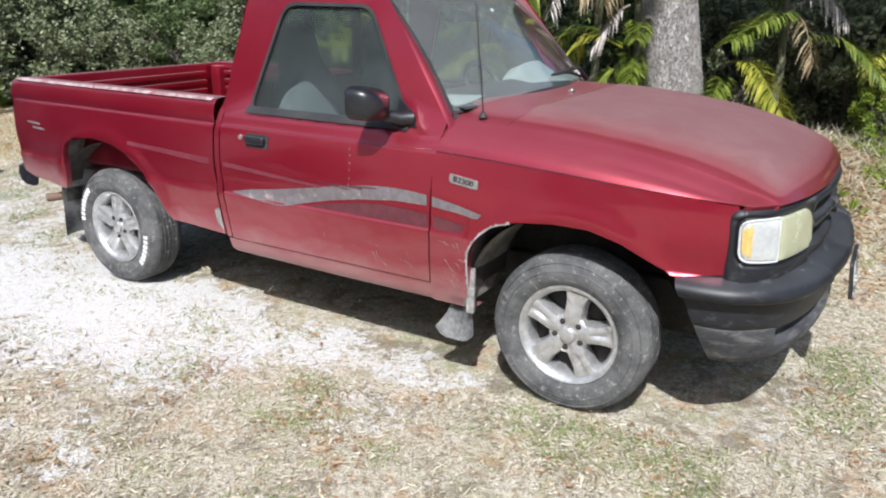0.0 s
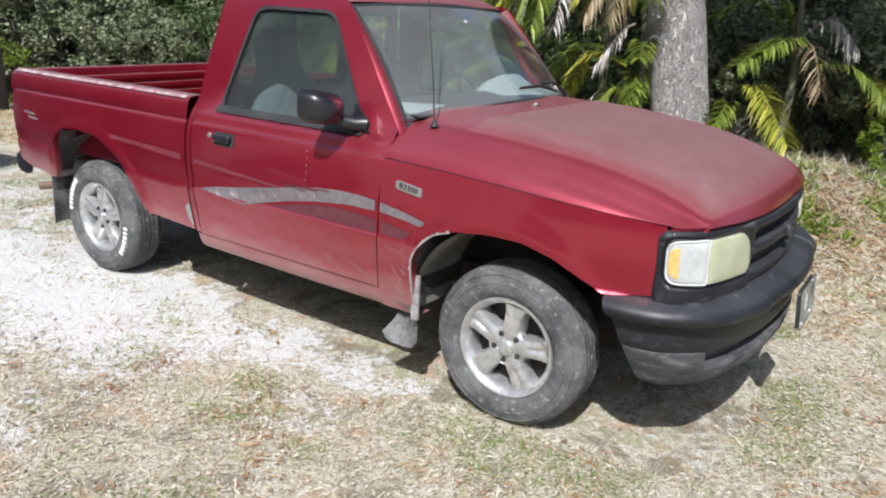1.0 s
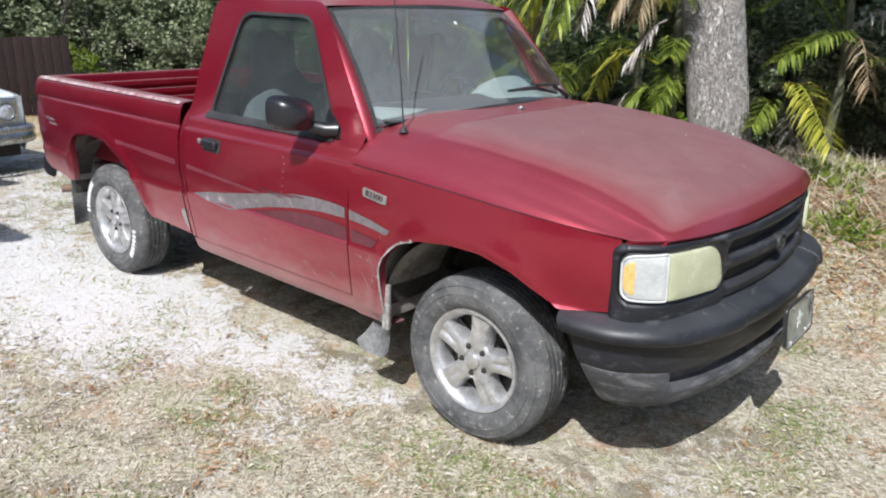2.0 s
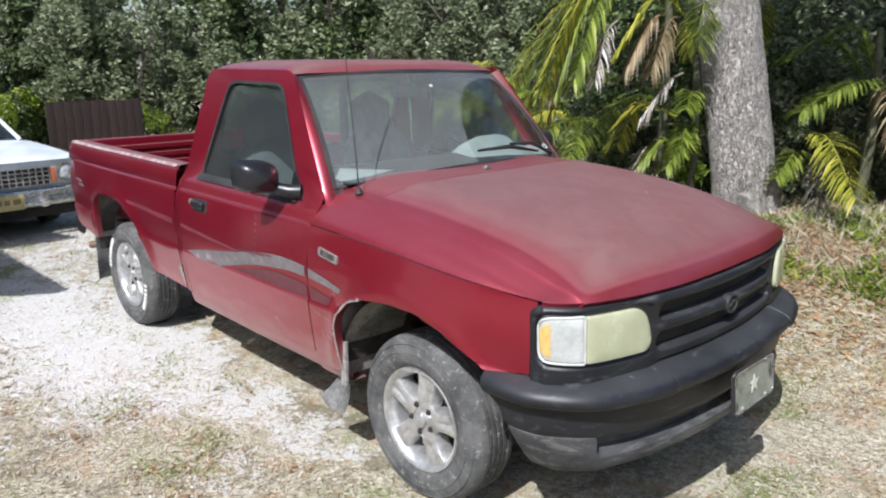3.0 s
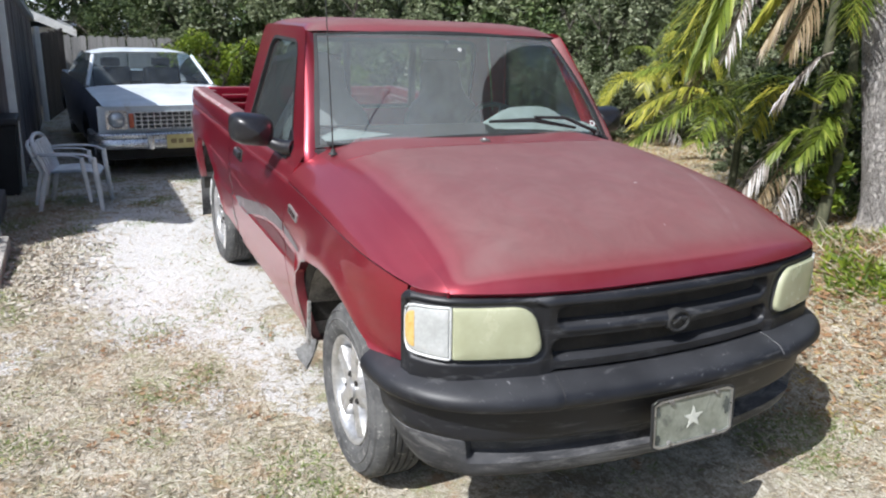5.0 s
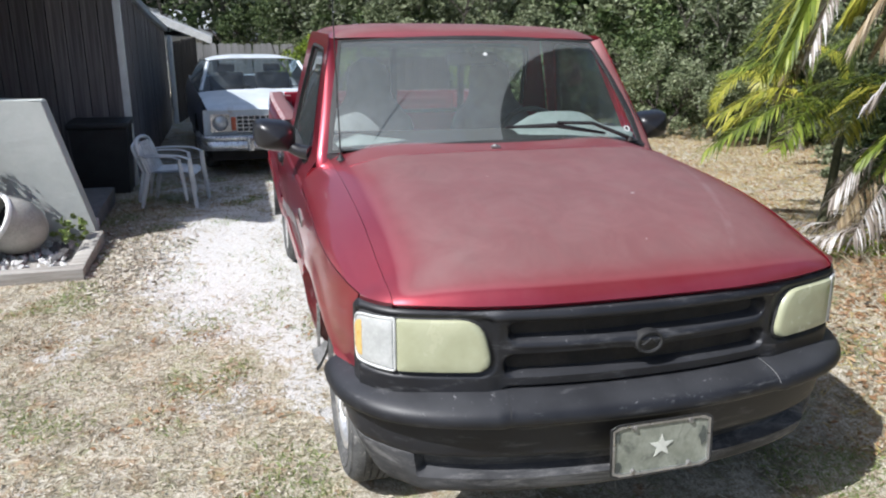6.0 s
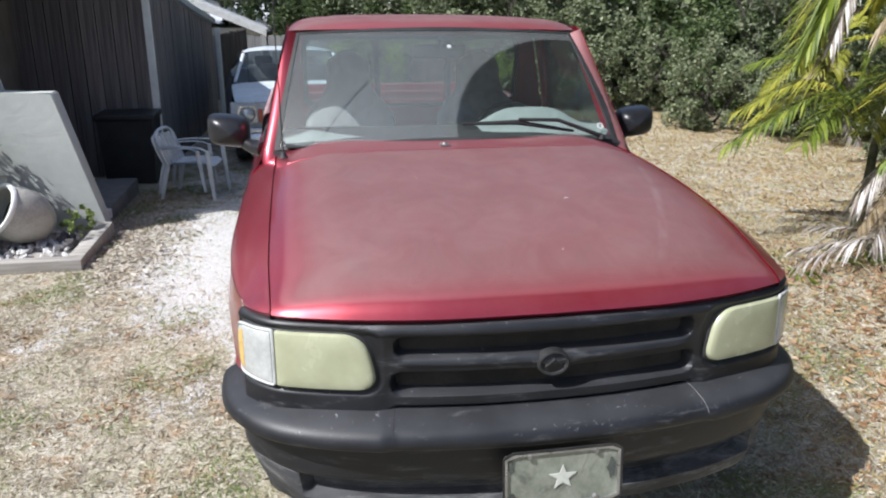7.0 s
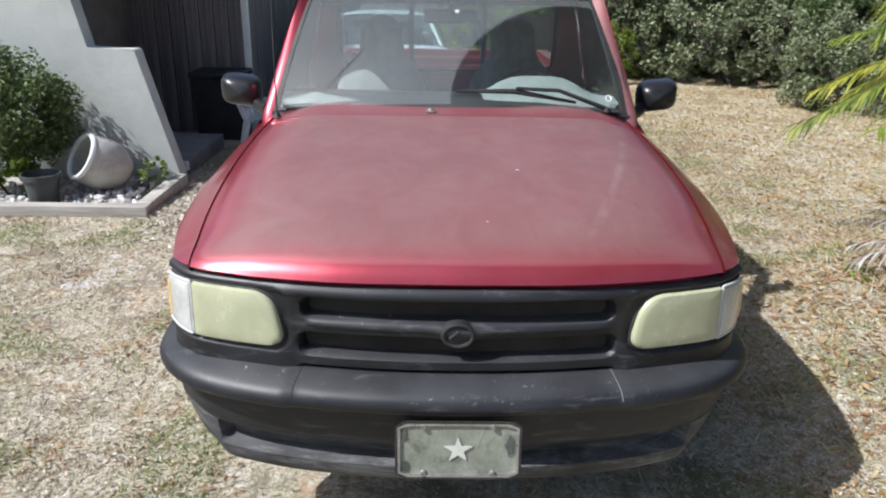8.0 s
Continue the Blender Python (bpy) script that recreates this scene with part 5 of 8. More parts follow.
def bumper_sweep(section, i0=0, i1=120, push=None):
    bm = bmesh.new()
    idx = list(range(i0, i1 + 1))

    def at(i, j):
        k = idx[i]
        p = BUMP_PLAN[k]
        t = (BUMP_PLAN[min(k + 1, 120)] - BUMP_PLAN[max(k - 1, 0)]).normalized()
        nrm = Vector((t.y, -t.x, 0))
        d, z = section[j]
        if push:
            d += push(p.y, z)
        q = Vector((p.x, p.y, 0)) + nrm * d + Vector((0, 0, z))
        # the ends rake forward towards the bottom
        start = 0.40 + 0.42 * max(0.0, 0.69 - z)
        if q.x < 0.66:
            q.x = start + (q.x - 0.40) * (0.66 - start) / 0.26
        # and tuck in under the corners
        q.y -= math.copysign(0.45 * max(0.0, 0.52 - z) * ease((abs(p.y) - 0.62) / 0.2), p.y)
        q.z -= 0.16 * max(0.0, 0.50 - z) * ease((abs(p.y) - 0.60) / 0.2)
        return q

    grid(bm, len(idx), len(section), at)
    for col in (0, len(idx) - 1):
        if idx[col] in (0, 120):
            bm.faces.new([bm.verts.new(at(col, j)) for j in range(len(section))])
    return bm


def rows(section, n):
    """More rows along a section."""
    return [(v.x, v.z) for v in spline([(d, 0, z) for d, z in section], n)]


def joint_step(y, z):
    return 0.010 * ease((abs(y) - 0.428) / 0.004) * ease((z - 0.60) / 0.02)


UPPER = rows([(-0.15, 0.682), (-0.09, 0.693), (-0.05, 0.689), (-0.012, 0.677), (0.010, 0.665), (0.020, 0.652), (0.0235, 0.639), (0.020, 0.626), (0.008, 0.617), (-0.008, 0.612), (-0.018, 0.602), (-0.020, 0.57), (-0.024, 0.53), (-0.030, 0.500), (-0.050, 0.492)], 40)
bm = bumper_sweep(UPPER, push=joint_step)
bumper = part("front_bumper", bm, BLACK, truck, "scuffed black plastic front bumper")
LOWER = rows([(-0.045, 0.506), (-0.028, 0.498), (-0.026, 0.47), (-0.031, 0.42), (-0.044, 0.380), (-0.085, 0.358), (-0.16, 0.362)], 30)
bm = bumper_sweep(LOWER, 0, 120, lambda y, z: -0.050 * recess(y, z, 0.69, 0.434, 0.520, 0.012, 0.016))
part("lower_valance", bm, SCUFFED, bumper, "scratched grey lower valance with a long slot")
for yy in (-0.43, 0.43):
    k = min(range(121), key=lambda q: abs(BUMP_PLAN[q].y - yy))
    p = BUMP_PLAN[k]
    t = (BUMP_PLAN[k + 1] - BUMP_PLAN[k - 1]).normalized()
    nrm = Vector((t.y, -t.x, 0))
    bm = bmesh.new()
    tube(bm, [Vector((p.x, p.y, 0)) + nrm * (d + 0.0028) + Vector((0, 0, z)) for d, z in UPPER[7:20]], 0.0009, 5)
    part("bumper_joint", bm, LAMP_SHELL if yy > 0 else SEAL, bumper)
# front plate with a star
plate_m = pose(0.926, 0.003, 0.537, 0, -6, 0)
bm = bmesh.new()
slab(bm, round_rect(-0.152, 0.152, -0.073, 0.073, 0.006), lambda a, b, d: Vector((d, a, b)), 0.003)
front_plate = part("front_plate", bm, PLATE, bumper, "dull green-grey novelty plate with a pale star", 40, plate_m)
bm = bmesh.new()
n = 48
ring_panel(bm, resample(round_rect(-0.157, 0.157, -0.077, 0.077, 0.007), n, (0, 0)), resample(round_rect(-0.150, 0.150, -0.070, 0.070, 0.006), n, (0, 0)), lambda a, b, d: Vector((0.006 + d, a, b)), 0.008)
part("plate_frame", bm, PLATE_CHROME, front_plate, "worn chrome plate frame")
bm = bmesh.new()
ring_panel(bm, resample(round_rect(-0.163, 0.163, -0.080, 0.083, 0.010), n, (0, 0)), resample(round_rect(-0.1565, 0.1565, -0.0765, 0.0765, 0.007), n, (0, 0)), lambda a, b, d: Vector((0.007 + d, a, b)), 0.016)
part("plate_holder", bm, SEAL, front_plate, "black plate holder")
for a0, a1, b0, b1, seed in ((0.118, 0.149, -0.02, 0.05, 3), (-0.149, -0.125, -0.069, -0.03, 5), (-0.149, -0.132, 0.02, 0.069, 8)):
    g = random.Random(seed)
    bm = bmesh.new()
    blot = []
    for k in range(14):
        a = 2 * math.pi * k / 14
        r = g.uniform(0.55, 1.0)
        blot.append(((a0 + a1) / 2 + (a1 - a0) / 2 * r * math.cos(a), (b0 + b1) / 2 + (b1 - b0) / 2 * r * math.sin(a)))
    slab(bm, blot, lambda a, b, d: Vector((0.0034 + d, a, b)), 0.0006)
    part("smudge", bm, PLATE_DARK, front_plate, "dark worn smudge")
bm = bmesh.new()
star = []
for k in range(10):
    r = 0.036 if k % 2 == 0 else 0.0145
    a = math.pi / 2 + k * math.pi / 5
    star.append((r * math.cos(a) * 1.08, r * math.sin(a)))
slab(bm, star, lambda a, b, d: Vector((0.0035 + d, a, b + 0.0)), 0.002)
part("star", bm, STAR, front_plate, "pale five-pointed star")
for yy in (-0.09, 0.09):
    for zz in (-0.066, 0.066):
        bm = bmesh.new()
        lathe(bm, [(0, 0.010), (0.007, 0.009), (0.009, 0.0)], 8, Matrix.Translation((0.0, yy, zz)) @ Matrix.Rotation(radians(90), 4, "Y"))
        part("plate_screw", bm, STEEL, front_plate)

# rear: tailgate, bed floor, bumper, lamps
bm = bmesh.new()
box(bm, (-3.505, -0.70, 0.62), (-3.46, 0.70, 1.118), 0.014, 3)
tailgate = part("tailgate", bm, RED, truck, "closed red tailgate")
for zz in (0.800, 0.862, 0.924, 0.986, 1.048):
    bm = bmesh.new()
    box(bm, (-3.462, -0.61, zz - 0.016), (-3.434, 0.61, zz + 0.016), 0.009)
    part("rib", bm, RED, tailgate)
bm = bmesh.new()
grid(bm, 3, 61, lambda i, j: Vector((-3.46 + 0.82 * i, -0.71 + 1.42 * j / 60, 0.62 + (0.014 if (j // 3) % 2 else 0.0))))
part("bed_floor", bm, RED, truck, "ribbed red bed floor")
bm = bmesh.new()
grid(bm, 31, 8, lambda i, j: Vector((-1.828 - (0.012 if (i // 3) % 2 else 0.0), -0.715 + 1.43 * i / 30, 0.62 + 0.47 * j / 7)))
box(bm, (-1.87, -0.72, 1.075), (-1.815, 0.72, 1.115), 0.010, 2)
part("bed_front_wall", bm, RED, truck, "ribbed red front wall of the bed")
for s in (-1, 1):
    bm = bmesh.new()
    box(bm, (-3.512, min(s * 0.71, s * 0.80), 0.74), (-3.40, max(s * 0.71, s * 0.80), 1.06), 0.015, 3)
    part("tail_lamp", bm, surface("tail_lamp_red_%d" % (s + 1), (0.25, 0.01, 0.01), (0.34, 0.02, 0.02), rough=0.25, bump=0.05), truck, "dark red tail lamp")
bm = bmesh.new()
rb = spline([(-3.44, -0.80, 0.54), (-3.58, -0.78, 0.54), (-3.63, -0.60, 0.54), (-3.64, 0, 0.54), (-3.63, 0.60, 0.54), (-3.58, 0.78, 0.54), (-3.44, 0.80, 0.54)], 40)
grid(bm, 40, 9, lambda i, j: rb[i] + Vector((-0.05 * math.cos(j * math.tau / 8), 0, 0.06 * math.sin(j * math.tau / 8))))
part("rear_bumper", bm, BLACK, truck, "dark rear step bumper")
# frame, axles, exhaust, mud flaps
bm = bmesh.new()
for s in (-1, 1):
    box(bm, (-3.40, s * 0.42 - 0.04, 0.40), (0.60, s * 0.42 + 0.04, 0.52), 0.01)
box(bm, (-0.25, -0.30, 0.24), (0.55, 0.30, 0.62), 0.05, 2)
box(bm, (-1.75, -0.72, 0.34), (-0.60, 0.72, 0.44), 0.02, 2)
box(bm, (-3.3, -0.62, 0.50), (-1.85, 0.62, 0.58), 0.02, 2)
box(bm, (0.45, -0.62, 0.46), (0.70, 0.62, 0.66), 0.02)
tube(bm, [(-2.74, -0.60, 0.325), (-2.74, 0.60, 0.325)], 0.05, 10)
tube(bm, [(0, -0.60, 0.30), (0, 0.60, 0.30)], 0.04, 10)
part("chassis", bm, DARK_METAL, truck, "dark dirty chassis and axles")
bm = bmesh.new()
tube(bm, [(-1.2, -0.35, 0.36), (-2.3, -0.50, 0.40), (-3.0, -0.55, 0.44), (-3.25, -0.70, 0.43), (-3.34, -0.80, 0.42)], 0.026, 10)
part("exhaust_pipe", bm, surface("rusty_pipe", (0.07, 0.04, 0.03), (0.16, 0.10, 0.07), rough=0.8), truck, "rusty tailpipe")
for s in (-1, 1):
    for x0, z0, z1, w in ((-0.50, 0.205, 0.385, 0.16), (-3.11, 0.225, 0.53, 0.20)):
        bm = bmesh.new()
        if x0 > -1:
            # curled outwards at the bottom, twisted on its bracket
            def flap_at(i, j):
                u, v = i / 8, 1 - j / 8
                return Vector((-0.525 + 0.080 * u + (0.105 * u - 0.045) * v - 0.015 * math.sin(math.pi * u) * v, s * (0.735 + 0.035 * u * (1 - v) + 0.055 * v + 0.045 * v * v - 0.02 * math.sin(math.pi * u)), z1 - (z1 - z0) * v + 0.05 * (2 * u - 1) ** 4 * v * v))

            grid(bm, 9, 9, flap_at)
        else:
            grid(bm, 9, 9, lambda i, j: Vector((x0 - 0.03 * math.sin(math.pi * i / 8) * (1 - j / 8) - 0.02 * (1 - j / 8), s * (0.64 + w * i / 8), z0 + (z1 - z0) * j / 8)))
        got = bmesh.ops.solidify(bm, geom=bm.faces[:], thickness=0.008)
        part("mud_flap", bm, FLAP, truck, "curled grey mud flap" if x0 > -1 else "hanging grey mud flap")


# wheels
def build_wheel(s, x, lettered):
    """One wheel; local z is its axle, pointing outwards."""
    base = Matrix.Translation((x, s * 0.685, 0.327)) @ Matrix.Rotation(radians(-90 * s), 4, "X")
    hub = bmesh.new()
    TY = [(0.205, -0.085), (0.215, -0.100), (0.255, -0.110), (0.290, -0.106), (0.312, -0.095), (0.326, -0.078), (0.331, -0.060)]
    grooves = []
    for g in range(-2, 3):
        grooves += [(0.3315, g * 0.026 - 0.010), (0.3315, g * 0.026 + 0.006), (0.324, g * 0.026 + 0.008), (0.324, g * 0.026 + 0.014)]
    prof = TY + grooves + [(r, -z) for r, z in reversed(TY)]
    lathe(hub, prof, 72)
    for v in hub.verts:
        if v.co.xy.length > 0.322:
            a = math.atan2(v.co.y, v.co.x)
            v.co.x *= 1 + 0.002 * math.sin(a * 40)
            v.co.y *= 1 + 0.002 * math.sin(a * 40)
        # the tyre sits flat on the ground
    tyre = None
    wheel = part("wheel", hub, RUBBER, truck, "worn grey-black tyre on a five-spoke alloy rim", 50, base)
    # raised rib rings on the sidewall
    bm = bmesh.new()
    for r in (0.232, 0.268, 0.300):
        lathe(bm, [(r - 0.004, 0.1075 if r > 0.24 and r < 0.29 else 0.102), (r, 0.1115 if 0.24 < r < 0.29 else 0.1055), (r + 0.004, 0.107 if 0.24 < r < 0.29 else 0.100)], 64)
    part("sidewall_rib", bm, RUBBER, wheel)
    if lettered:
        for a0, cnt in ((2.35, 8), (5.6, 7)):
            for k in range(cnt):
                a = a0 + k * 0.105
                bm = bmesh.new()
                slab(bm, [(-0.009, -0.015), (0.009, -0.015), (0.009, 0.015), (-0.009, 0.015)], lambda p, q, d: Vector((math.cos(a) * (0.268 + q) - math.sin(a) * p, math.sin(a) * (0.268 + q) + math.cos(a) * p, 0.1125 + d)), 0.006)
                part("raised_letter", bm, WHITE_PAINT, wheel, "white bar on the tyre wall")
    bm = bmesh.new()
    lathe(bm, [(0.205, -0.10), (0.180, -0.085), (0.172, 0.04), (0.178, 0.070), (0.186, 0.085), (0.196, 0.096), (0.205, 0.098), (0.208, 0.090)], 64)
    rim = part("rim", bm, ALLOY, wheel, "dull silver five-spoke alloy rim")
    # one dark disc serves as brake drum and as shade between the spokes
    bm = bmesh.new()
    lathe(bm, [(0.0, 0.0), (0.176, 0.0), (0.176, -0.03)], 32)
    part("brake_shadow_plate", bm, DARK_METAL, rim, "dark disc for the brake drum and the shade round it")
    turn = 0.3 if x < -1 else 1.42
    for k in range(5):
        a = turn + k * math.tau / 5
        bm = bmesh.new()

        def sp(i, j):
            r = 0.040 + 0.140 * i / 9
            w = interp([(0.04, 0.032), (0.075, 0.041), (0.10, 0.039), (0.13, 0.041), (0.155, 0.045), (0.18, 0.058)], r)
            t = j / 12 * 2 - 1
            z = 0.074 + 0.010 * math.cos(t * math.pi / 2) + 0.004 * math.sin(math.pi * i / 9) - 0.018 * (abs(t) > 0.99)
            z -= 0.011 * math.exp(-((t / 0.24) ** 2)) * (1 if 3 < i < 9 else 0)
            return Vector((math.cos(a) * r - math.sin(a) * w * t, math.sin(a) * r + math.cos(a) * w * t, z))

        grid(bm, 10, 13, sp)
        got = bmesh.ops.extrude_edge_only(bm, edges=[e for e in bm.edges if e.is_boundary])
        bmesh.ops.translate(bm, vec=(0, 0, -0.045), verts=[v for v in got["geom"] if isinstance(v, bmesh.types.BMVert)])
        part("spoke", bm, ALLOY, rim)
        b = a + math.pi / 5
        bm = bmesh.new()
        lathe(bm, [(0, 0.089), (0.006, 0.089), (0.0095, 0.086), (0.0095, 0.080), (0.0125, 0.0805), (0.0135, 0.074)], 6, Matrix.Translation((0.057 * math.cos(b), 0.057 * math.sin(b), 0)))
        part("lug_nut", bm, DARK_METAL, rim)
    bm = bmesh.new()
    lathe(bm, [(0, 0.098), (0.024, 0.097), (0.031, 0.092), (0.033, 0.080), (0.040, 0.078), (0.072, 0.078), (0.084, 0.070), (0.087, 0.04)], 32)
    part("hub_cap", bm, ALLOY, rim)
    return wheel


for s in (-1, 1):
    build_wheel(s, 0.0, False)
    build_wheel(s, -2.741, True)

# wiper and antenna
bm = bmesh.new()
wp = ws_edge(0.88, 0.015) + Vector((0.03, 0, 0.012))
tube(bm, [wp, ws_edge(0.60, 0.09) + Vector((0.03, 0, 0.035)), ws_edge(0.36, 0.115) + Vector((0.02, 0, 0.022))], [0.010, 0.008, 0.007], 6)
tube(bm, [ws_edge(0.02, 0.10) + Vector((0.012, 0, 0.012)), ws_edge(0.35, 0.105) + Vector((0.012, 0, 0.014)), ws_edge(0.70, 0.045) + Vector((0.012, 0, 0.012))], [0.006, 0.011, 0.006], 6)
lathe(bm, [(0, 0.02), (0.014, 0.018), (0.018, 0.0)], 12, Matrix.Translation(wp - Vector((0, 0, 0.012))))
part("wiper", bm, SEAL, truck, "black windshield wiper")
bm = bmesh.new()
lathe(bm, [(0, 0.022), (0.008, 0.020), (0.012, 0.008), (0.020, 0.0)], 14, Matrix.Translation((-0.44, -0.697, 1.136)))
tube(bm, [(-0.44, -0.697, 1.15), (-0.452, -0.699, 1.30), (-0.48, -0.702, 1.55), (-0.515, -0.705, 1.87)], [0.0035, 0.0028, 0.0024, 0.002], 6)
part("antenna", bm, SEAL, truck, "thin black radio antenna")


# ---- house, shed and fences ----
STUCCO = stucco()
PLANK = grey_wood("weathered_plank", (0.10, 0.088, 0.086), (0.30, 0.268, 0.258))
# picket wood darkened so that its colour carries the shade
SHADED_PICKET = grey_wood("shaded_weathered_picket", (0.035, 0.030, 0.030), (0.085, 0.076, 0.074))
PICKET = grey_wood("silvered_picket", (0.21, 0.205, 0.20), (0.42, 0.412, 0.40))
RUSTY = surface("rusty_brown_boards", (0.018, 0.008, 0.007), (0.036, 0.017, 0.015), scale=5, rough=0.85, bump=0.3, per_piece=0.4)
WHITE_TRIM = surface("white_trim", (0.62, 0.62, 0.60), (0.78, 0.78, 0.76), scale=5, rough=0.6, bump=0.1, stain=(0.45, 0.43, 0.39))
ROOFING = surface("grey_roofing", (0.22, 0.24, 0.26), (0.32, 0.34, 0.36), scale=4, rough=0.7, bump=0.2)
CONCRETE = surface("old_concrete", (0.12, 0.115, 0.11), (0.20, 0.19, 0.18), scale=6, rough=0.9, bump=0.4, stain=(0.15, 0.14, 0.12))
TIMBER = grey_wood("landscape_timber", (0.30, 0.28, 0.25), (0.60, 0.57, 0.52), along=1)
DARK_DOOR = surface("brown_door_paint", (0.14, 0.12, 0.105), (0.21, 0.185, 0.165), scale=3, rough=0.7, bump=0.15)
BIN_BLACK = surface("black_bin_plastic", (0.010, 0.010, 0.011), (0.022, 0.022, 0.024), rough=0.5, bump=0.1)

# front wall with its sloping wing
bm = bmesh.new()
WING = [(-9.0, -0.25), (-2.13, -0.25), (-2.18, 0.10), (-2.425, 1.075), (-2.80, 1.08), (-2.88, 1.50), (-3.15, 2.86), (-9.0, 2.86)]
slab(bm, WING, lambda a, b, d: Vector((-3.505 + d, a, b)), 0.16)
bmesh.ops.bevel(bm, geom=[e for e in bm.edges], offset=0.008, segments=2, affect="EDGES")
wall_front = tagged(link("wall_front", finish(bm, "wall_front", 30), STUCCO), "grey-green stucco wall with a sloping stepped wing", "wall", kind="structure")
bm = bmesh.new()
box(bm, (-6.30, -9.0, -0.3), (-3.67, -3.46, 2.86), 0.0)
tagged(link("wall_entry", finish(bm, "wall_entry", 0), DARK_DOOR), "dark brown painted entry wall in shade", "wall", kind="structure")
bm = bmesh.new()
box(bm, (-5.02, -3.458, 0.98), (-4.99, -3.415, 1.12), 0.006)
tube(bm, [(-5.0, -3.43, 1.07), (-4.93, -3.39, 1.07)], 0.010, 8)
latch = tagged(link("latch", finish(bm, "latch"), STEEL), "small metal latch on the dark entry wall", "latch")
bm = bmesh.new()
slab(bm, [(-2.94, -3.23), (-3.62, -4.25), (-3.62, -9.6), (-6.6, -9.6), (-6.6, -3.28)], lambda a, b, d: Vector((a, b, 3.0 + d)), 0.13)
tagged(link("roof_house", finish(bm, "roof_house", 30), WHITE_TRIM), "flat roof edge with white fascia over the entry", "roof", kind="structure")

# unseen slab added to throw shade on the sedan's left and the fence
bm = bmesh.new()
slab(bm, [(-5.3, -3.04), (-12.6, -3.66), (-16.2, -4.0), (-16.2, -9.6), (-5.3, -9.6)], lambda a, b, d: Vector((a, b, 3.2 + d)), 0.13)
tagged(link("roof_rear", finish(bm, "roof_rear", 30), ROOFING), "unseen grey roof slab added to shade the sedan and fence", "roof", kind="structure")
# unseen wall added to carry that slab
bm = bmesh.new()
box(bm, (-16.0, -9.0, -0.5), (-6.4, -4.2, 3.06), 0.0)
tagged(link("wall_rear", finish(bm, "wall_rear", 0), STUCCO), "plain unseen wall added under the shading roof slab", "wall", kind="structure")

# plank walls of the shed
shed = thing("shed", "weathered grey plank shed standing in shade", "shed", kind="structure")
shed.matrix_basis = pose(0, 0, 0)


def shed_top(x):
    return interp([(-12.3, 1.36), (-9.3, 1.61), (-7.2, 1.84), (-5.0, 2.38)], x)


bm = bmesh.new()
slab(bm, [(-6.06, -0.3), (-12.1, -0.45), (-12.1, shed_top(-12.1)), (-9.3, 1.61), (-7.2, 1.84), (-6.06, shed_top(-6.06))], lambda a, b, d: Vector((a, -2.20 + d, b)), 0.06)
slab(bm, [(-3.60, -0.3), (-2.20, -0.3), (-2.20, 2.10), (-3.60, 2.10)], lambda a, b, d: Vector((-6.08 + d, a, b)), 0.06)
part("shed_core", bm, DARK_METAL, shed, "dark inner boarding", 0)
rng = random.Random(21)


def plank(name, w, h, th, top=None):
    bm = bmesh.new()
    o = [(-w / 2, 0), (w / 2, 0), (w / 2, h)] + ([(w / 2 - 0.03, h + 0.03), (-w / 2 + 0.03, h + 0.03)] if top else []) + [(-w / 2, h)]
    slab(bm, o, lambda a, b, d: Vector((a, d, b)), th)
    return finish(bm, name, 30)


plank_mesh = plank("plank", 0.150, 1.0, 0.022)
y = -3.38
while y < -2.22:
    ob = link("plank", plank_mesh, PLANK, shed)
    ob.matrix_basis = Matrix.Translation((-6.055 + rng.uniform(-0.006, 0.006), y, -0.28)) @ Matrix.Rotation(radians(90), 4, "Z") @ Matrix.Diagonal((1, 1, 2.36, 1))
    y += 0.160
x = -6.14
while x > -12.05:
    ob = link("plank", plank_mesh, PLANK, shed)
    ob.matrix_basis = Matrix.Translation((x, -2.178 + rng.uniform(-0.006, 0.006), -0.4)) @ Matrix.Rotation(radians(180), 4, "Z") @ Matrix.Diagonal((0.9, 1, shed_top(x) + 0.4, 1))
    x -= 0.150
bm = bmesh.new()
box(bm, (-6.10, -2.195, -0.25), (-6.03, -2.125, 2.1), 0.006)
part("corner_post", bm, WHITE_TRIM, shed, "white corner board")
bm = bmesh.new()
slab(bm, [(-5.1, shed_top(-5.1) + 0.01), (-7.2, 1.85), (-9.3, 1.62), (-12.2, shed_top(-12.2) + 0.01), (-12.2, shed_top(-12.2) + 0.09), (-9.3, 1.70), (-7.2, 1.93), (-5.1, shed_top(-5.1) + 0.09)], lambda a, b, d: Vector((a, -2.10 + d, b)), 1.35)
part("shed_roof", bm, ROOFING, shed, "blue-grey metal roof edge")
bm = bmesh.new()
box(bm, (-12.25, -2.12, -0.4), (-12.17, -2.04, 1.30), 0.005)
part("end_post", bm, WHITE_TRIM, shed, "white end post")

picket_mesh = plank("picket", 0.135, 1.5, 0.018, True)


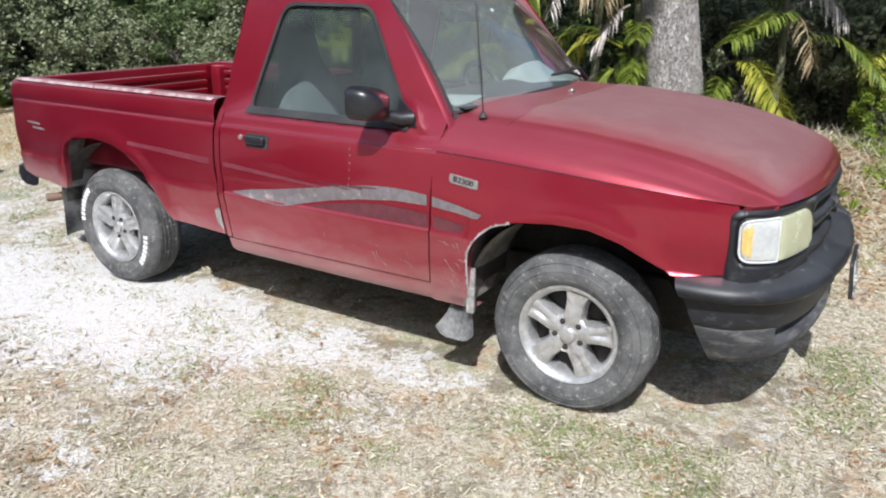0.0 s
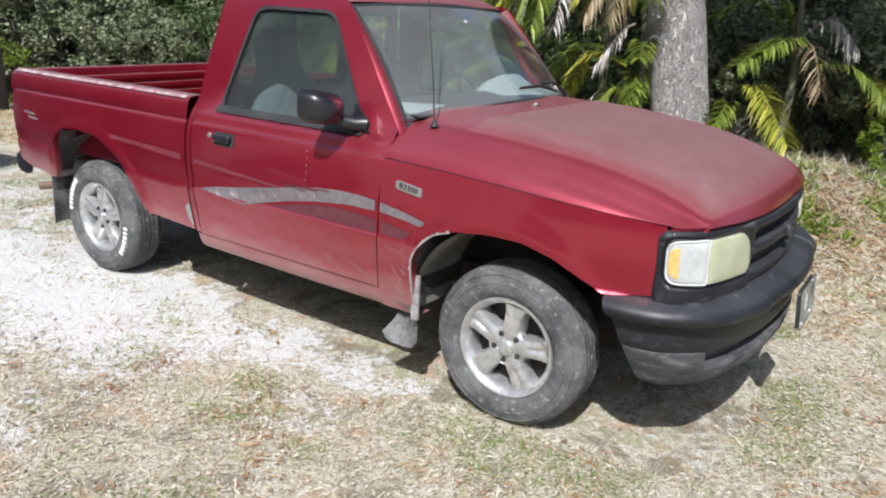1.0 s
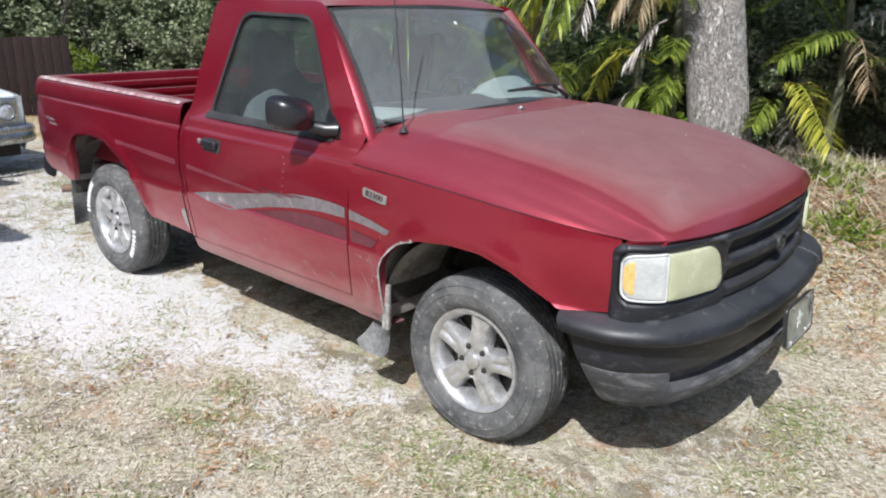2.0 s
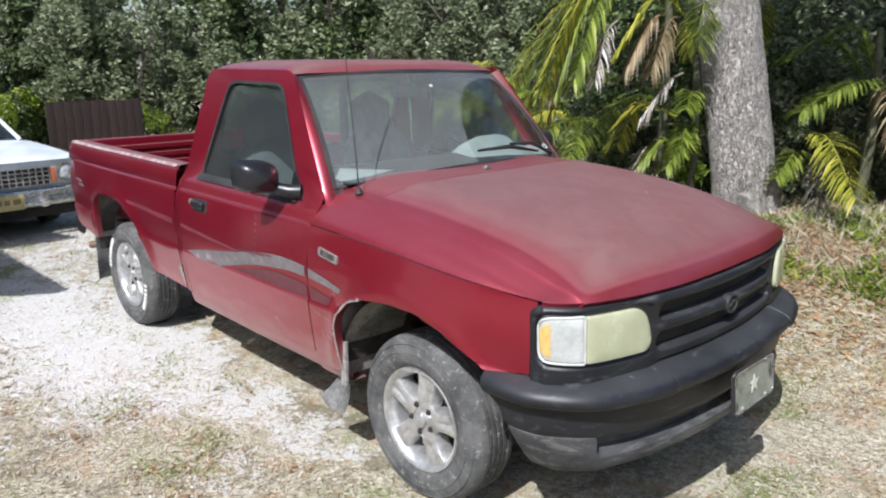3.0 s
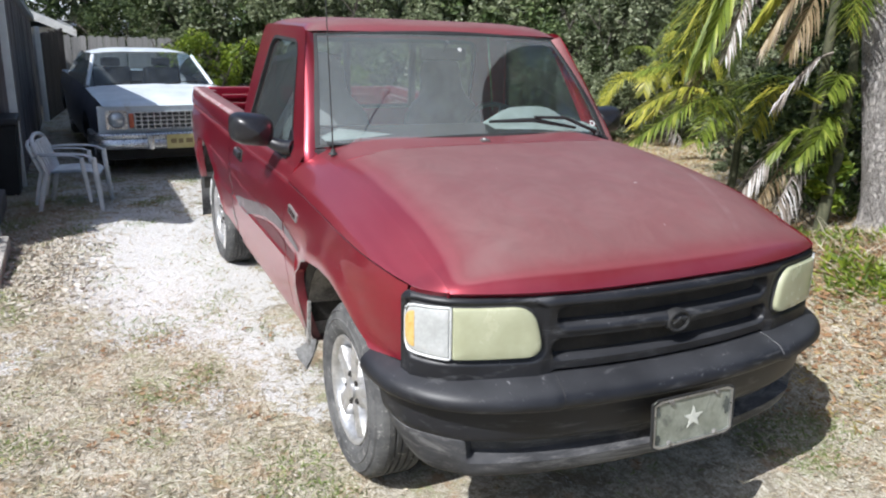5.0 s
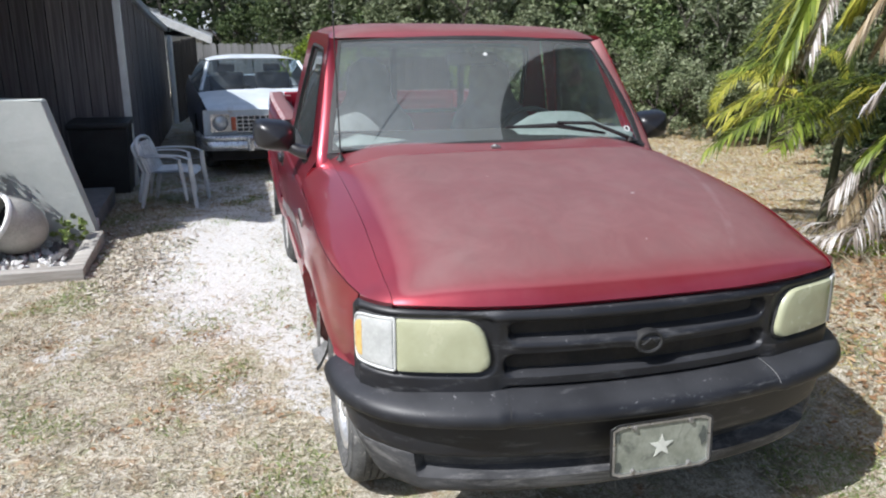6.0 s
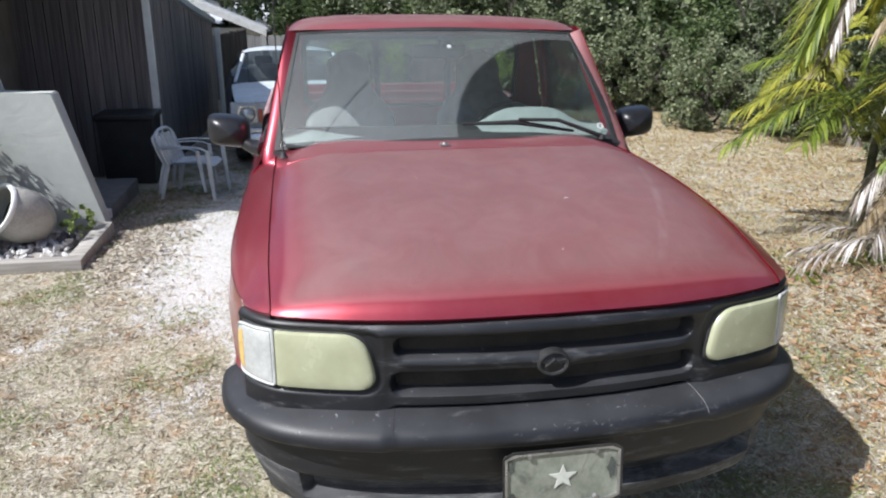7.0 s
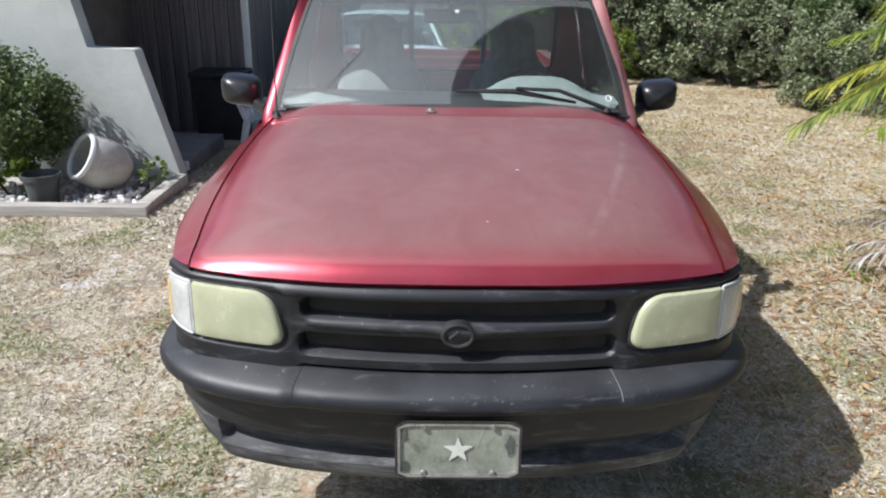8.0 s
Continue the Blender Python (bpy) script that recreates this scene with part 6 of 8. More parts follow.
def fence(name, label, a, b, zbase, material, height=1.5, step=0.145):
    """A run of dog-eared pickets from a to b, with two rails behind."""
    f = thing(name, label, "fence", kind="structure")
    a, b = Vector(a), Vector(b)
    d = (b - a).normalized()
    ang = math.atan2(d.y, d.x)
    n = int((b - a).length / step)
    me = picket_mesh.copy()
    me.materials.clear()
    for k in range(n):
        p = a + d * (k + 0.5) * step
        ob = link("picket", me, material, f)
        ob.matrix_basis = Matrix.Translation((p.x, p.y, zbase + rng.uniform(-0.02, 0.02))) @ Matrix.Rotation(ang + rng.uniform(-0.03, 0.03), 4, "Z") @ Matrix.Rotation(rng.uniform(-0.012, 0.012), 4, "Y") @ Matrix.Diagonal((1, 1, height / 1.53, 1))
    nrm = Vector((-d.y, d.x))
    for zz in (0.3, 1.15):
        bm = bmesh.new()
        mid = (a + b) / 2 + nrm * 0.035
        box(bm, (-(b - a).length / 2, -0.02, zbase + zz), ((b - a).length / 2, 0.02, zbase + zz + 0.085), 0.004)
        part("rail", bm, material, f, "", 40, Matrix.Translation((mid.x, mid.y, 0)) @ Matrix.Rotation(ang, 4, "Z"))
    return f


# shade on this run is put into its darker wood colour
fence("fence_1", "dark picket fence in shade behind the sedan", (-12.3, -2.05), (-14.5, -1.72), -0.42, SHADED_PICKET, 1.62)
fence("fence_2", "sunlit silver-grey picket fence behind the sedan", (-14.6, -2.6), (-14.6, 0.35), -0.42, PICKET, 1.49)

# brown board panel standing in front of the hedge
panel = thing("board_panel", "rusty brown board panel leaning in front of the hedge", "panel")
for k in range(11):
    bm = bmesh.new()
    box(bm, (-0.012, -0.066, 0), (0.012, 0.066, 1.26 + rng.uniform(-0.01, 0.01)), 0.004)
    part("board", bm, RUSTY, panel, "", 40, pose(-11.30 + 0.012 * k, 1.42 + 0.138 * k, -0.29, 0, -2, -3))
bm = bmesh.new()
box(bm, (-0.03, 0, 0.9), (-0.012, 1.5, 0.98), 0.003)
box(bm, (-0.03, 0, 0.2), (-0.012, 1.5, 0.28), 0.003)
part("cross_rail", bm, RUSTY, panel, "", 40, pose(-11.30, 1.40, -0.29, 0, -2, -5))

# neighbour's house beyond the fence
far = thing("neighbour_house", "pale house with a light metal gable roof beyond the fence", "house")
bm = bmesh.new()
box(bm, (-24, -8.2, -0.5), (-18.3, -1.75, 1.12), 0.0)
part("wall", bm, surface("pale_siding", (0.42, 0.42, 0.40), (0.52, 0.52, 0.50), rough=0.8, bump=0.2), far)
ROOF_PALE = surface("light_metal_roof", (0.45, 0.46, 0.47), (0.58, 0.59, 0.60), rough=0.5, bump=0.1)
bm = bmesh.new()
slab(bm, [(-1.48, 0.98), (-1.48, 1.07), (-5.0, 2.54), (-8.5, 1.07), (-8.5, 0.98), (-5.0, 2.44)], lambda a, b, d: Vector((-18.0 + d, a, b)), 6.5)
part("roof", bm, ROOF_PALE, far)
bm = bmesh.new()
slab(bm, [(-1.44, 0.93), (-1.44, 1.10), (-5.0, 2.58), (-8.54, 1.10), (-8.54, 0.93), (-5.0, 2.40)], lambda a, b, d: Vector((-17.96 + d, a, b)), 0.03)
part("bargeboard", bm, WHITE_TRIM, far, "white bargeboard")
low_house = thing("far_building", "low building with a pale sloping roof behind the trees", "building")
bm = bmesh.new()
box(bm, (-32, -3.5, -0.5), (-26.2, 6.0, 0.72), 0.0)
part("wall", bm, surface("pale_block", (0.36, 0.36, 0.34), (0.46, 0.46, 0.44), rough=0.85, bump=0.2), low_house)
bm = bmesh.new()
slab(bm, [(-25.8, 0.70), (-30.0, 1.75), (-34.0, 0.70), (-34.0, 0.80), (-30.0, 1.86), (-25.8, 0.80)], lambda a, b, d: Vector((a, 6.3 + d, b)), 10.2)
part("roof", bm, ROOF_PALE, low_house)

# entry step
step_ob = thing("entry_step", "low concrete step with a white front board", "step")
bm = bmesh.new()
box(bm, (-5.1, -2.95, -0.15), (-3.84, -2.24, 0.085), 0.01)
part("slab", bm, CONCRETE, step_ob)
bm = bmesh.new()
box(bm, (-3.838, -2.95, 0.03), (-3.80, -2.20, 0.105), 0.004)
part("front_board", bm, WHITE_TRIM, step_ob, "white painted board")

# black bin
bin_ob = thing("storage_bin", "black plastic storage bin beside the plank wall", "bin")
bm = bmesh.new()
grid(bm, 4, 2, lambda i, j: Vector((-5.78 + (0.20 + 0.03 * j) * (1 if i in (0, 1) else -1), -2.40 + (0.24 + 0.03 * j) * (1 if i in (0, 3) else -1), -0.10 + 0.68 * j)), True)
part("body", bm, BIN_BLACK, bin_ob)
bm = bmesh.new()
box(bm, (-6.03, -2.69, 0.575), (-5.53, -2.11, 0.64), 0.02, 3)
part("lid", bm, BIN_BLACK, bin_ob)

# raised bed: timbers, stones, urn, pot, shrub
bed_label = "weathered grey landscape timber edging the white stone bed"
for lo, hi, rot in (((-2.66, -8.0, -0.06), (-2.55, -2.115, 0.085), 0), ((-3.50, -2.225, -0.06), (-2.665, -2.118, 0.085), 0)):
    bm = bmesh.new()
    box(bm, lo, hi, 0.012, 2)
    tagged(link("landscape_timber", finish(bm, "landscape_timber"), TIMBER), bed_label, "timber", "bed timbers")
STONE = surface("white_stones", (0.52, 0.51, 0.49), (0.80, 0.79, 0.77), scale=30, rough=0.85, bump=0.3, per_piece=0.35)
bm = bmesh.new()
box(bm, (-3.50, -8.0, -0.1), (-2.665, -2.23, 0.035), 0.0)
tagged(link("bed_soil", finish(bm, "bed_soil", 0), surface("bed_soil_brown", (0.22, 0.20, 0.175), (0.42, 0.39, 0.35), scale=20, rough=0.95, bump=0.6)), "dark soil under the white stones", "soil", kind="structure")
pebbles = thing("stone_bed", "loose white stones covering the raised bed", "stones", kind="stuff")
stone_meshes = []
for q in range(5):
    bm = bmesh.new()
    bmesh.ops.create_icosphere(bm, subdivisions=1, radius=1.0)
    for v in bm.verts:
        v.co *= rng.uniform(0.72, 1.15)
        v.co.z *= 0.7
    stone_meshes.append(finish(bm, "stone", 0))
for k in range(290):
    r = rng.uniform(0.012, 0.034)
    px, py = rng.uniform(-3.46, -2.70), -2.27 - abs(rng.gauss(0, 0.75))
    ob = link("stone", rng.choice(stone_meshes), STONE, pebbles)
    ob.matrix_basis = Matrix.Translation((px, py, 0.036 + r * 0.45)) @ Euler((rng.uniform(0, 6), rng.uniform(0, 6), rng.uniform(0, 6))).to_matrix().to_4x4() @ Matrix.Scale(r, 4)

DARK_ROCK = surface("dark_rock", (0.045, 0.043, 0.045), (0.13, 0.125, 0.125), scale=20, rough=0.9, bump=0.5)
for k in range(9):
    r = rng.uniform(0.03, 0.055)
    rock = link("rock", stone_meshes[k % 5].copy(), None)
    rock.data.materials.clear()
    rock.data.materials.append(DARK_ROCK)
    tagged(rock, "dark grey rock lying among the white stones", "rock", "rocks by the urn")
    rock.matrix_basis = Matrix.Translation((rng.uniform(-3.25, -2.85), rng.uniform(-2.42, -2.27), 0.035 + r * 0.5)) @ Euler((rng.uniform(0, 6), rng.uniform(0, 6), rng.uniform(0, 6))).to_matrix().to_4x4() @ Matrix.Scale(r, 4)
URN = surface("cream_glazed_clay", (0.33, 0.32, 0.28), (0.50, 0.49, 0.44), scale=6, rough=0.55, bump=0.2, stain=(0.22, 0.20, 0.17))
urn = thing("clay_urn", "cream clay urn with a white rim lying on its side", "urn")
URN_P = [(0.0, -0.005), (0.10, 0.0), (0.13, 0.03), (0.175, 0.10), (0.198, 0.18), (0.200, 0.26), (0.188, 0.33), (0.176, 0.365), (0.158, 0.365), (0.166, 0.33), (0.178, 0.26), (0.176, 0.18), (0.15, 0.09), (0.0, 0.05)]
mu = pose(-3.22, -2.50, 0.160, 0, 60, -46)
bm = bmesh.new()
lathe(bm, URN_P, 40)
part("body", bm, URN, urn, "", 50, mu)
bm = bmesh.new()
lathe(bm, [(0.0, 0.22), (0.10, 0.235), (0.178, 0.23)], 30)
part("soil", bm, DARK_METAL, urn, "dark dry soil in the urn", 50, mu)
bm = bmesh.new()
lathe(bm, [(0.158, 0.352), (0.156, 0.372), (0.166, 0.381), (0.182, 0.379), (0.190, 0.366), (0.187, 0.350)], 40)
part("rim", bm, WHITE_TRIM, urn, "chalky white rim", 50, mu)
pot = thing("plant_pot", "dark grey-green plastic pot with dry soil", "pot")
bm = bmesh.new()
lathe(bm, [(0, 0), (0.105, 0.0), (0.118, 0.10), (0.135, 0.205), (0.150, 0.207), (0.152, 0.245), (0.138, 0.247), (0.128, 0.20), (0, 0.195)], 36)
part("body", bm, surface("dark_pot_plastic", (0.035, 0.042, 0.042), (0.06, 0.07, 0.07), rough=0.55, bump=0.1), pot, "", 40, pose(-2.80, -2.95, 0.03) @ Matrix.Scale(0.93, 4))


# stacked garden chairs
CHAIR_WHITE = surface("chalky_white_plastic", (0.50, 0.52, 0.54), (0.68, 0.70, 0.71), scale=5, rough=0.5, bump=0.05, stain=(0.40, 0.40, 0.39))


def garden_chair(m):
    """A moulded armchair; local +x is the way it faces."""
    ch = thing("garden_chair", "white moulded plastic garden chair stacked with another", "chair", m, "stacked garden chairs")
    bm = bmesh.new()
    grid(bm, 9, 9, lambda i, j: Vector((-0.22 + 0.46 * i / 8, -0.23 + 0.46 * j / 8, 0.42 + 0.02 * (i / 8) - 0.022 * math.sin(math.pi * j / 8) - 0.04 * max(0, i - 7))))
    bmesh.ops.solidify(bm, geom=bm.faces[:], thickness=0.012)
    part("seat", bm, CHAIR_WHITE, ch)
    for k in range(5):
        y = -0.18 + 0.36 * k / 4
        bm = bmesh.new()
        tube(bm, spline([(-0.22, y * 0.9, 0.41), (-0.26, y, 0.56), (-0.32, y * 1.05, 0.74 + 0.02 * math.cos(y * 8))], 7), 0.026, 6)
        part("back_slat", bm, CHAIR_WHITE, ch)
    bm = bmesh.new()
    tube(bm, spline([(-0.22, -0.235, 0.42), (-0.28, -0.25, 0.62), (-0.33, -0.20, 0.77), (-0.345, 0, 0.81), (-0.33, 0.20, 0.77), (-0.28, 0.25, 0.62), (-0.22, 0.235, 0.42)], 25), 0.020, 8)
    part("back_rim", bm, CHAIR_WHITE, ch)
    for s in (-1, 1):
        bm = bmesh.new()
        pts = spline([(-0.285, s * 0.25, 0.64), (-0.10, s * 0.28, 0.655), (0.14, s * 0.285, 0.645), (0.235, s * 0.275, 0.60)], 14)
        grid(bm, 14, 5, lambda i, j: pts[i] + Vector((0, (j - 2) * 0.014, -0.004 * (j - 2) ** 2)))
        bmesh.ops.solidify(bm, geom=bm.faces[:], thickness=0.014)
        part("arm", bm, CHAIR_WHITE, ch)
        for leg in ([(0.235, s * 0.275, 0.60), (0.245, s * 0.27, 0.42), (0.28, s * 0.285, 0.0)], [(-0.22, s * 0.235, 0.42), (-0.27, s * 0.255, 0.2), (-0.31, s * 0.27, 0.0)]):
            bm = bmesh.new()
            tube(bm, spline(leg, 7), [0.024, 0.026, 0.026, 0.025, 0.023, 0.021, 0.019], 8)
            part("leg", bm, CHAIR_WHITE, ch)
    return ch


cz = ground_z(-4.9, -1.8)
first_chair = garden_chair(pose(-4.92, -1.66, cz, 0, 0, 78) @ Matrix.Diagonal((0.86, 0.84, 0.80, 1)))
copy_thing(first_chair, pose(-4.94, -1.73, cz + 0.07, 0, -2, 80) @ Matrix.Diagonal((0.86, 0.84, 0.82, 1)))


# ---- the old sedan ----
SEDAN_WHITE = surface("oxidised_white_paint", (0.48, 0.53, 0.57), (0.66, 0.70, 0.73), scale=4, rough=0.42, bump=0.03, coat=0.2, stain=(0.42, 0.38, 0.33), stain_at=(0.60, 0.78))
# dark blue that stands for the white paint in shade
SEDAN_SHADED = surface("shaded_white_paint", (0.035, 0.042, 0.062), (0.075, 0.085, 0.115), scale=4, rough=0.4, bump=0.03, coat=0.3)
GRILLE_DARK = surface("dark_grille", (0.02, 0.02, 0.022), (0.05, 0.05, 0.052), rough=0.6)
YELLOW_PLATE = surface("yellow_plate", (0.42, 0.35, 0.14), (0.55, 0.47, 0.22), rough=0.5, bump=0.05, stain=(0.36, 0.28, 0.12))
PLATE_INK = surface("faded_plate_ink", (0.16, 0.11, 0.05), (0.26, 0.19, 0.09), rough=0.6, bump=0.0)
RED_LENS = surface("faded_orange_marker", (0.45, 0.10, 0.05), (0.55, 0.16, 0.08), rough=0.3)
GLASS_LAMP = surface("sealed_beam_glass", (0.42, 0.44, 0.46), (0.62, 0.64, 0.66), scale=30, rough=0.2, metal=0.4, coat=0.8)
sedan = thing("sedan", "old white sedan with chrome bumper, half in shade", "car", pose(-6.32, -0.60, -0.13, 0, 0, 5))
# stations along the car: x, half width, belt height, upper bulge
BELT = [(-4.75, 0.80), (-4.2, 0.84), (-3.2, 0.86), (-2.2, 0.87), (-1.2, 0.86), (-0.5, 0.83), (0.0, 0.79)]
HALF = [(-4.75, 0.74), (-4.3, 0.82), (-3.0, 0.86), (-1.5, 0.86), (-0.6, 0.85), (-0.15, 0.84), (0.0, 0.82)]


def sedan_wheel_cut(x):
    z = 0.26
    for c in (-0.82, -3.55):
        d = abs(x - c)
        if d < 0.36:
            z = max(z, 0.33 + math.sqrt(max(0, 0.36**2 - d * d)) * 0.92)
    return z


for s in (-1, 1):
    bm = bmesh.new()

    def flank(i, j):
        x = -4.75 + 4.70 * i / 119
        lo, hi = sedan_wheel_cut(x), smooth_interp(BELT, x)
        t = j / 9
        z = lo + (hi - lo) * t
        w = smooth_interp(HALF, x) * (1 - 0.05 * max(0, (0.45 - z) / 0.2) ** 2 - 0.09 * max(0, (z - 0.62) / 0.24) ** 2)
        return Vector((x, s * w, z))

    grid(bm, 120, 10, flank)
    # the side away from the sun gets the shaded colour
    part("body_side", bm, SEDAN_SHADED if s < 0 else SEDAN_WHITE, sedan, "white side panel with its shade put into dark blue" if s < 0 else "")
    bm = bmesh.new()
    for x in (-1.38, -2.65):
        tube(bm, [(x, s * smooth_interp(HALF, x) * 0.985, 0.32), (x, s * smooth_interp(HALF, x) * 1.0, 0.6), (x, s * smooth_interp(HALF, x) * 0.915, 0.86)], 0.004, 4)
    part("door_seam", bm, SEAL, sedan)
bm = bmesh.new()


def bonnet(i, j):
    t = i / 24 * 2 - 1
    x = -0.03 - 1.24 * j / 15
    half = smooth_interp(HALF, x) * 0.915
    z = smooth_interp(BELT, x) + 0.035 * (1 - t**4) * (0.4 + 0.6 * j / 15) + 0.008 * math.exp(-((t / 0.13) ** 2)) * min(1, j / 4)
    if j == 0:
        z -= 0.02
    return Vector((x + 0.05 * (1 - t * t) * (1 - j / 15), t * half, z))


grid(bm, 25, 16, bonnet)
part("hood", bm, SEDAN_WHITE, sedan, "chalky white hood")
bm = bmesh.new()
grid(bm, 25, 8, lambda i, j: Vector((-3.75 - 1.0 * j / 7, (i / 12 - 1) * smooth_interp(HALF, -3.75 - 1.0 * j / 7) * 0.915, 0.85 - 0.05 * j / 7 + 0.03 * (1 - (i / 12 - 1) ** 4))))
grid(bm, 9, 6, lambda i, j: Vector((-4.74, (i / 4 - 1) * 0.74, 0.28 + 0.54 * j / 5)))
part("trunk_lid", bm, SEDAN_WHITE, sedan)


def ss(u, v):
    b = Vector((-1.27 - 0.14 * u * u, 0.72 * u, 0.885 - 0.02 * u * u))
    t = Vector((-1.80 - 0.10 * u * u, 0.57 * u, 1.235 - 0.015 * u * u))
    return b.lerp(t, v)


bm = bmesh.new()
grid(bm, 17, 8, lambda i, j: ss(i / 8 - 1, j / 7))
pane = part("windshield", bm, CAR_GLASS, sedan, "dim sedan windshield")
pane.visible_shadow = False
for s in (-1, 1):
    bm = bmesh.new()
    tube(bm, [ss(s, 0.94 * k / 6) + Vector((-0.01, s * 0.02, 0.0)) for k in range(7)], 0.024, 8)
    part("pillar", bm, SEDAN_WHITE, sedan)
    bm = bmesh.new()
    slab(bm, [(-1.50, 0.86), (-1.92, 1.20), (-2.95, 1.19), (-3.45, 0.86)], lambda a, b, d: Vector((a, s * (0.775 - 0.42 * (b - 0.86) + d), b)), 0.004)
    pane = part("side_window", bm, CAR_GLASS, sedan, "dark side window")
bm = bmesh.new()


def sroof(i, j):
    t = i / 20 * 2 - 1
    v = j / 17
    x = -1.81 - 0.10 * t * t - 1.35 * v
    z = 1.232 + 0.055 * (1 - abs(t) ** 4) * (0.4 + 0.6 * math.sin(math.pi * min(v, 0.9))) - 0.06 * v * v - 0.012 * abs(t) ** 3
    return Vector((x, t * (0.60 - 0.01 * v), z))


grid(bm, 21, 18, sroof)
part("roof", bm, SEDAN_WHITE, sedan, "white sedan roof")
bm = bmesh.new()
grid(bm, 11, 6, lambda i, j: Vector((-3.18 - 0.57 * j / 5, (i / 5 - 1) * (0.59 + 0.08 * j / 5), 1.175 - 0.31 * j / 5)))
rear_pane2 = part("rear_window", bm, CAR_GLASS, sedan, "sedan rear window")
rear_pane2.visible_shadow = False
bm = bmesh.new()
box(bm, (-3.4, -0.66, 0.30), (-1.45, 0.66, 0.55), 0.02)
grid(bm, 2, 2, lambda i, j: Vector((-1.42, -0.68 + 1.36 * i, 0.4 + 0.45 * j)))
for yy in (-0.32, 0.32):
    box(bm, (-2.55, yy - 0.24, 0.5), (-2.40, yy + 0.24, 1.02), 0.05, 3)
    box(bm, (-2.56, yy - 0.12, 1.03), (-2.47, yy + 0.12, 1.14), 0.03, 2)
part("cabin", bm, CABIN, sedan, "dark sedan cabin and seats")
# nose
bm = bmesh.new()
grid(bm, 21, 6, lambda i, j: Vector((-0.045 + 0.05 * (1 - (i / 10 - 1) ** 2), (i / 10 - 1) * 0.815, 0.50 + 0.285 * j / 5)))
part("nose_panel", bm, SEDAN_WHITE, sedan)
bm = bmesh.new()
grid(bm, 13, 3, lambda i, j: Vector((0.012 + 0.012 * (1 - (i / 6 - 1) ** 2), (i / 6 - 1) * 0.455, 0.545 + 0.175 * j / 2)))
part("grille", bm, GRILLE_DARK, sedan, "dark egg-crate grille")
for k in range(15):
    bm = bmesh.new()
    y = -0.455 + 0.065 * k
    box(bm, (0.012, y - 0.006, 0.543), (0.036, y + 0.006, 0.722), 0.002)
    part("grille_bar", bm, CHROME, sedan)
for k in range(5):
    bm = bmesh.new()
    z = 0.545 + 0.0437 * k
    box(bm, (0.012, -0.462, z - 0.005), (0.038, 0.462, z + 0.005), 0.002)
    part("grille_bar", bm, CHROME, sedan)
for s in (-1, 1):
    bm = bmesh.new()
    n = 48
    c = (0.635, 0.645)
    ring_panel(bm, resample(round_rect(0.53, 0.745, 0.545, 0.745, 0.012), n, c), [(c[0] + 0.088 * math.cos(math.tau * q / n), c[1] + 0.088 * math.sin(math.tau * q / n)) for q in range(n)], lambda a, b, d: Vector((0.012 + d, s * a, b)), 0.03)
    lamp = part("headlight", bm, CHROME, sedan, "round sealed-beam headlight in a square bezel")
    bm = bmesh.new()
    lathe(bm, [(0, 0.02), (0.04, 0.016), (0.075, 0.002), (0.088, -0.02)], 28, Matrix.Translation((0.0, s * c[0], c[1])) @ Matrix.Rotation(radians(90), 4, "Y"))
    part("lens", bm, GLASS_LAMP, lamp)
    bm = bmesh.new()
    box(bm, (0.01, s * 0.492 - 0.025, 0.56), (0.035, s * 0.492 + 0.025, 0.71), 0.006)
    part("turn_signal", bm, RED_LENS, sedan, "faded orange turn signal")
bm = bmesh.new()
bp = spline([(-0.40, -0.87, 0), (-0.10, -0.87, 0), (0.06, -0.80, 0), (0.12, -0.4, 0), (0.13, 0, 0), (0.12, 0.4, 0), (0.06, 0.80, 0), (-0.10, 0.87, 0), (-0.40, 0.87, 0)], 61)
CH = [(-0.05, 0.505), (0.0, 0.510), (0.020, 0.495), (0.022, 0.465), (0.006, 0.448), (0.012, 0.435), (0.026, 0.40), (0.022, 0.365), (0.0, 0.345), (-0.05, 0.345)]


def chrome_at(i, j):
    t = (bp[min(i + 1, 60)] - bp[max(i - 1, 0)]).normalized()
    return Vector((bp[i].x, bp[i].y, 0)) + Vector((t.y, -t.x, 0)) * CH[j][0] + Vector((0, 0, CH[j][1]))


grid(bm, 61, len(CH), chrome_at)
cb = part("front_bumper", bm, CHROME, sedan, "pitted chrome front bumper")
for s in (-1, 1):
    bm = bmesh.new()
    box(bm, (0.125, s * 0.33 - 0.035, 0.34), (0.175, s * 0.33 + 0.035, 0.50), 0.015, 2)
    part("bumper_guard", bm, CHROME, cb)
bm = bmesh.new()
slab(bm, round_rect(-0.152, 0.152, 0.345, 0.495, 0.01), lambda a, b, d: Vector((0.172 + d, a - 0.02, b)), 0.004)
yp = part("front_plate", bm, YELLOW_PLATE, cb, "faded yellow plate")
for k, w in enumerate((0.06, 0.05, 0.07)):
    bm = bmesh.new()
    slab(bm, [(-0.11 + 0.08 * k, 0.40), (-0.11 + 0.08 * k + w, 0.40), (-0.11 + 0.08 * k + w, 0.45), (-0.11 + 0.08 * k, 0.45)], lambda a, b, d: Vector((0.1745 + d, a - 0.02, b)), 0.002)
    part("plate_bar", bm, PLATE_INK, yp)
bm = bmesh.new()
box(bm, (-4.6, -0.75, 0.20), (-0.05, 0.75, 0.36), 0.03)
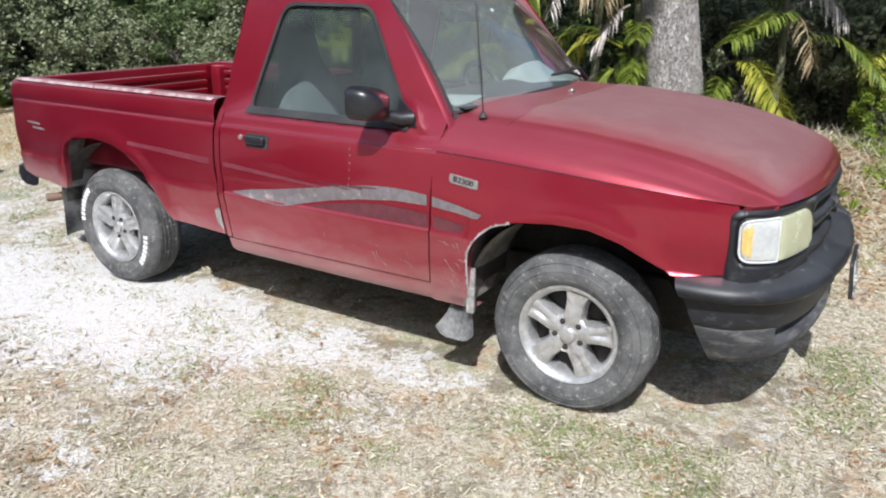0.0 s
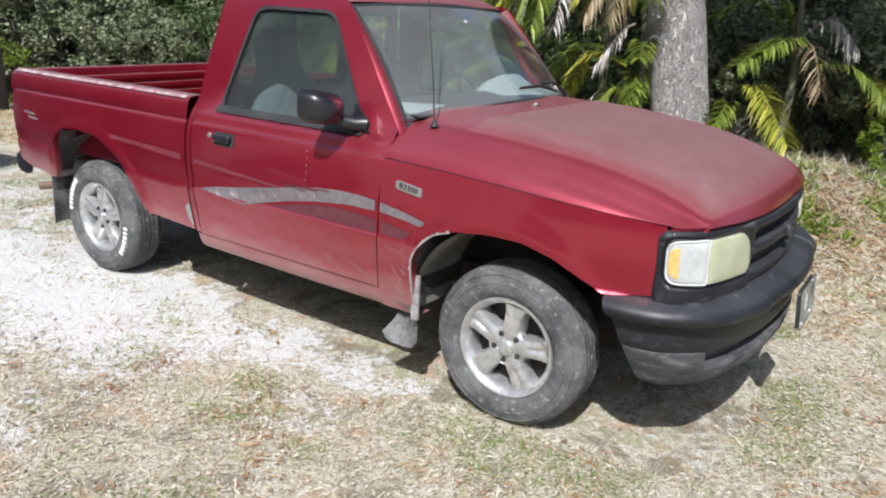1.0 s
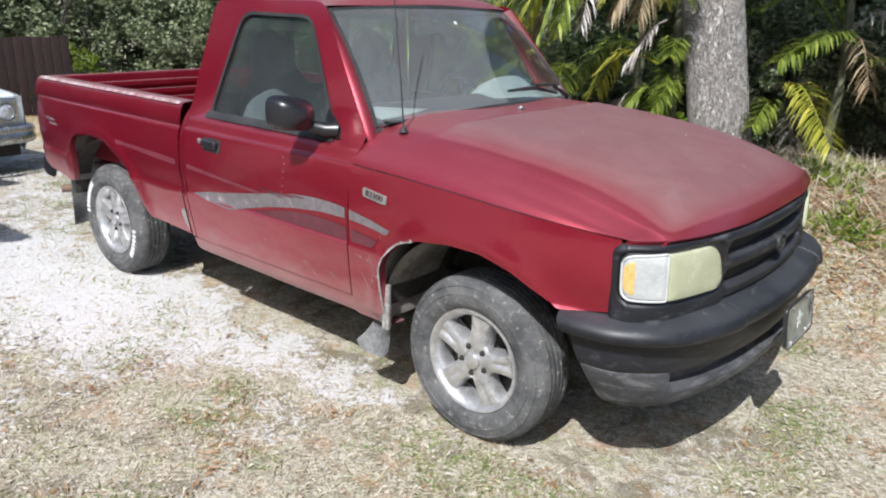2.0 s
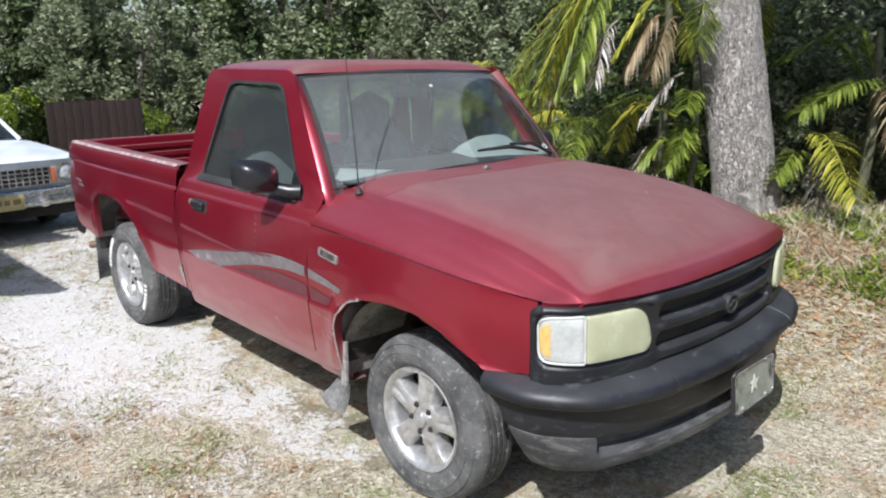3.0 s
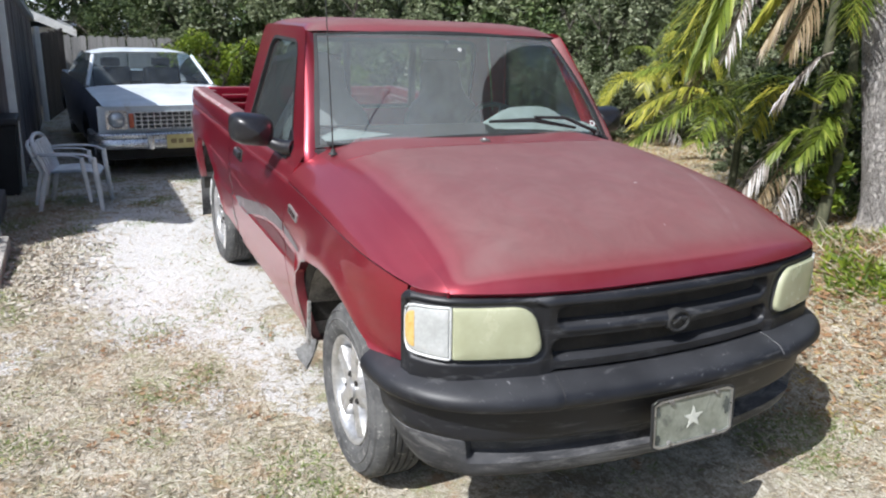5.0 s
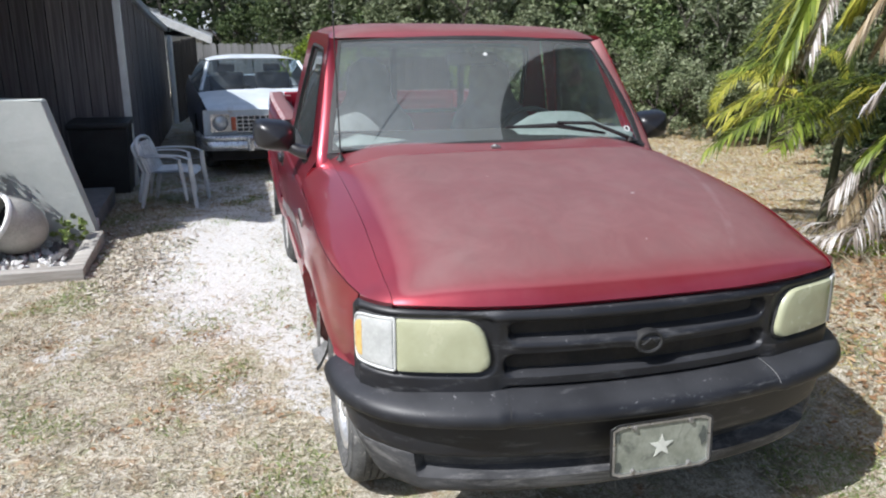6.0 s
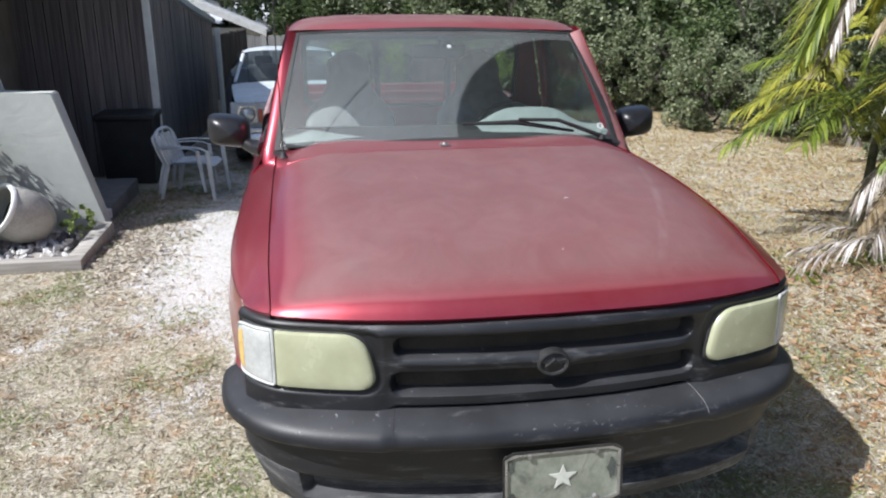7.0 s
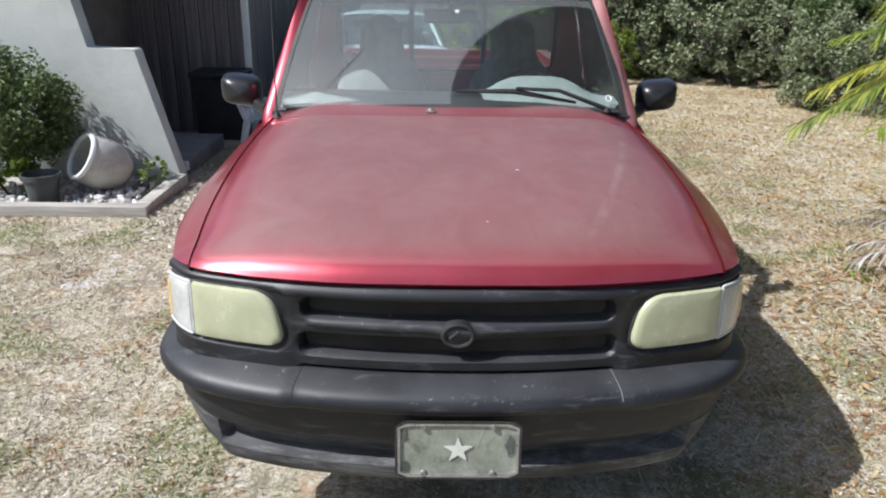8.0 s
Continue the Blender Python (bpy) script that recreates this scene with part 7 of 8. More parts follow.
for x in (-0.82, -3.55):
    for s in (-1, 1):
        grid(bm, 13, 2, lambda i, j: Vector((x + 0.37 * math.cos(math.pi * i / 12), s * (0.55 + 0.25 * j), 0.33 + 0.34 * math.sin(math.pi * i / 12))))
part("underbody", bm, DARK_METAL, sedan)
for x in (-0.82, -3.55):
    for s in (-1, 1):
        bm = bmesh.new()
        lathe(bm, [(0.17, 0.08), (0.21, 0.092), (0.28, 0.085), (0.31, 0.06), (0.315, 0.0), (0.31, -0.08), (0.2, -0.09)], 40)
        w = part("wheel", bm, RUBBER, sedan, "", 50, Matrix.Translation((x, s * 0.70, 0.315)) @ Matrix.Rotation(radians(-90 * s), 4, "X"))
        bm = bmesh.new()
        lathe(bm, [(0, 0.06), (0.07, 0.07), (0.10, 0.05), (0.16, 0.06), (0.175, 0.085)], 28)
        part("hub_cap", bm, CHROME, w)
for s in (-0.55, 0.12):
    bm = bmesh.new()
    tube(bm, [(-1.24, s, 0.895), (-1.30, s + 0.2, 0.925), (-1.31, s + 0.42, 0.925)], 0.008, 5)
    part("wiper", bm, SEAL, sedan)


# ---- trees, palms, hedge ----
OAK_LEAF = leaf("dull_oak_leaf", (0.024, 0.040, 0.014), (0.080, 0.120, 0.042), (0.20, 0.25, 0.105), 0.30, 0.28)
BRIGHT_LEAF = leaf("bright_leaf", (0.085, 0.14, 0.017), (0.21, 0.30, 0.032), (0.39, 0.46, 0.06), 0.4, 0.38)
FROND_GREEN = leaf("green_frond", (0.070, 0.105, 0.016), (0.20, 0.265, 0.036), (0.41, 0.45, 0.09), 0.4, 0.38)
FROND_YELLOW = leaf("yellowing_frond", (0.19, 0.22, 0.028), (0.42, 0.42, 0.055), (0.64, 0.57, 0.11), 0.4, 0.38)
FROND_DEAD = leaf("dead_grey_frond", (0.15, 0.115, 0.085), (0.36, 0.32, 0.285), (0.70, 0.68, 0.66), 0.4, 0.15)
DRY_GRASS = leaf("dry_straw", (0.28, 0.235, 0.15), (0.48, 0.43, 0.305), (0.70, 0.66, 0.54), 0.3, 0.2)
GREEN_GRASS = leaf("thin_green_grass", (0.14, 0.20, 0.05), (0.22, 0.29, 0.09), (0.36, 0.41, 0.16), 0.3, 0.3)
LITTER = leaf("fallen_leaves", (0.26, 0.19, 0.12), (0.48, 0.41, 0.30), (0.68, 0.64, 0.55), 0.3, 0.1)
FAR_LITTER = leaf("golden_fallen_leaves", (0.23, 0.155, 0.075), (0.44, 0.34, 0.185), (0.64, 0.55, 0.35), 0.3, 0.1)
FAR_GRASS = leaf("far_dry_grass", (0.25, 0.185, 0.07), (0.42, 0.33, 0.14), (0.58, 0.48, 0.24), 0.3, 0.2)
STEM = bark("stem_bark", (0.06, 0.05, 0.042), (0.17, 0.15, 0.13))
TRUNK = bark("grey_tree_bark", (0.13, 0.118, 0.11), (0.56, 0.525, 0.495))
PALM_STEM = surface("palm_stem", (0.05, 0.055, 0.03), (0.12, 0.12, 0.07), scale=14, rough=0.9, bump=0.5)


def pieces(name, centres, along, across, lengths, widths, fold=0.25):
    """Many small pointed leaves in one mesh: a kite of two triangles each, folded along the midrib."""
    n = len(centres)
    a = along * lengths[:, None]
    b = across * widths[:, None]
    up = np.cross(along, across)
    v = np.empty((n, 4, 3))
    v[:, 0] = centres - a * 0.5
    v[:, 1] = centres + b * 0.5 + up * (widths * fold)[:, None]
    v[:, 2] = centres + a * 0.5
    v[:, 3] = centres - b * 0.5 + up * (widths * fold)[:, None]
    idx = np.arange(n)[:, None] * 4
    faces = np.concatenate([idx + np.array([[0, 1, 2]]), idx + np.array([[0, 2, 3]])], axis=1).reshape(-1, 3)
    me = bpy.data.meshes.new(name)
    me.from_pydata(v.reshape(-1, 3).tolist(), [], faces.tolist())
    return me


def random_frames(g, n, flat=0.0):
    d = g.normal(size=(n, 3))
    d[:, 2] *= 1 - flat
    d /= np.linalg.norm(d, axis=1, keepdims=True)
    e = g.normal(size=(n, 3))
    e -= d * np.sum(e * d, axis=1, keepdims=True)
    e /= np.linalg.norm(e, axis=1, keepdims=True)
    return d, e


def crown_mesh(name, seed, n, radius, clumps, leaf_len, leaf_wid, tight=1.0):
    """A crown of leaf clumps set unevenly over a lumpy ball of about the given radii."""
    g = np.random.default_rng(seed)
    c = g.normal(size=(clumps, 3))
    c /= np.linalg.norm(c, axis=1, keepdims=True)
    c *= g.uniform(0.45, 1.05, size=(clumps, 1)) ** 0.6
    size = g.uniform(0.08, 0.24, size=clumps) * tight
    pick = g.integers(0, clumps, size=n)
    off = g.normal(size=(n, 3))
    off /= np.linalg.norm(off, axis=1, keepdims=True)
    off *= (g.uniform(0.2, 1.0, size=(n, 1)) ** 0.5) * size[pick][:, None]
    p = (c[pick] + off) * np.array(radius)
    d, e = random_frames(g, n, 0.35)
    return pieces(name, p, d, e, g.uniform(0.6, 1.3, n) * leaf_len, g.uniform(0.7, 1.2, n) * leaf_wid)


def stems_mesh(name, seed, height, spread, count, r0):
    bm = bmesh.new()
    r = random.Random(seed)
    for k in range(count):
        a = r.uniform(0, math.tau)
        p = Vector((0.06 * math.cos(a) * count**0.5, 0.06 * math.sin(a) * count**0.5, -0.1))
        pts = [p]
        for q in range(6):
            p = p + Vector((math.cos(a) * spread * 0.16 + r.uniform(-0.07, 0.07), math.sin(a) * spread * 0.16 + r.uniform(-0.07, 0.07), height / 6))
            pts.append(p)
        tube(bm, pts, [r0 * (1 - 0.13 * q) for q in range(7)], 6)
        for q in (2, 3, 4, 5):
            b = r.uniform(0, math.tau)
            t = pts[q] + Vector((math.cos(b) * spread * 0.35, math.sin(b) * spread * 0.35, height * 0.16))
            tube(bm, [pts[q], pts[q].lerp(t, 0.5) + Vector((0, 0, 0.05)), t], [r0 * 0.4, r0 * 0.28, r0 * 0.12], 5)
    return finish(bm, name, 60)


bush_kinds = []
for q, (n, rad, cl, ll, lw, hh) in enumerate(((6600, (0.95, 0.95, 0.85), 82, 0.088, 0.044, 0.75), (8200, (1.25, 1.15, 1.1), 100, 0.100, 0.048, 1.0), (9000, (1.2, 1.2, 1.6), 110, 0.105, 0.052, 1.5), (7200, (1.05, 1.1, 1.0), 76, 0.085, 0.050, 0.9))):
    bush_kinds.append((crown_mesh("crown", 31 + q, n, rad, cl, ll, lw), stems_mesh("stem", 51 + q, hh * 1.5, rad[0], 4, 0.035), hh))
bright_crown = crown_mesh("crown", 77, 4200, (0.8, 0.8, 0.8), 40, 0.085, 0.045)


MID_LEAF = leaf("greyish_hedge_leaf", (0.08, 0.10, 0.05), (0.20, 0.24, 0.125), (0.44, 0.47, 0.30), 0.4, 0.36)
AIRY_LEAF = leaf("pale_airy_leaf", (0.24, 0.27, 0.17), (0.42, 0.45, 0.32), (0.64, 0.65, 0.53), 0.5, 0.5)


def bush(x, y, size, kind, turn, bright=False, label="", lift=0.0, airy=False, mid=False):
    crown, stems, hh = bush_kinds[kind]
    b = thing("bush", label or ("dense dull-green scrub oak bush in the hedge" if not bright else "bright green leafy shrub in the hedge"), "bush", Matrix.Translation((x, y, ground_z(x, y) + lift)) @ Matrix.Rotation(turn, 4, "Z"), "hedge bushes")
    if bright:
        me = bright_crown
        link("crown", me, BRIGHT_LEAF, b, "", Matrix.Translation((0, 0, 0.65 * size)) @ Matrix.Scale(size, 4))
    else:
        link("crown", crown, AIRY_LEAF if airy else MID_LEAF if mid else OAK_LEAF, b, "", Matrix.Translation((0, 0, hh * size)) @ Matrix.Scale(size, 4))
    link("stem", stems, STEM, b, "", Matrix.Scale(size, 4))
    return b


rng = random.Random(63)
EDGE = [(-15.5, 0.9), (-13.9, 1.7), (-13.0, 3.0), (-12.4, 4.3), (-11.8, 5.6), (-10.6, 6.9), (-9.2, 7.7), (-7.4, 8.0), (-5.6, 8.0), (-3.8, 7.6), (-2.2, 6.6), (-0.8, 6.3), (0.8, 6.2), (2.4, 6.2), (4.2, 6.0), (6.2, 5.8), (8.4, 5.2)]
for k, (x, y) in enumerate(EDGE):
    bush(x + rng.uniform(-0.3, 0.3), y + rng.uniform(-0.2, 0.3), rng.uniform(0.85, 1.15), k % 4, rng.uniform(0, 6), k in (1, 9), mid=k < 4)
for k, (x, y) in enumerate(EDGE):
    for row in range(1 if k < 3 else 2):
        d = Vector((x + 2.5, y + 2.0)).normalized() * (1.6 + 1.7 * row)
        bush(x + d.x + rng.uniform(-0.6, 0.6), y + abs(d.y) + rng.uniform(-0.4, 0.6), rng.uniform(1.25, 1.75) + 0.45 * row, (k + row) % 4, rng.uniform(0, 6), airy=k < 4, mid=k == 4)
# low shrub that juts out of the hedge, and small ones at its foot
bush(-8.75, 5.75, 0.78, 3, 1.2, label="low green shrub standing out from the hedge")
bush(-7.7, 6.55, 0.80, 0, 2.2, label="low green shrub standing out from the hedge")
bush(-12.0, 3.3, 0.7, 0, 0.4, True)
for x, y, sz, kd in ((-3.2, 5.1, 0.8, 0), (-1.9, 4.6, 0.9, 1), (-0.6, 4.7, 0.9, 0), (0.5, 4.8, 0.75, 3), (1.7, 4.9, 0.8, 1), (2.9, 4.8, 0.8, 0), (4.2, 4.6, 0.8, 3)):
    bush(x, y, sz, kd, rng.uniform(0, 6), label="tangled dark undergrowth at the edge of the wood")
bush(0.95, 3.75, 0.36, 0, 0.4, True, label="bright green weedy shrub on the bank")
bush(-13.4, 0.7, 1.0, 1, 2.0, True)
# the light-leaved trees over the fence
for x, y, s, kd in ((-23.5, -5.5, 2.2, 2), (-23.0, -2.6, 2.3, 1), (-24.0, 0.2, 2.4, 2), (-16.4, 1.6, 1.5, 2), (-17.5, 3.4, 1.7, 1), (-16.6, -0.2, 0.95, 1)):
    bush(x, y, s, kd, rng.uniform(0, 6), label="grey-green tree behind the fence", lift=0.3, airy=True)

# trees added out of view across the yard, on the sunny side, for reflections
for k in range(11):
    bush(-12 + 3.1 * k + rng.uniform(-0.8, 0.8), -17.5 + rng.uniform(-1.5, 1.5) + 0.05 * (k - 5) ** 2, rng.uniform(2.0, 3.1), k % 4, rng.uniform(0, 6), label="dark tree added out of view for reflections")
# tall trees behind, thin trunks among the dark
for k in range(4, len(EDGE)):
    x, y = EDGE[k]
    d = Vector((x + 2.5, y + 2.0)).normalized() * rng.uniform(4.6, 6.2)
    bush(x + d.x, y + abs(d.y) + 0.5, rng.uniform(2.3, 3.0), (k + 1) % 4, rng.uniform(0, 6), label="tall dark tree in the wood behind the hedge")

# the grey tree beside the truck
tree = thing("tree", "broad grey-barked tree standing in weeds by the truck", "tree", Matrix.Translation((-0.655, 3.40, ground_z(-0.74, 3.36) - 0.05)))
bm = bmesh.new()
TR = [(-0.05, 0.33), (0.05, 0.275), (0.15, 0.255), (0.35, 0.246), (0.8, 0.242), (1.3, 0.238), (1.9, 0.232), (2.6, 0.222), (3.4, 0.21), (4.4, 0.19)]


def trunk_at(i, j):
    a = math.tau * i / 40
    z = -0.05 + 4.4 * (j / 44) ** 1.15
    r = smooth_interp(TR, z)
    lobes = 1 + 0.05 * math.sin(3 * a + 0.6 * z) + 0.035 * math.sin(5 * a - z) + max(0, 0.25 - z) * 0.35 * math.sin(5 * a)
    rough = 1 + 0.035 * noise.noise(Vector((math.cos(a) * 5, math.sin(a) * 5, z * 3))) + 0.02 * noise.noise(Vector((math.cos(a) * 14, math.sin(a) * 14, z * 8)))
    return Vector((r * lobes * rough * math.cos(a) - 0.145 * z, r * lobes * rough * math.sin(a) - 0.115 * z, z))


grid(bm, 40, 45, trunk_at, True)
part("trunk", bm, TRUNK, tree, "rough grey trunk", 80)
for k, (a, ln) in enumerate(((0.4, 2.2), (1.7, 2.6), (2.9, 2.0), (4.1, 2.4), (5.3, 2.3))):
    base = Vector((-0.54, -0.43, 3.7 + 0.12 * k))
    tip = base + Vector((math.cos(a) * ln, math.sin(a) * ln, 1.5 + 0.2 * k))
    bm = bmesh.new()
    tube(bm, spline([base, base.lerp(tip, 0.5) + Vector((0, 0, 0.3)), tip], 8), [0.13, 0.12, 0.10, 0.085, 0.07, 0.055, 0.04, 0.02], 8)
    part("limb", bm, TRUNK, tree)
link("crown", crown_mesh("crown", 91, 17000, (3.0, 2.4, 1.3), 90, 0.13, 0.07), OAK_LEAF, tree, "dull green crown", Matrix.Translation((0.6, 0.5, 5.5)))
# two unseen crowns added to shade the growth behind the palms and trunk
link("crown", crown_mesh("crown", 93, 10000, (1.9, 1.1, 0.8), 70, 0.14, 0.08, 1.6), OAK_LEAF, tree, "dull green crown added out of view for shade", Matrix.Translation((-0.75, -1.25, 4.95)))
link("crown", crown_mesh("crown", 92, 9000, (2.8, 1.3, 0.9), 60, 0.13, 0.07), OAK_LEAF, tree, "dull green crown added out of view for shade", Matrix.Translation((1.74, -1.46, 5.0)))


# unseen crown set sunward of the undergrowth to keep it dark
link("crown", crown_mesh("crown", 94, 15000, (2.7, 0.85, 0.6), 80, 0.15, 0.09, 1.4), OAK_LEAF, tree, "dull green crown added out of view to shade the undergrowth", Matrix.Translation(Vector((1.35, 1.35, 1.0)) + SUN_TO * 4.6))


# palms
def frond_mesh(name, seed, length, arch, droop, leaflet, pairs=34, ragged=0.0, width=0.026):
    """A feather frond: local +x is outwards; it leaves at the angle arch and bends down."""
    g = random.Random(seed)
    pts, ang, p = [], arch, Vector((0, 0, 0))
    n = 22
    for k in range(n + 1):
        pts.append(p.copy())
        p = p + Vector((math.cos(ang), 0, math.sin(ang))) * (length / n)
        ang -= droop / n * (0.4 + 1.2 * k / n)
    verts, faces = [], []

    def quad(a, b, c, d):
        i = len(verts)
        verts.extend([tuple(a), tuple(b), tuple(c), tuple(d)])
        faces.append((i, i + 1, i + 2, i + 3))

    for k in range(n):
        t = (pts[k + 1] - pts[k]).normalized()
        up = Vector((-t.z, 0, t.x))
        w0, w1 = 0.009 * (1 - k / n) + 0.003, 0.009 * (1 - (k + 1) / n) + 0.003
        ring0 = [pts[k] + Vector((0, w0, 0)), pts[k] + up * w0, pts[k] - Vector((0, w0, 0)), pts[k] - up * w0]
        ring1 = [pts[k + 1] + Vector((0, w1, 0)), pts[k + 1] + up * w1, pts[k + 1] - Vector((0, w1, 0)), pts[k + 1] - up * w1]
        i = len(verts)
        verts.extend([tuple(v) for v in ring0 + ring1])
        for q in range(4):
            faces.append((i + q, i + (q + 1) % 4, i + 4 + (q + 1) % 4, i + 4 + q))
    for k in range(pairs):
        s = 0.16 + 0.83 * k / (pairs - 1)
        f = s * n
        i0 = min(int(f), n - 1)
        root = pts[i0].lerp(pts[i0 + 1], f - i0)
        t = (pts[i0 + 1] - pts[i0]).normalized()
        up = Vector((-t.z, 0, t.x))
        ln = leaflet * (math.sin(math.pi * (0.12 + 0.80 * s)) ** 0.7)
        for sd in (-1, 1):
            if g.random() < ragged * 0.5:
                continue
            fwd = 0.55 + 0.75 * s + g.uniform(-0.12, 0.12)
            d = (Vector((0, sd, 0)) + t * fwd + up * (0.28 + g.uniform(-0.1, 0.15) - ragged * 0.9)).normalized()
            side = d.cross(up).normalized()
            l2 = ln * g.uniform(0.85, 1.12)
            mid = root + d * l2 * 0.5
            sag = Vector((0, 0, -1)) * l2 * (0.16 + 0.25 * g.random() + ragged * 0.35)
            tip = root + d * l2 + sag
            w = width * g.uniform(0.8, 1.15)
            i = len(verts)
            verts.extend([tuple(root - side * w * 0.2), tuple(root + side * w * 0.2), tuple(mid + side * w * 0.5), tuple(mid - side * w * 0.5), tuple(tip)])
            faces.extend([(i, i + 1, i + 2, i + 3), (i + 3, i + 2, i + 4)])
    me = bpy.data.meshes.new(name)
    me.from_pydata(verts, [], faces)
    return me


FRONDS = {
    "green": [frond_mesh("frond", 1, 1.75, 0.95, 2.5, 0.42, 54, 0.0, 0.025), frond_mesh("frond", 2, 1.5, 0.6, 2.1, 0.38, 50, 0.05, 0.025)],
    "yellow": [frond_mesh("frond", 3, 1.6, 0.45, 2.0, 0.40, 52, 0.08, 0.025), frond_mesh("frond", 4, 1.35, 0.8, 2.6, 0.36, 48, 0.12, 0.025)],
    "dead": [frond_mesh("frond", 5, 1.3, -0.3, 1.5, 0.24, 40, 0.5, 0.022), frond_mesh("frond", 6, 1.1, -0.6, 1.2, 0.22, 34, 0.6, 0.024)],
}
FROND_TAN = leaf("withered_tan_frond", (0.14, 0.095, 0.05), (0.33, 0.25, 0.14), (0.52, 0.43, 0.28), 0.4, 0.2)
FROND_MAT = {"green": FROND_GREEN, "yellow": FROND_YELLOW, "dead": FROND_DEAD, "tan": FROND_TAN}


def palm(x, y, height, fronds, label, stem_r=0.015):
    """fronds: kind, variant, direction in degrees, start height, scale, extra pitch in degrees."""
    z = ground_z(x, y)
    p = thing("palm", label, "palm", Matrix.Translation((x, y, z)), "palms by the wood")
    bm = bmesh.new()
    tube(bm, [(0, 0, -0.1), (0.02, 0.01, height * 0.4), (0.0, 0.03, height * 0.8), (-0.02, 0.02, height)], [stem_r * 1.25, stem_r, stem_r * 0.95, stem_r * 0.7], 10)
    part("trunk", bm, PALM_STEM, p, "ringed palm stem")
    for kind, var, direction, h, sc, pitch in fronds:
        link("frond", FRONDS[kind][var], FROND_MAT[kind], p, {"green": "", "yellow": "yellowing frond", "dead": "dead grey hanging frond"}[kind],
             Matrix.Translation((0, 0, h)) @ Matrix.Rotation(radians(direction), 4, "Z") @ Matrix.Rotation(radians(-pitch), 4, "Y") @ Matrix.Scale(sc, 4))
    return p


def spray(seed, height, count, a0, a1, low, sc0, sc1, dead=4):
    """Fronds between two directions, with dead ones hanging among them."""
    r = random.Random(seed)
    out = []
    for k in range(count):
        out.append((r.choice(["green", "yellow", "yellow", "yellow"]), r.randrange(2), a0 + (a1 - a0) * (k + r.uniform(-0.4, 0.4)) / max(1, count - 1), height * r.uniform(low, 1.0), r.uniform(sc0, sc1), r.uniform(-25, 18)))
    for k in range(dead):
        out.append(("dead", r.randrange(2), r.uniform(a0, a1), height * r.uniform(low * 0.8, 0.9), r.uniform(sc0, sc1) * 1.25, r.uniform(-30, 5)))
    return out



def arched_frond(name, seed, root, apex, tip, leaflet, pairs=30, ragged=0.0, width=0.024, hang=0.30):
    """A feather frond whose rib bends from root over apex to tip; the leaflets hang by the given share of their length."""
    g = random.Random(seed)
    rib = spline([root, apex, tip], 19)
    bm = bmesh.new()
    tube(bm, rib, [0.010 * (1 - 0.85 * k / 18) for k in range(19)], 4)
    for k in range(pairs):
        s = 0.14 + 0.86 * k / (pairs - 1)
        f = s * 18
        i0 = min(int(f), 17)
        base = rib[i0].lerp(rib[i0 + 1], f - i0)
        t = (rib[i0 + 1] - rib[i0]).normalized()
        across = t.cross(Vector((0, 0, 1)))
        across = across.normalized() if across.length > 0.05 else Vector((0, 1, 0))
        ln = leaflet * math.sin(math.pi * (0.16 + 0.70 * s)) ** 0.7
        for sd in (-1, 1):
            if g.random() < ragged * 0.4:
                continue
            d = (across * sd + t * (0.55 + 0.5 * s + g.uniform(-0.15, 0.15)) + Vector((0, 0, 0.22 - ragged * 0.5 + g.uniform(-0.2, 0.2) * (1 + 2 * ragged)))).normalized()
            l2 = ln * g.uniform(0.78, 1.15)
            mid = base + d * l2 * 0.5 - Vector((0, 0, l2 * hang * 0.22))
            end = base + d * l2 - Vector((0, 0, l2 * (hang + g.uniform(0.0, 0.25) + ragged * g.uniform(-0.2, 0.5))))
            side = d.cross(Vector((g.uniform(-0.3, 0.3), g.uniform(-0.3, 0.3), 1))).normalized()
            w = width * g.uniform(0.75, 1.15)
            v = [bm.verts.new(c) for c in (base - side * w * 0.2, base + side * w * 0.2, mid + side * w * 0.5, mid - side * w * 0.5, end)]
            bm.faces.new(v[:4])
            bm.faces.new((v[3], v[2], v[4]))
    return finish(bm, name, 0, False)


def arched_palm(x, y, height, label, fronds, seed):
    """fronds: kind, root, apex, tip (all in the world), leaflet length."""
    z = ground_z(x, y)
    p = thing("palm", label, "palm", Matrix.Translation((x, y, z)), "palms by the wood")
    bm = bmesh.new()
    tube(bm, [(0, 0, -0.1), (0.03, 0.02, height * 0.4), (0.0, 0.05, height * 0.8), (-0.02, 0.03, height)], [0.045, 0.036, 0.032, 0.022], 10)
    part("trunk", bm, PALM_STEM, p, "ringed palm stem")
    back = Vector((-x, -y, -z))
    for k, (kind, root, apex, tip, leaflet) in enumerate(fronds):
        dead = kind in ("dead", "tan")
        me = arched_frond("frond", seed + k, Vector(root) + back, Vector(apex) + back, Vector(tip) + back, leaflet * (0.72 if dead else 0.74), 34 if dead else 46, 0.55 if dead else 0.05, 0.013 if dead else 0.019)
        link("frond", me, FROND_MAT[kind], p, {"green": "", "yellow": "yellowing frond", "dead": "dead grey hanging frond", "tan": "withered tan frond"}[kind])
    return p


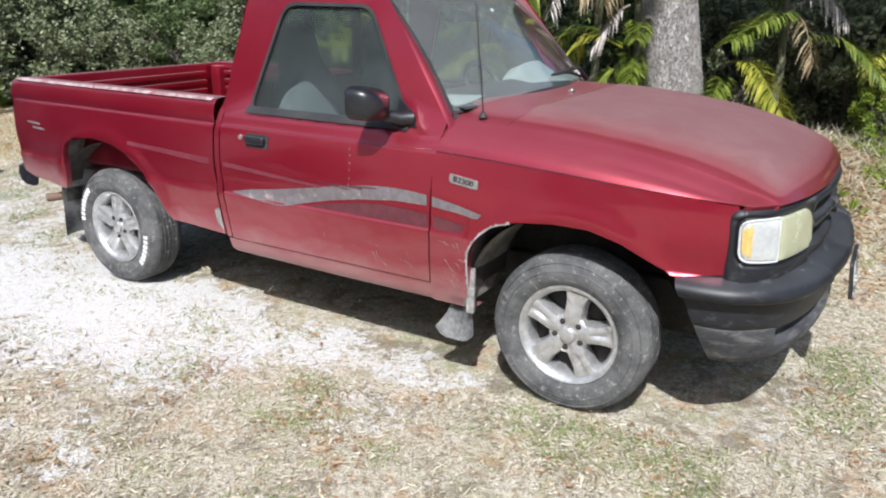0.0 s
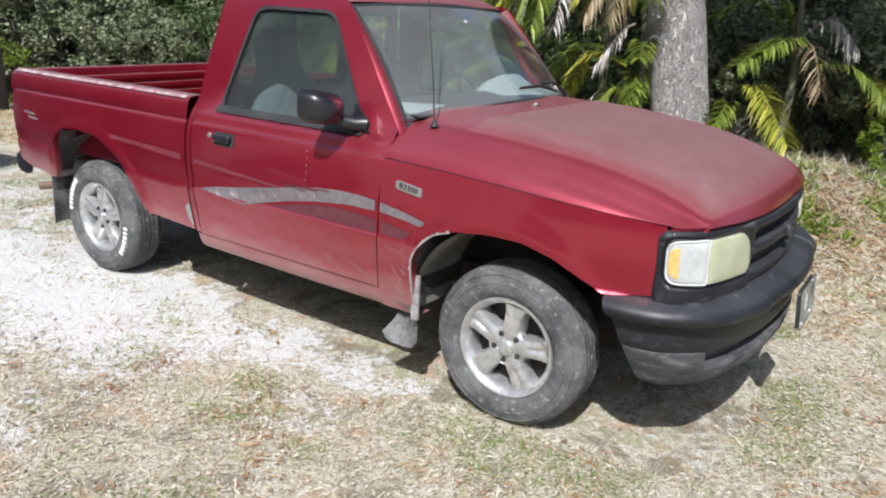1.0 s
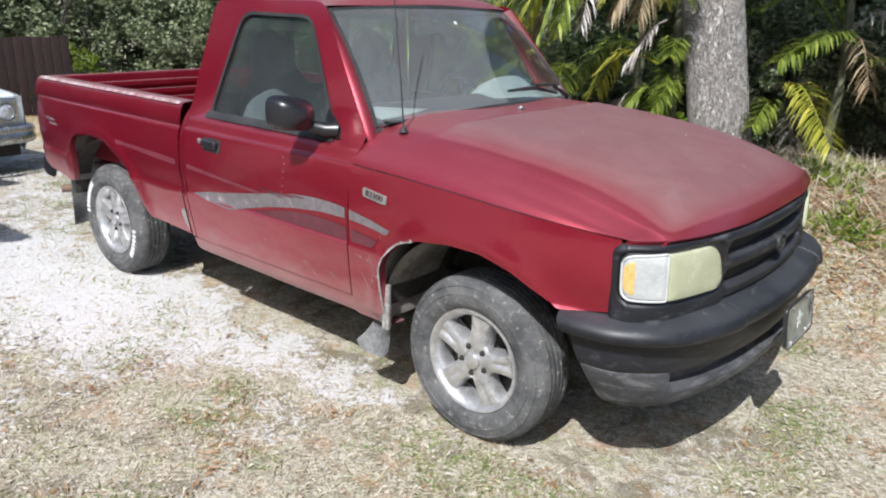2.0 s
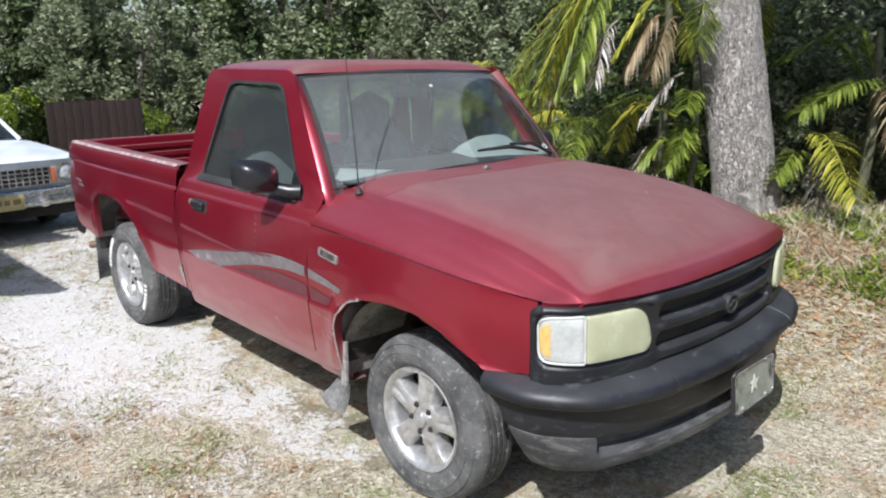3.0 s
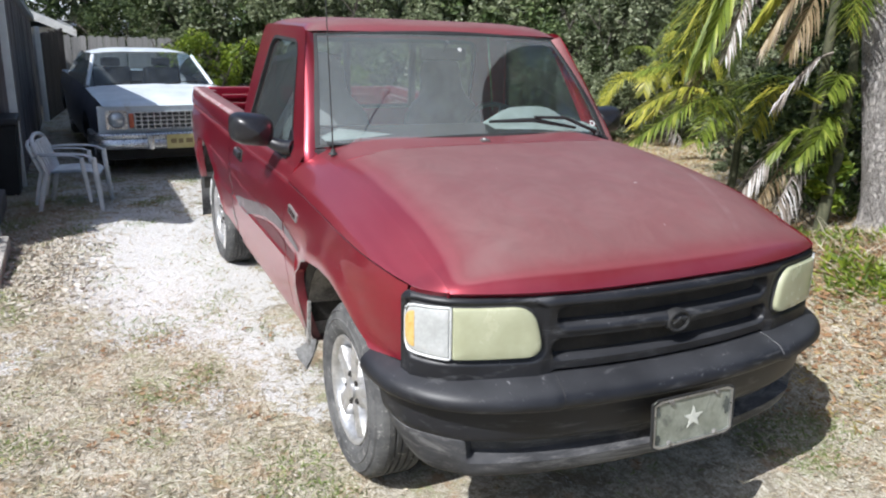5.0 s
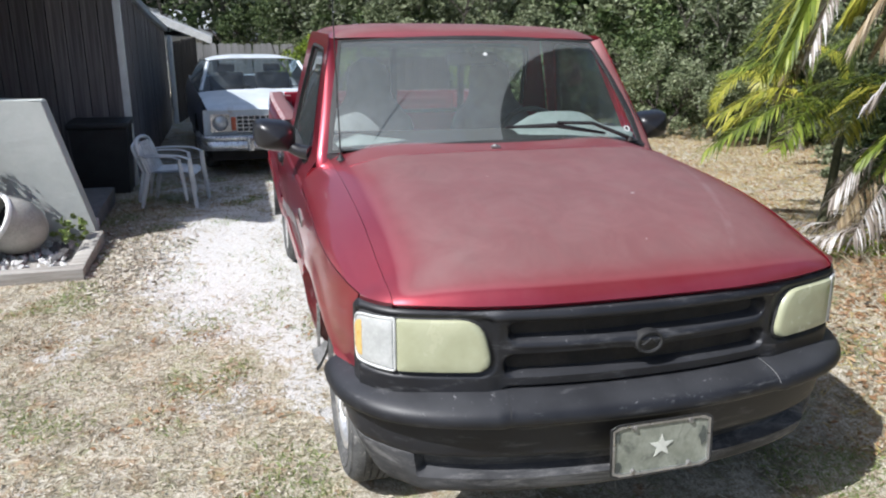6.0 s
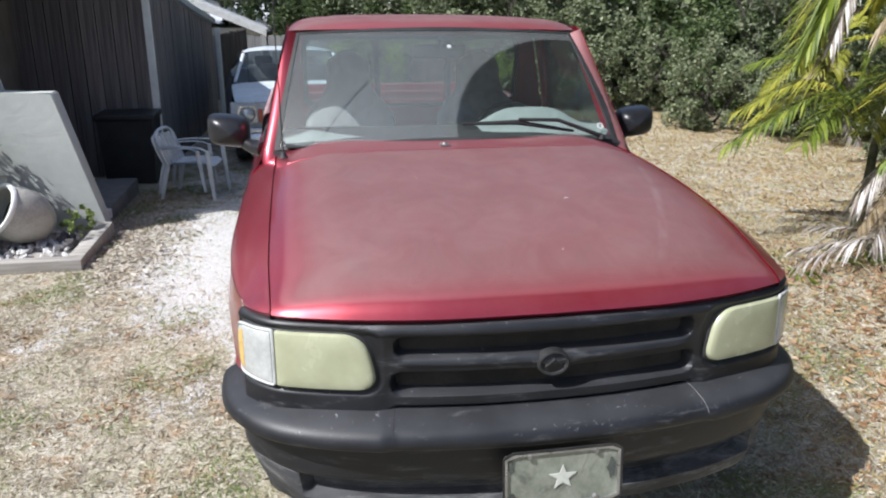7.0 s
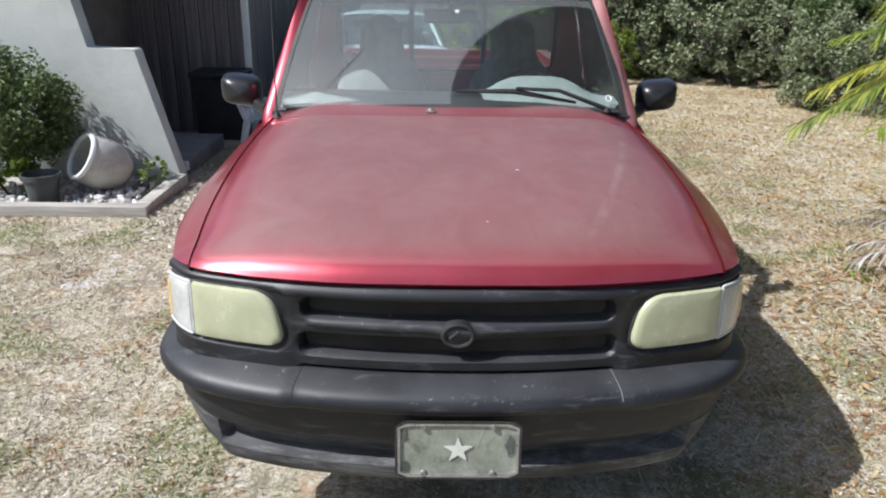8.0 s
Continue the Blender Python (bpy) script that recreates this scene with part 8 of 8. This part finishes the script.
arched_palm(-0.98, 2.98, 1.35, "yellow-green palm with dead grey fronds hanging beside the grey tree", [
    ("green", (-1.04, 2.88, 1.24), (-1.42, 2.80, 1.36), (-1.92, 2.95, 0.92), 0.30),
    ("yellow", (-1.04, 2.86, 1.22), (-1.30, 2.76, 1.30), (-1.52, 2.80, 0.98), 0.30),
    ("dead", (-1.00, 2.84, 1.55), (-1.08, 2.76, 1.48), (-1.22, 2.66, 1.22), 0.22),
    ("green", (-0.96, 2.96, 0.82), (-1.10, 2.82, 1.04), (-1.22, 2.68, 0.86), 0.24),
    ("green", (-0.95, 2.96, 0.82), (-0.93, 2.80, 1.06), (-0.96, 2.62, 0.86), 0.24),
    ("green", (-0.97, 2.98, 0.90), (-0.94, 2.86, 1.16), (-0.90, 2.70, 1.00), 0.24),
    ("green", (-0.98, 2.98, 1.25), (-0.92, 2.86, 1.42), (-0.88, 2.70, 1.30), 0.22),
    ("dead", (-1.26, 2.98, 1.00), (-1.32, 2.86, 0.92), (-1.40, 2.66, 0.56), 0.26),
    ("tan", (-1.18, 2.94, 0.86), (-1.22, 2.80, 0.76), (-1.22, 2.58, 0.46), 0.24),
    ("dead", (-1.00, 2.84, 0.82), (-1.02, 2.70, 0.76), (-1.00, 2.50, 0.44), 0.24),
    ("tan", (-1.16, 2.80, 1.98), (-1.22, 2.68, 1.92), (-1.32, 2.56, 1.58), 0.26),
    ("tan", (-1.08, 2.82, 1.96), (-1.08, 2.70, 1.90), (-1.12, 2.58, 1.56), 0.26),
    ("yellow", (-1.04, 2.86, 1.98), (-1.20, 2.72, 2.10), (-1.42, 2.58, 1.72), 0.30),
    ("green", (-0.98, 2.96, 1.90), (-0.86, 2.80, 2.05), (-0.80, 2.66, 1.72), 0.26),
    ("dead", (-1.10, 2.90, 0.44), (-1.40, 2.76, 0.40), (-1.74, 2.62, 0.32), 0.20),
    ("dead", (-1.10, 2.88, 0.42), (-1.30, 2.62, 0.36), (-1.52, 2.40, 0.24), 0.20),
    ("dead", (-1.05, 2.86, 0.50), (-1.10, 2.52, 0.44), (-1.26, 2.24, 0.24), 0.22),
], 301)
arched_palm(-1.45, 3.30, 2.30, "tall palm with arching green and yellow fronds", [
    ("green", (-1.47, 3.28, 2.20), (-2.20, 3.22, 2.42), (-3.06, 3.22, 1.38), 0.46),
    ("yellow", (-1.47, 3.28, 2.18), (-2.15, 3.18, 2.30), (-2.86, 3.12, 1.50), 0.44),
    ("green", (-1.47, 3.26, 2.16), (-2.05, 3.00, 2.26), (-2.58, 2.92, 1.30), 0.44),
    ("yellow", (-1.46, 3.25, 2.14), (-1.95, 2.92, 2.20), (-2.34, 2.82, 1.36), 0.40),
    ("green", (-1.46, 3.24, 2.16), (-1.78, 2.80, 2.22), (-2.00, 2.62, 1.42), 0.42),
    ("green", (-1.45, 3.24, 2.14), (-1.62, 2.68, 2.16), (-1.72, 2.44, 1.48), 0.38),
    ("dead", (-1.47, 2.62, 1.94), (-1.48, 2.50, 1.84), (-1.50, 2.42, 1.50), 0.22),
    ("tan", (-2.10, 3.05, 1.70), (-2.25, 3.02, 1.55), (-2.40, 2.98, 1.10), 0.22),
    ("green", (-1.46, 3.30, 2.30), (-1.80, 3.20, 2.90), (-2.40, 3.05, 2.50), 0.44),
    ("yellow", (-1.45, 3.28, 2.30), (-1.45, 2.90, 2.85), (-1.50, 2.50, 2.45), 0.40),
    ("green", (-1.44, 3.30, 2.30), (-1.10, 2.95, 2.80), (-0.90, 2.60, 2.40), 0.40),
    ("green", (-1.46, 3.34, 2.25), (-2.00, 3.60, 2.70), (-2.70, 3.90, 2.10), 0.44),
], 341)
arched_palm(-2.25, 3.42, 0.90, "short palm spreading over the dry grass", [
    ("green", (-2.18, 3.34, 0.92), (-2.12, 2.90, 1.14), (-2.22, 2.26, 0.78), 0.34),
    ("yellow", (-2.22, 3.34, 0.92), (-2.34, 2.95, 1.20), (-2.50, 2.50, 0.98), 0.32),
    ("green", (-2.26, 3.34, 0.94), (-2.45, 3.00, 1.36), (-2.66, 2.66, 1.30), 0.32),
    ("green", (-2.15, 3.36, 0.94), (-1.95, 2.95, 1.16), (-1.80, 2.55, 0.86), 0.30),
    ("yellow", (-2.28, 3.36, 0.90), (-2.60, 3.10, 1.10), (-2.90, 2.90, 0.84), 0.32),
], 371)
palm(-1.15, 4.10, 2.6, spray(8, 2.6, 12, 100, 275, 0.62, 0.6, 0.85, 5), "tall palm in the shade behind the grey tree")
arched_palm(0.02, 3.86, 1.40, "palm with a yellow frond beside the grey tree", [
    ("yellow", (-0.30, 3.50, 1.10), (-0.08, 3.36, 1.08), (0.23, 3.10, 0.72), 0.34),
    ("green", (0.03, 3.80, 1.44), (-0.14, 3.54, 1.44), (-0.27, 3.28, 1.28), 0.34),
    ("green", (0.03, 3.82, 1.44), (0.02, 3.56, 1.50), (-0.10, 3.30, 1.40), 0.30),
    ("tan", (0.05, 3.80, 1.44), (0.20, 3.62, 1.44), (0.34, 3.46, 1.12), 0.26),
    ("dead", (0.05, 3.86, 1.50), (0.28, 3.80, 1.66), (0.52, 3.72, 1.44), 0.28),
    ("green", (-0.02, 3.90, 1.46), (-0.34, 3.92, 1.80), (-0.66, 3.78, 1.66), 0.30),
    ("green", (0.02, 3.92, 1.46), (-0.18, 3.98, 1.88), (-0.40, 3.98, 1.84), 0.28),
    ("green", (-0.30, 3.60, 0.80), (-0.34, 3.46, 0.96), (-0.38, 3.24, 0.78), 0.24),
    ("dead", (-0.20, 3.60, 0.90), (-0.14, 3.46, 0.84), (-0.10, 3.30, 0.56), 0.22),
    ("green", (0.10, 3.86, 1.30), (0.50, 3.80, 1.30), (0.86, 3.66, 1.00), 0.28),
], 391)
palm(0.75, 4.35, 0.9, spray(17, 0.9, 9, -100, 80, 0.5, 0.4, 0.6, 3), "small palm in the undergrowth")
palm(1.9, 4.6, 1.4, spray(23, 1.4, 12, -170, 10, 0.5, 0.5, 0.75, 4), "palm at the edge of the wood")
palm(-6.9, 6.6, 1.5, spray(29, 1.5, 9, -180, 120, 0.5, 0.6, 0.9, 3), "small palm standing in the hedge")
palm(-4.4, 6.3, 1.5, spray(31, 1.5, 9, -180, 120, 0.5, 0.6, 0.9, 3), "small palm standing in the hedge")
palm(3.4, 5.2, 1.6, spray(37, 1.6, 10, -180, 0, 0.5, 0.6, 0.8, 3), "palm at the edge of the wood")

# shrub and seedlings by the urn
wall_shrub = thing("wall_shrub", "clipped green shrub growing against the stucco wall", "shrub", Matrix.Translation((-3.12, -3.28, 0.03)))
link("crown", crown_mesh("crown", 113, 17000, (0.34, 0.46, 0.47), 150, 0.038, 0.022, 1.5), leaf("boxy_shrub_leaf", (0.06, 0.095, 0.030), (0.12, 0.175, 0.055), (0.24, 0.31, 0.11), 0.5, 0.25), wall_shrub, "", Matrix.Translation((0, 0, 0.58)))
link("lower_growth", crown_mesh("lower_growth", 114, 1800, (0.22, 0.32, 0.18), 26, 0.05, 0.02), BRIGHT_LEAF, wall_shrub, "fresh light-green growth", Matrix.Translation((0.14, -0.06, 0.28)))
link("stem", stems_mesh("stem", 115, 0.7, 0.25, 5, 0.012), STEM, wall_shrub)
for x, y, s in ((-3.25, -2.26, 0.5), (-3.05, -2.28, 0.42), (-3.34, -2.33, 0.6)):
    sd = thing("seedling", "small green seedling among the white stones", "plant", Matrix.Translation((x, y, 0.03)), "seedlings in the bed")
    link("leaves", crown_mesh("leaves", int(1000 - 100 * x), 90, (0.14, 0.14, 0.13), 9, 0.055, 0.028), GREEN_GRASS, sd, "", Matrix.Translation((0, 0, 0.13)) @ Matrix.Scale(s * 1.6, 4))
leafy = thing("seedling", "bright broad-leaved seedling at the foot of the grey tree", "plant", Matrix.Translation((-1.04, 3.26, ground_z(-1.04, 3.26))), "seedlings by the tree")
link("leaves", crown_mesh("leaves", 211, 150, (0.13, 0.15, 0.20), 14, 0.14, 0.085), BRIGHT_LEAF, leafy, "", Matrix.Translation((0.05, -0.24, 0.37)))
link("stem", stems_mesh("stem", 212, 0.45, 0.18, 4, 0.006), STEM, leafy)


# ---- grass, weeds and litter ----
def on_ground(g, n, x0, x1, y0, y1, keep=None):
    p = np.empty((0, 2))
    while len(p) < n:
        q = np.stack([g.uniform(x0, x1, n), g.uniform(y0, y1, n)], axis=1)
        if keep is not None:
            q = q[[keep(a, b) > g.random() for a, b in q]]
        p = np.concatenate([p, q])
    p = p[:n]
    return np.array([(a, b, ground_z(a, b)) for a, b in p])


def sand_amount(x, y):
    s = math.exp(-((((x + 2.9) / 1.9) ** 2 + ((y + 1.12) / 0.78) ** 2) ** 1.5))
    s = max(s, 0.8 * math.exp(-((((x + 1.5) / 0.8) ** 2 + ((y + 0.92) / 0.34) ** 2) ** 1.5)))
    s = max(s, 0.6 * math.exp(-((((x + 6.0) / 3.2) ** 2 + ((y + 0.5) / 1.3) ** 2) ** 1.5)))
    return s


def tufts(x, y):
    if abs(y) < 0.75 and -3.4 < x < 0.8:
        return 0.05
    edge = min(1.0, max(0.0, min(x + 7.2, 3.4 - x, y + 3.6, 3.4 - y) / 0.9))
    k = noise.noise(Vector((x * 1.1, y * 1.1, 3.0))) * 0.5 + 0.5
    k2 = noise.noise(Vector((x * 4.0, y * 4.0, 7.0))) * 0.5 + 0.5
    return max(0.0, edge * (0.10 + 1.3 * k * k2 * 1.6) * (1 - 0.93 * sand_amount(x, y)))


def blades(name, seed, n, box4, hgt, wid, keep, lean=0.9):
    g = np.random.default_rng(seed)
    p = on_ground(g, n, *box4, keep)
    d = g.normal(size=(n, 3)) * np.array([lean, lean, 0.25])
    d[:, 2] = np.abs(d[:, 2]) + 0.35
    d /= np.linalg.norm(d, axis=1, keepdims=True)
    e = np.cross(d, g.normal(size=(n, 3)))
    e /= np.linalg.norm(e, axis=1, keepdims=True)
    ln = g.uniform(0.5, 1.4, n) * hgt
    return pieces(name, p + d * ln[:, None] * 0.42, d, e, ln, g.uniform(0.7, 1.3, n) * wid, 0.1)


NEAR = (-7.2, 3.4, -3.6, 3.4)
tagged(link("dry_grass", blades("dry_grass", 5, 112000, NEAR, 0.046, 0.0046, tufts, 1.7), DRY_GRASS), "short dry straw-coloured grass over the sand", "grass", kind="stuff")
tagged(link("green_grass", blades("green_grass", 6, 56000, NEAR, 0.036, 0.0044, lambda x, y: tufts(x, y) * max(0.0, (noise.noise(Vector((x * 2.6, y * 2.6, 11.0))) - 0.03) * 4.0), 1.0), GREEN_GRASS), "thin patches of short green grass", "grass", kind="stuff")
tagged(link("far_grass", blades("far_grass", 7, 90000, (-13.0, 6.0, 1.2, 7.6), 0.055, 0.008, lambda x, y: 0.9 if y > 1.2 else 0.2, 1.6), FAR_GRASS), "dry grass running to the hedge", "grass", kind="stuff")


def flat_leaves(name, seed, n, box4, size, keep):
    g = np.random.default_rng(seed)
    p = on_ground(g, n, *box4, keep)
    d, e = random_frames(g, n, 0.75)
    e[:, 2] *= 0.35
    e /= np.linalg.norm(e, axis=1, keepdims=True)
    ln = g.uniform(0.5, 1.4, n) * size
    p[:, 2] += 0.008 + g.uniform(0, 0.008, n)
    return pieces(name, p, d, e, ln, ln * g.uniform(0.3, 0.55, n), 0.3)


tagged(link("leaf_litter", flat_leaves("leaf_litter", 15, 92000, NEAR, 0.0175, lambda x, y: 0.05 + 0.9 * tufts(x, y)), LITTER), "scattered fallen tan leaves and chaff", "leaves", kind="stuff")
PALE_LEAF = leaf("bleached_fallen_leaves", (0.34, 0.29, 0.22), (0.58, 0.53, 0.44), (0.80, 0.77, 0.70), 0.3, 0.1)
tagged(link("pale_litter", flat_leaves("pale_litter", 19, 1500, (-4.4, -1.8, -2.15, -1.2), 0.046, lambda x, y: math.exp(-(((x + 3.1) / 0.8) ** 2) - ((y + 1.90) / 0.28) ** 2)), PALE_LEAF), "bleached fallen leaves along the edge of the bed", "leaves", kind="stuff")
RUST_LEAF = leaf("rusty_fallen_leaves", (0.24, 0.13, 0.065), (0.36, 0.22, 0.12), (0.48, 0.35, 0.21), 0.3, 0.1)
tagged(link("rusty_litter", flat_leaves("rusty_litter", 17, 8000, NEAR, 0.026, lambda x, y: tufts(x, y) * max(0.0, noise.noise(Vector((x * 3.1, y * 3.1, 23.0))) - 0.12) * 5), RUST_LEAF), "clumps of rusty orange fallen leaves", "leaves", kind="stuff")
tagged(link("far_litter", flat_leaves("far_litter", 16, 15000, (-12.5, 1.5, 1.4, 7.4), 0.036, lambda x, y: 0.25 + max(0.0, noise.noise(Vector((x * 0.9, y * 0.9, 41.0))) * 1.6)), FAR_LITTER), "fallen leaves on the grass by the hedge", "leaves", kind="stuff")
tagged(link("far_rusty_litter", flat_leaves("far_rusty_litter", 18, 14000, (-12.5, 1.5, 1.2, 7.4), 0.040, lambda x, y: 0.25 + max(0.0, noise.noise(Vector((x * 1.4, y * 1.4, 5.0))) * 1.5)), RUST_LEAF), "rusty fallen leaves strewn over the grass by the hedge", "leaves", kind="stuff")


def bank(x, y):
    return math.exp(-(((x - 0.4) / 1.9) ** 2) - ((y - 3.2) / 0.75) ** 2) if not (math.hypot(x + 0.74, y - 3.36) < 0.34) else 0.0


tagged(link("weeds", blades("weeds", 25, 5200, (-1.6, 4.0, 2.0, 5.0), 0.16, 0.006, bank, 0.8), DRY_GRASS), "tall dry weeds round the grey tree", "weeds", kind="stuff")
tagged(link("bank_litter", flat_leaves("bank_litter", 27, 16000, (-1.6, 4.0, 1.6, 5.0), 0.050, lambda x, y: bank(x, y) ** 0.5), RUST_LEAF), "brown fallen leaves on the bank", "leaves", kind="stuff")
tagged(link("green_weeds", blades("green_weeds", 26, 9500, (-1.6, 4.0, 2.2, 5.0), 0.085, 0.020, lambda x, y: bank(x, y) * max(0.0, noise.noise(Vector((x * 2.2, y * 2.2, 31.0))) * 2.6 + 0.12), 1.1), BRIGHT_LEAF), "green weeds on the bank", "weeds", kind="stuff")
